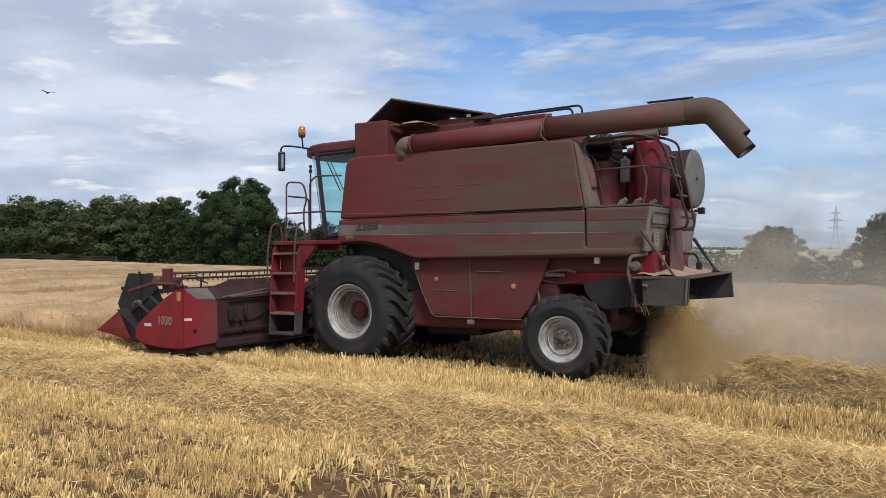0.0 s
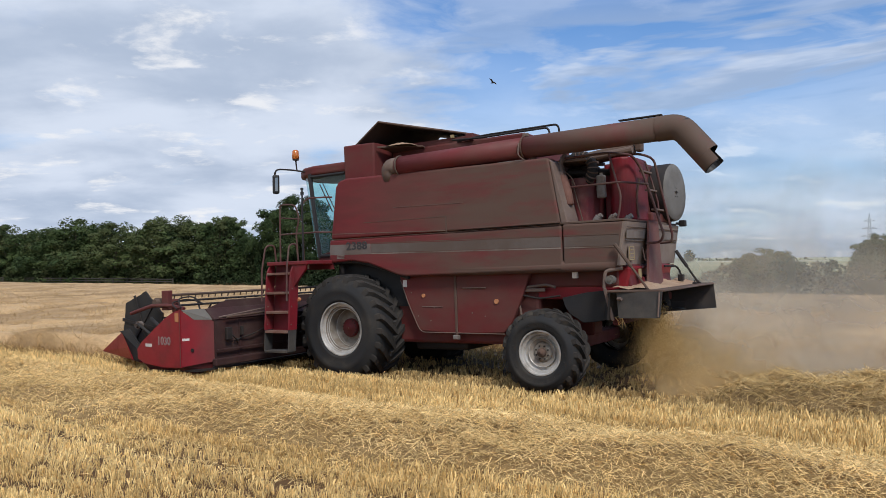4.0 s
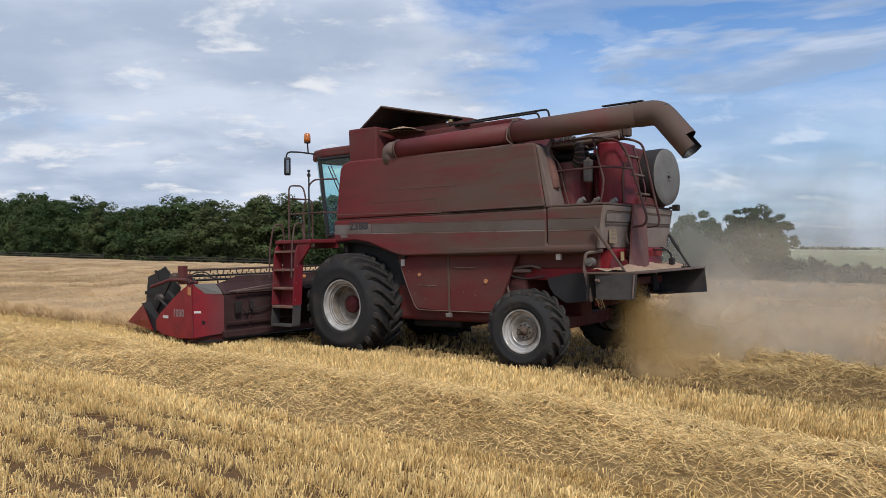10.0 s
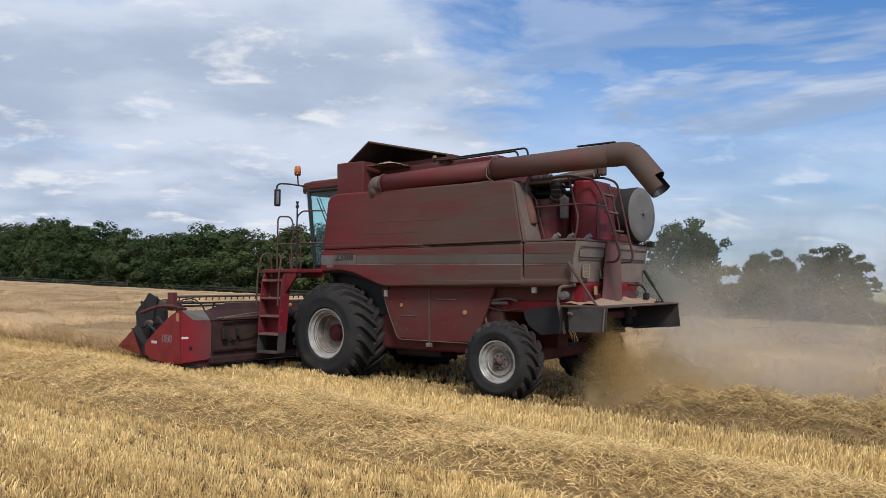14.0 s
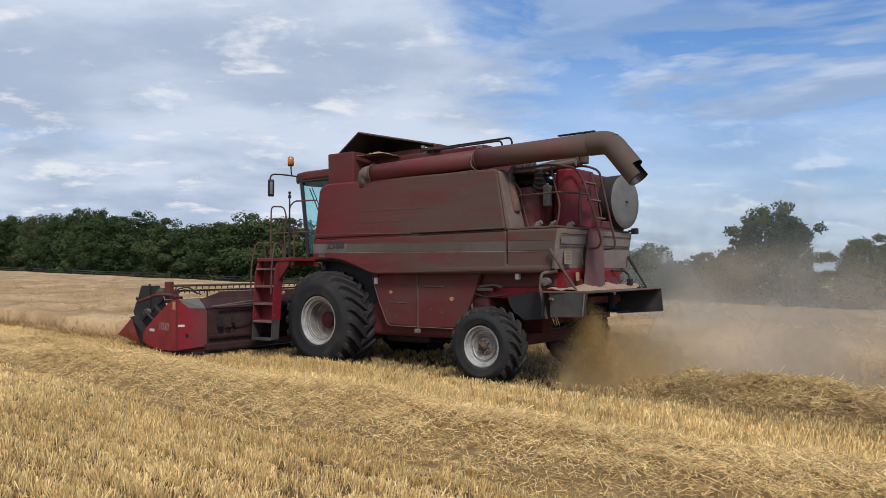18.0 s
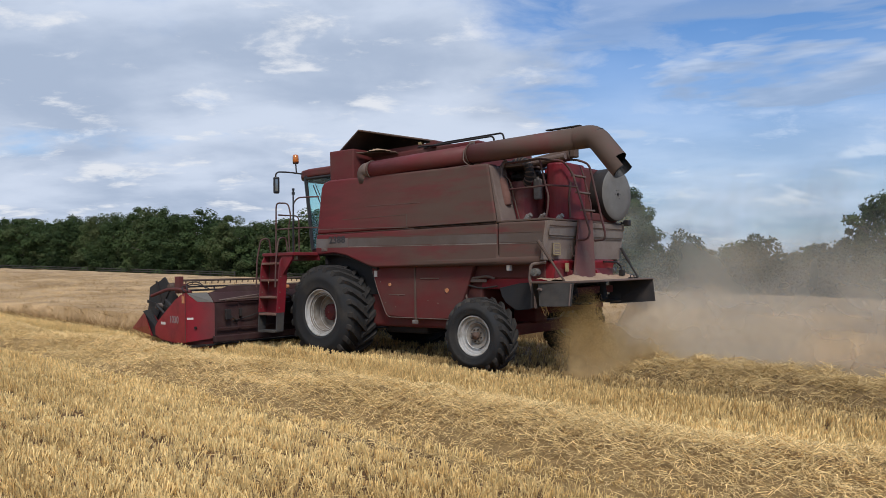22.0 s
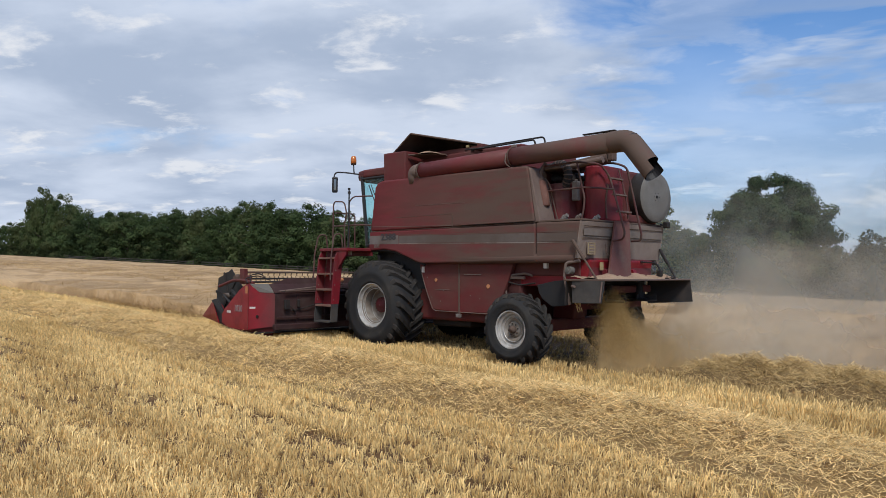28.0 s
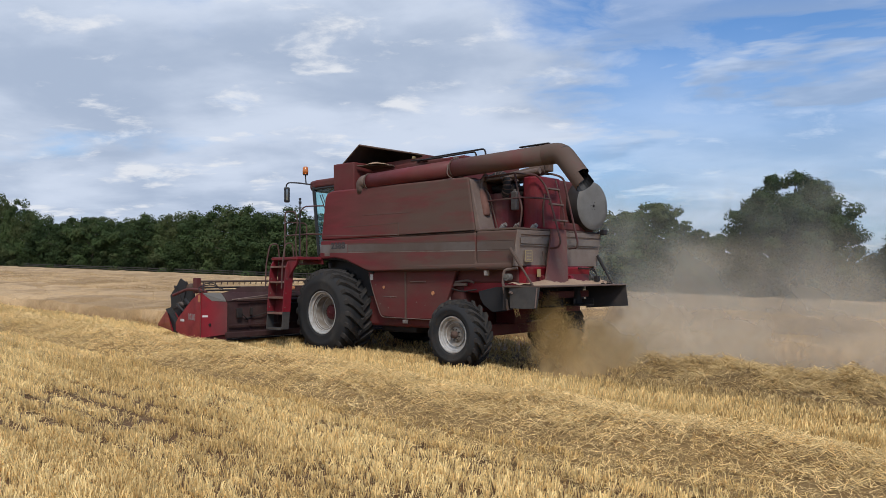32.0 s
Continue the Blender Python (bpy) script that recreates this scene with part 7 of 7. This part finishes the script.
def dust_material(seed, strength, long, high, fade, color):
    """Thin airborne dust: dense near the outlet and the ground, with ragged billows."""
    mat = bpy.data.materials.new("airborne_dust")
    mat.use_nodes = True
    n = Nodes(mat.node_tree)
    where = n.add("ShaderNodeTexCoord").outputs["Object"]
    sep = n.add("ShaderNodeSeparateXYZ")
    n.link(where, sep.inputs[0])
    x, _, z = sep.outputs
    back = n.math("MULTIPLY", x, -1.0)
    up = n.math("DIVIDE", z, high)
    big = n.noise(n.mapped(where, (1, 1, 1), (seed * 3.7, seed, 0)), 1.6 / high + 0.12, 3.0, 0.50, 0.4)
    ragged = n.math("SUBTRACT", up, n.math("MULTIPLY", n.math("SUBTRACT", big, 0.5), 1.0))
    body = n.ramp(ragged, 0.15, 1.0, 1.0, 0.0)
    start = n.math("ADD", back, n.math("MULTIPLY", n.math("SUBTRACT", big, 0.5), fade))
    ends = n.math("MULTIPLY", n.ramp(start, 0.0, fade), n.ramp(n.math("DIVIDE", back, long), 0.22, 1.0, 1.0, 0.0))
    foot = n.ramp(z, 0.0, 0.25, 0.15, 1.0)
    top = n.ramp(up, 0.7, 1.0, 1.0, 0.0)
    thick = n.math("MULTIPLY", n.math("MULTIPLY", n.math("MULTIPLY", body, ends), n.math("MULTIPLY", foot, top)), n.ramp(big, 0.25, 0.7, 0.72, 1.0))
    thick = n.math("MULTIPLY", thick, strength)
    clear = n.add("ShaderNodeBsdfTransparent")
    haze = n.add("ShaderNodeBsdfDiffuse")
    haze.inputs[0].default_value = (*color, 1)
    glow = n.add("ShaderNodeBsdfTranslucent")
    glow.inputs[0].default_value = (*color, 1)
    both = n.add("ShaderNodeMixShader")
    both.inputs[0].default_value = 0.5
    n.link(haze.outputs[0], both.inputs[1]), n.link(glow.outputs[0], both.inputs[2])
    mixer = n.add("ShaderNodeMixShader")
    n.link(thick, mixer.inputs[0]), n.link(clear.outputs[0], mixer.inputs[1]), n.link(both.outputs[0], mixer.inputs[2])
    end = n.add("ShaderNodeOutputMaterial")
    n.link(mixer.outputs[0], end.inputs[0])
    return mat


def build_dust():
    pale, grey, gold = (0.71, 0.62, 0.485), (0.47, 0.475, 0.425), (0.68, 0.50, 0.265)
    for k, (y, long, high, strength, dx, fade, color) in enumerate(((0.85, 1.25, 1.10, 1.25, -4.36, 0.35, gold), (0.35, 1.4, 1.20, 1.4, -4.42, 0.4, gold), (-0.40, 2.4, 1.25, 1.4, -4.42, 0.4, gold), (-1.4, 9.0, 1.9, 0.70, -4.3, 0.6, pale),
                                                                   (-2.8, 10.5, 2.2, 0.58, -4.0, 1.2, pale), (-5.5, 12.0, 3.0, 0.46, -2.8, 2.0, pale), (-12.0, 21.0, 5.2, 0.50, 3.2, 2.5, grey))):
        xs, zs = np.linspace(-long, 0.0, 40), np.linspace(0, high, 10)
        me = grid_mesh("dust_cloud", xs, zs, lambda X, Z: 0.10 * high * waves(X, Z, 90 + k, 5.0, 2), dust_material(k + 1, strength, long, high, fade, color))
        me.transform(Matrix(((1, 0, 0, 0), (0, 0, 1, 0), (0, 1, 0, 0), (0, 0, 0, 1))))
        ob = new("dust_cloud", me)
        ob.visible_shadow = False
        tagged(ob, "golden chaff dust pouring from the harvester's rear" if color == gold else "drifting pale brown dust behind the harvester", "dust", "dust behind the harvester", "stuff")
        DUSTS.append((ob, dx, y, k))


def build_bird():
    b = tagged(new("bird"), "small dark bird flying over the field", "bird")
    bm = bmesh.new()
    tube(bm, [(-0.16, 0, 0), (-0.05, 0, 0.02), (0.08, 0, 0.02), (0.16, 0, 0.01)], [0.01, 0.05, 0.045, 0.008], 8)
    part("body", bm, M_BIRD, b)
    for s in (1, -1):
        bm = bmesh.new()
        sheet(bm, [(0.08, s * 0.03, 0.02), (0.04, s * 0.30, 0.12), (-0.03, s * 0.48, 0.10), (-0.06, s * 0.28, 0.10), (-0.06, s * 0.03, 0.02)], 0.008)
        part("wing", bm, M_BIRD, b)
    return b


def half_seconds():
    return [0.5 * k for k in range(65)]


def motions():
    """All that moves: the harvester, its wheels and reel, the crop it takes, the straw and dust it leaves, a bird."""
    rows = []
    for t in half_seconds():
        x, y, a = drive_at(t)
        rows.append((t, pose(x, y, 0, lean_at(t), PITCH, a)))
    walk(harvester, rows)
    for ob, place, radius, side in MOVES:
        keys, turned = [], 0.0
        for k, t in enumerate([0.25 * k for k in range(129)]):
            way = drive_at(t)[0]
            angle = math.degrees(way / radius) if radius else t * 200.0 + 30.0
            keys.append((t, pose(*place, 0, angle, 0) @ pose(0, 0, 0, 0, 0, 0 if side > 0 else 180)))
        walk(ob, keys)
    for ob, x in CROPS:
        # cut when the knife, 3.6 m before the axle, reaches the strip; it goes down into the header
        t = time_at(x + 0.5 - 3.5)
        if t > 32.0:
            walk(ob, [(0, pose(0, 0, 0)), (32, pose(0, 0, 0))])
        else:
            t = max(0.3, t)
            walk(ob, [(0, pose(0, 0, 0)), (t - 0.3, pose(0, 0, 0)), (t + 0.5, pose(0, 0, -0.9)), (32.5, pose(0, 0, -0.9))])
    for ob, x in SWATHS:
        # laid when the straw outlet, 5.6 m behind the axle, has passed
        t = time_at(x + 5.4)
        if t > 31.9:
            walk(ob, [(0, pose(0, 0, -0.75)), (32, pose(0, 0, -0.75))])
        else:
            t = max(0.5, t)
            walk(ob, [(0, pose(0, 0, -0.75)), (t - 0.5, pose(0, 0, -0.75)), (t + 0.3, pose(0, 0, 0)), (32.5, pose(0, 0, 0))])
    for k, (ob, y) in enumerate(SPRAY):
        keys = []
        for t in [0.25 * j for j in range(129)]:
            x, yy, a = drive_at(t)
            keys.append((t, pose(x, yy, 0, 0, 0, a) @ pose(-4.76 + 0.05 * math.sin(t * 7 + k), y, 0.10 + 0.08 * math.sin(t * 9.3 + 2 * k), 3 * math.sin(t * 6 + k), 5 * math.sin(t * 8.1 + k), 8 * math.sin(t * 5 + 1.7 * k))))
        walk(ob, keys)
    for ob, dx, y, k in DUSTS:
        keys = []
        for t in half_seconds():
            x, yy, a = drive_at(t)
            keys.append((t, pose(x + dx + 0.25 * math.sin(t * 1.1 + k), yy + y, GROUND + 0.05 * math.sin(t * 0.9 + 2 * k) - 0.1, 0, 1.2 * math.sin(t * 0.7 + k), 0)))
        walk(ob, keys)
    # the bird crosses once and flies off over the field behind
    flight = [
        (0, (32.80, -14.37, 9.96)),
        (1, (30.40, -19.34, 11.29)),
        (2, (27.64, -23.41, 12.53)),
        (3, (24.37, -26.94, 13.39)),
        (5.5, (14.44, -34.17, 11.21)),
        (6, (12.24, -35.29, 9.64)),
        (6.5, (9.63, -36.11, 8.31)),
        (7, (7.16, -36.56, 7.62)),
        (10, (-7.66, -39.26, 7.62)),
        (32, (-116.34, -59.06, 7.62)),
    ]

    def bird_at(t):
        for (a, p), (b, q) in zip(flight, flight[1:]):
            if a <= t <= b:
                return Vector(p).lerp(Vector(q), (t - a) / (b - a))

    walk(bird, [(t, Matrix.Translation(bird_at(t)) @ pose(0, 0, 0, 12 * math.sin(t * 9), 0, 180)) for t in half_seconds()])


# ---- build ----
build_ground()
build_stubble()
build_swath()
build_new_swath()
build_crop()
build_trees()
build_verge()
build_fence()
build_heap()
build_distance()
harvester = build_harvester()
build_spray()
build_dust()
bird = build_bird()
motions()
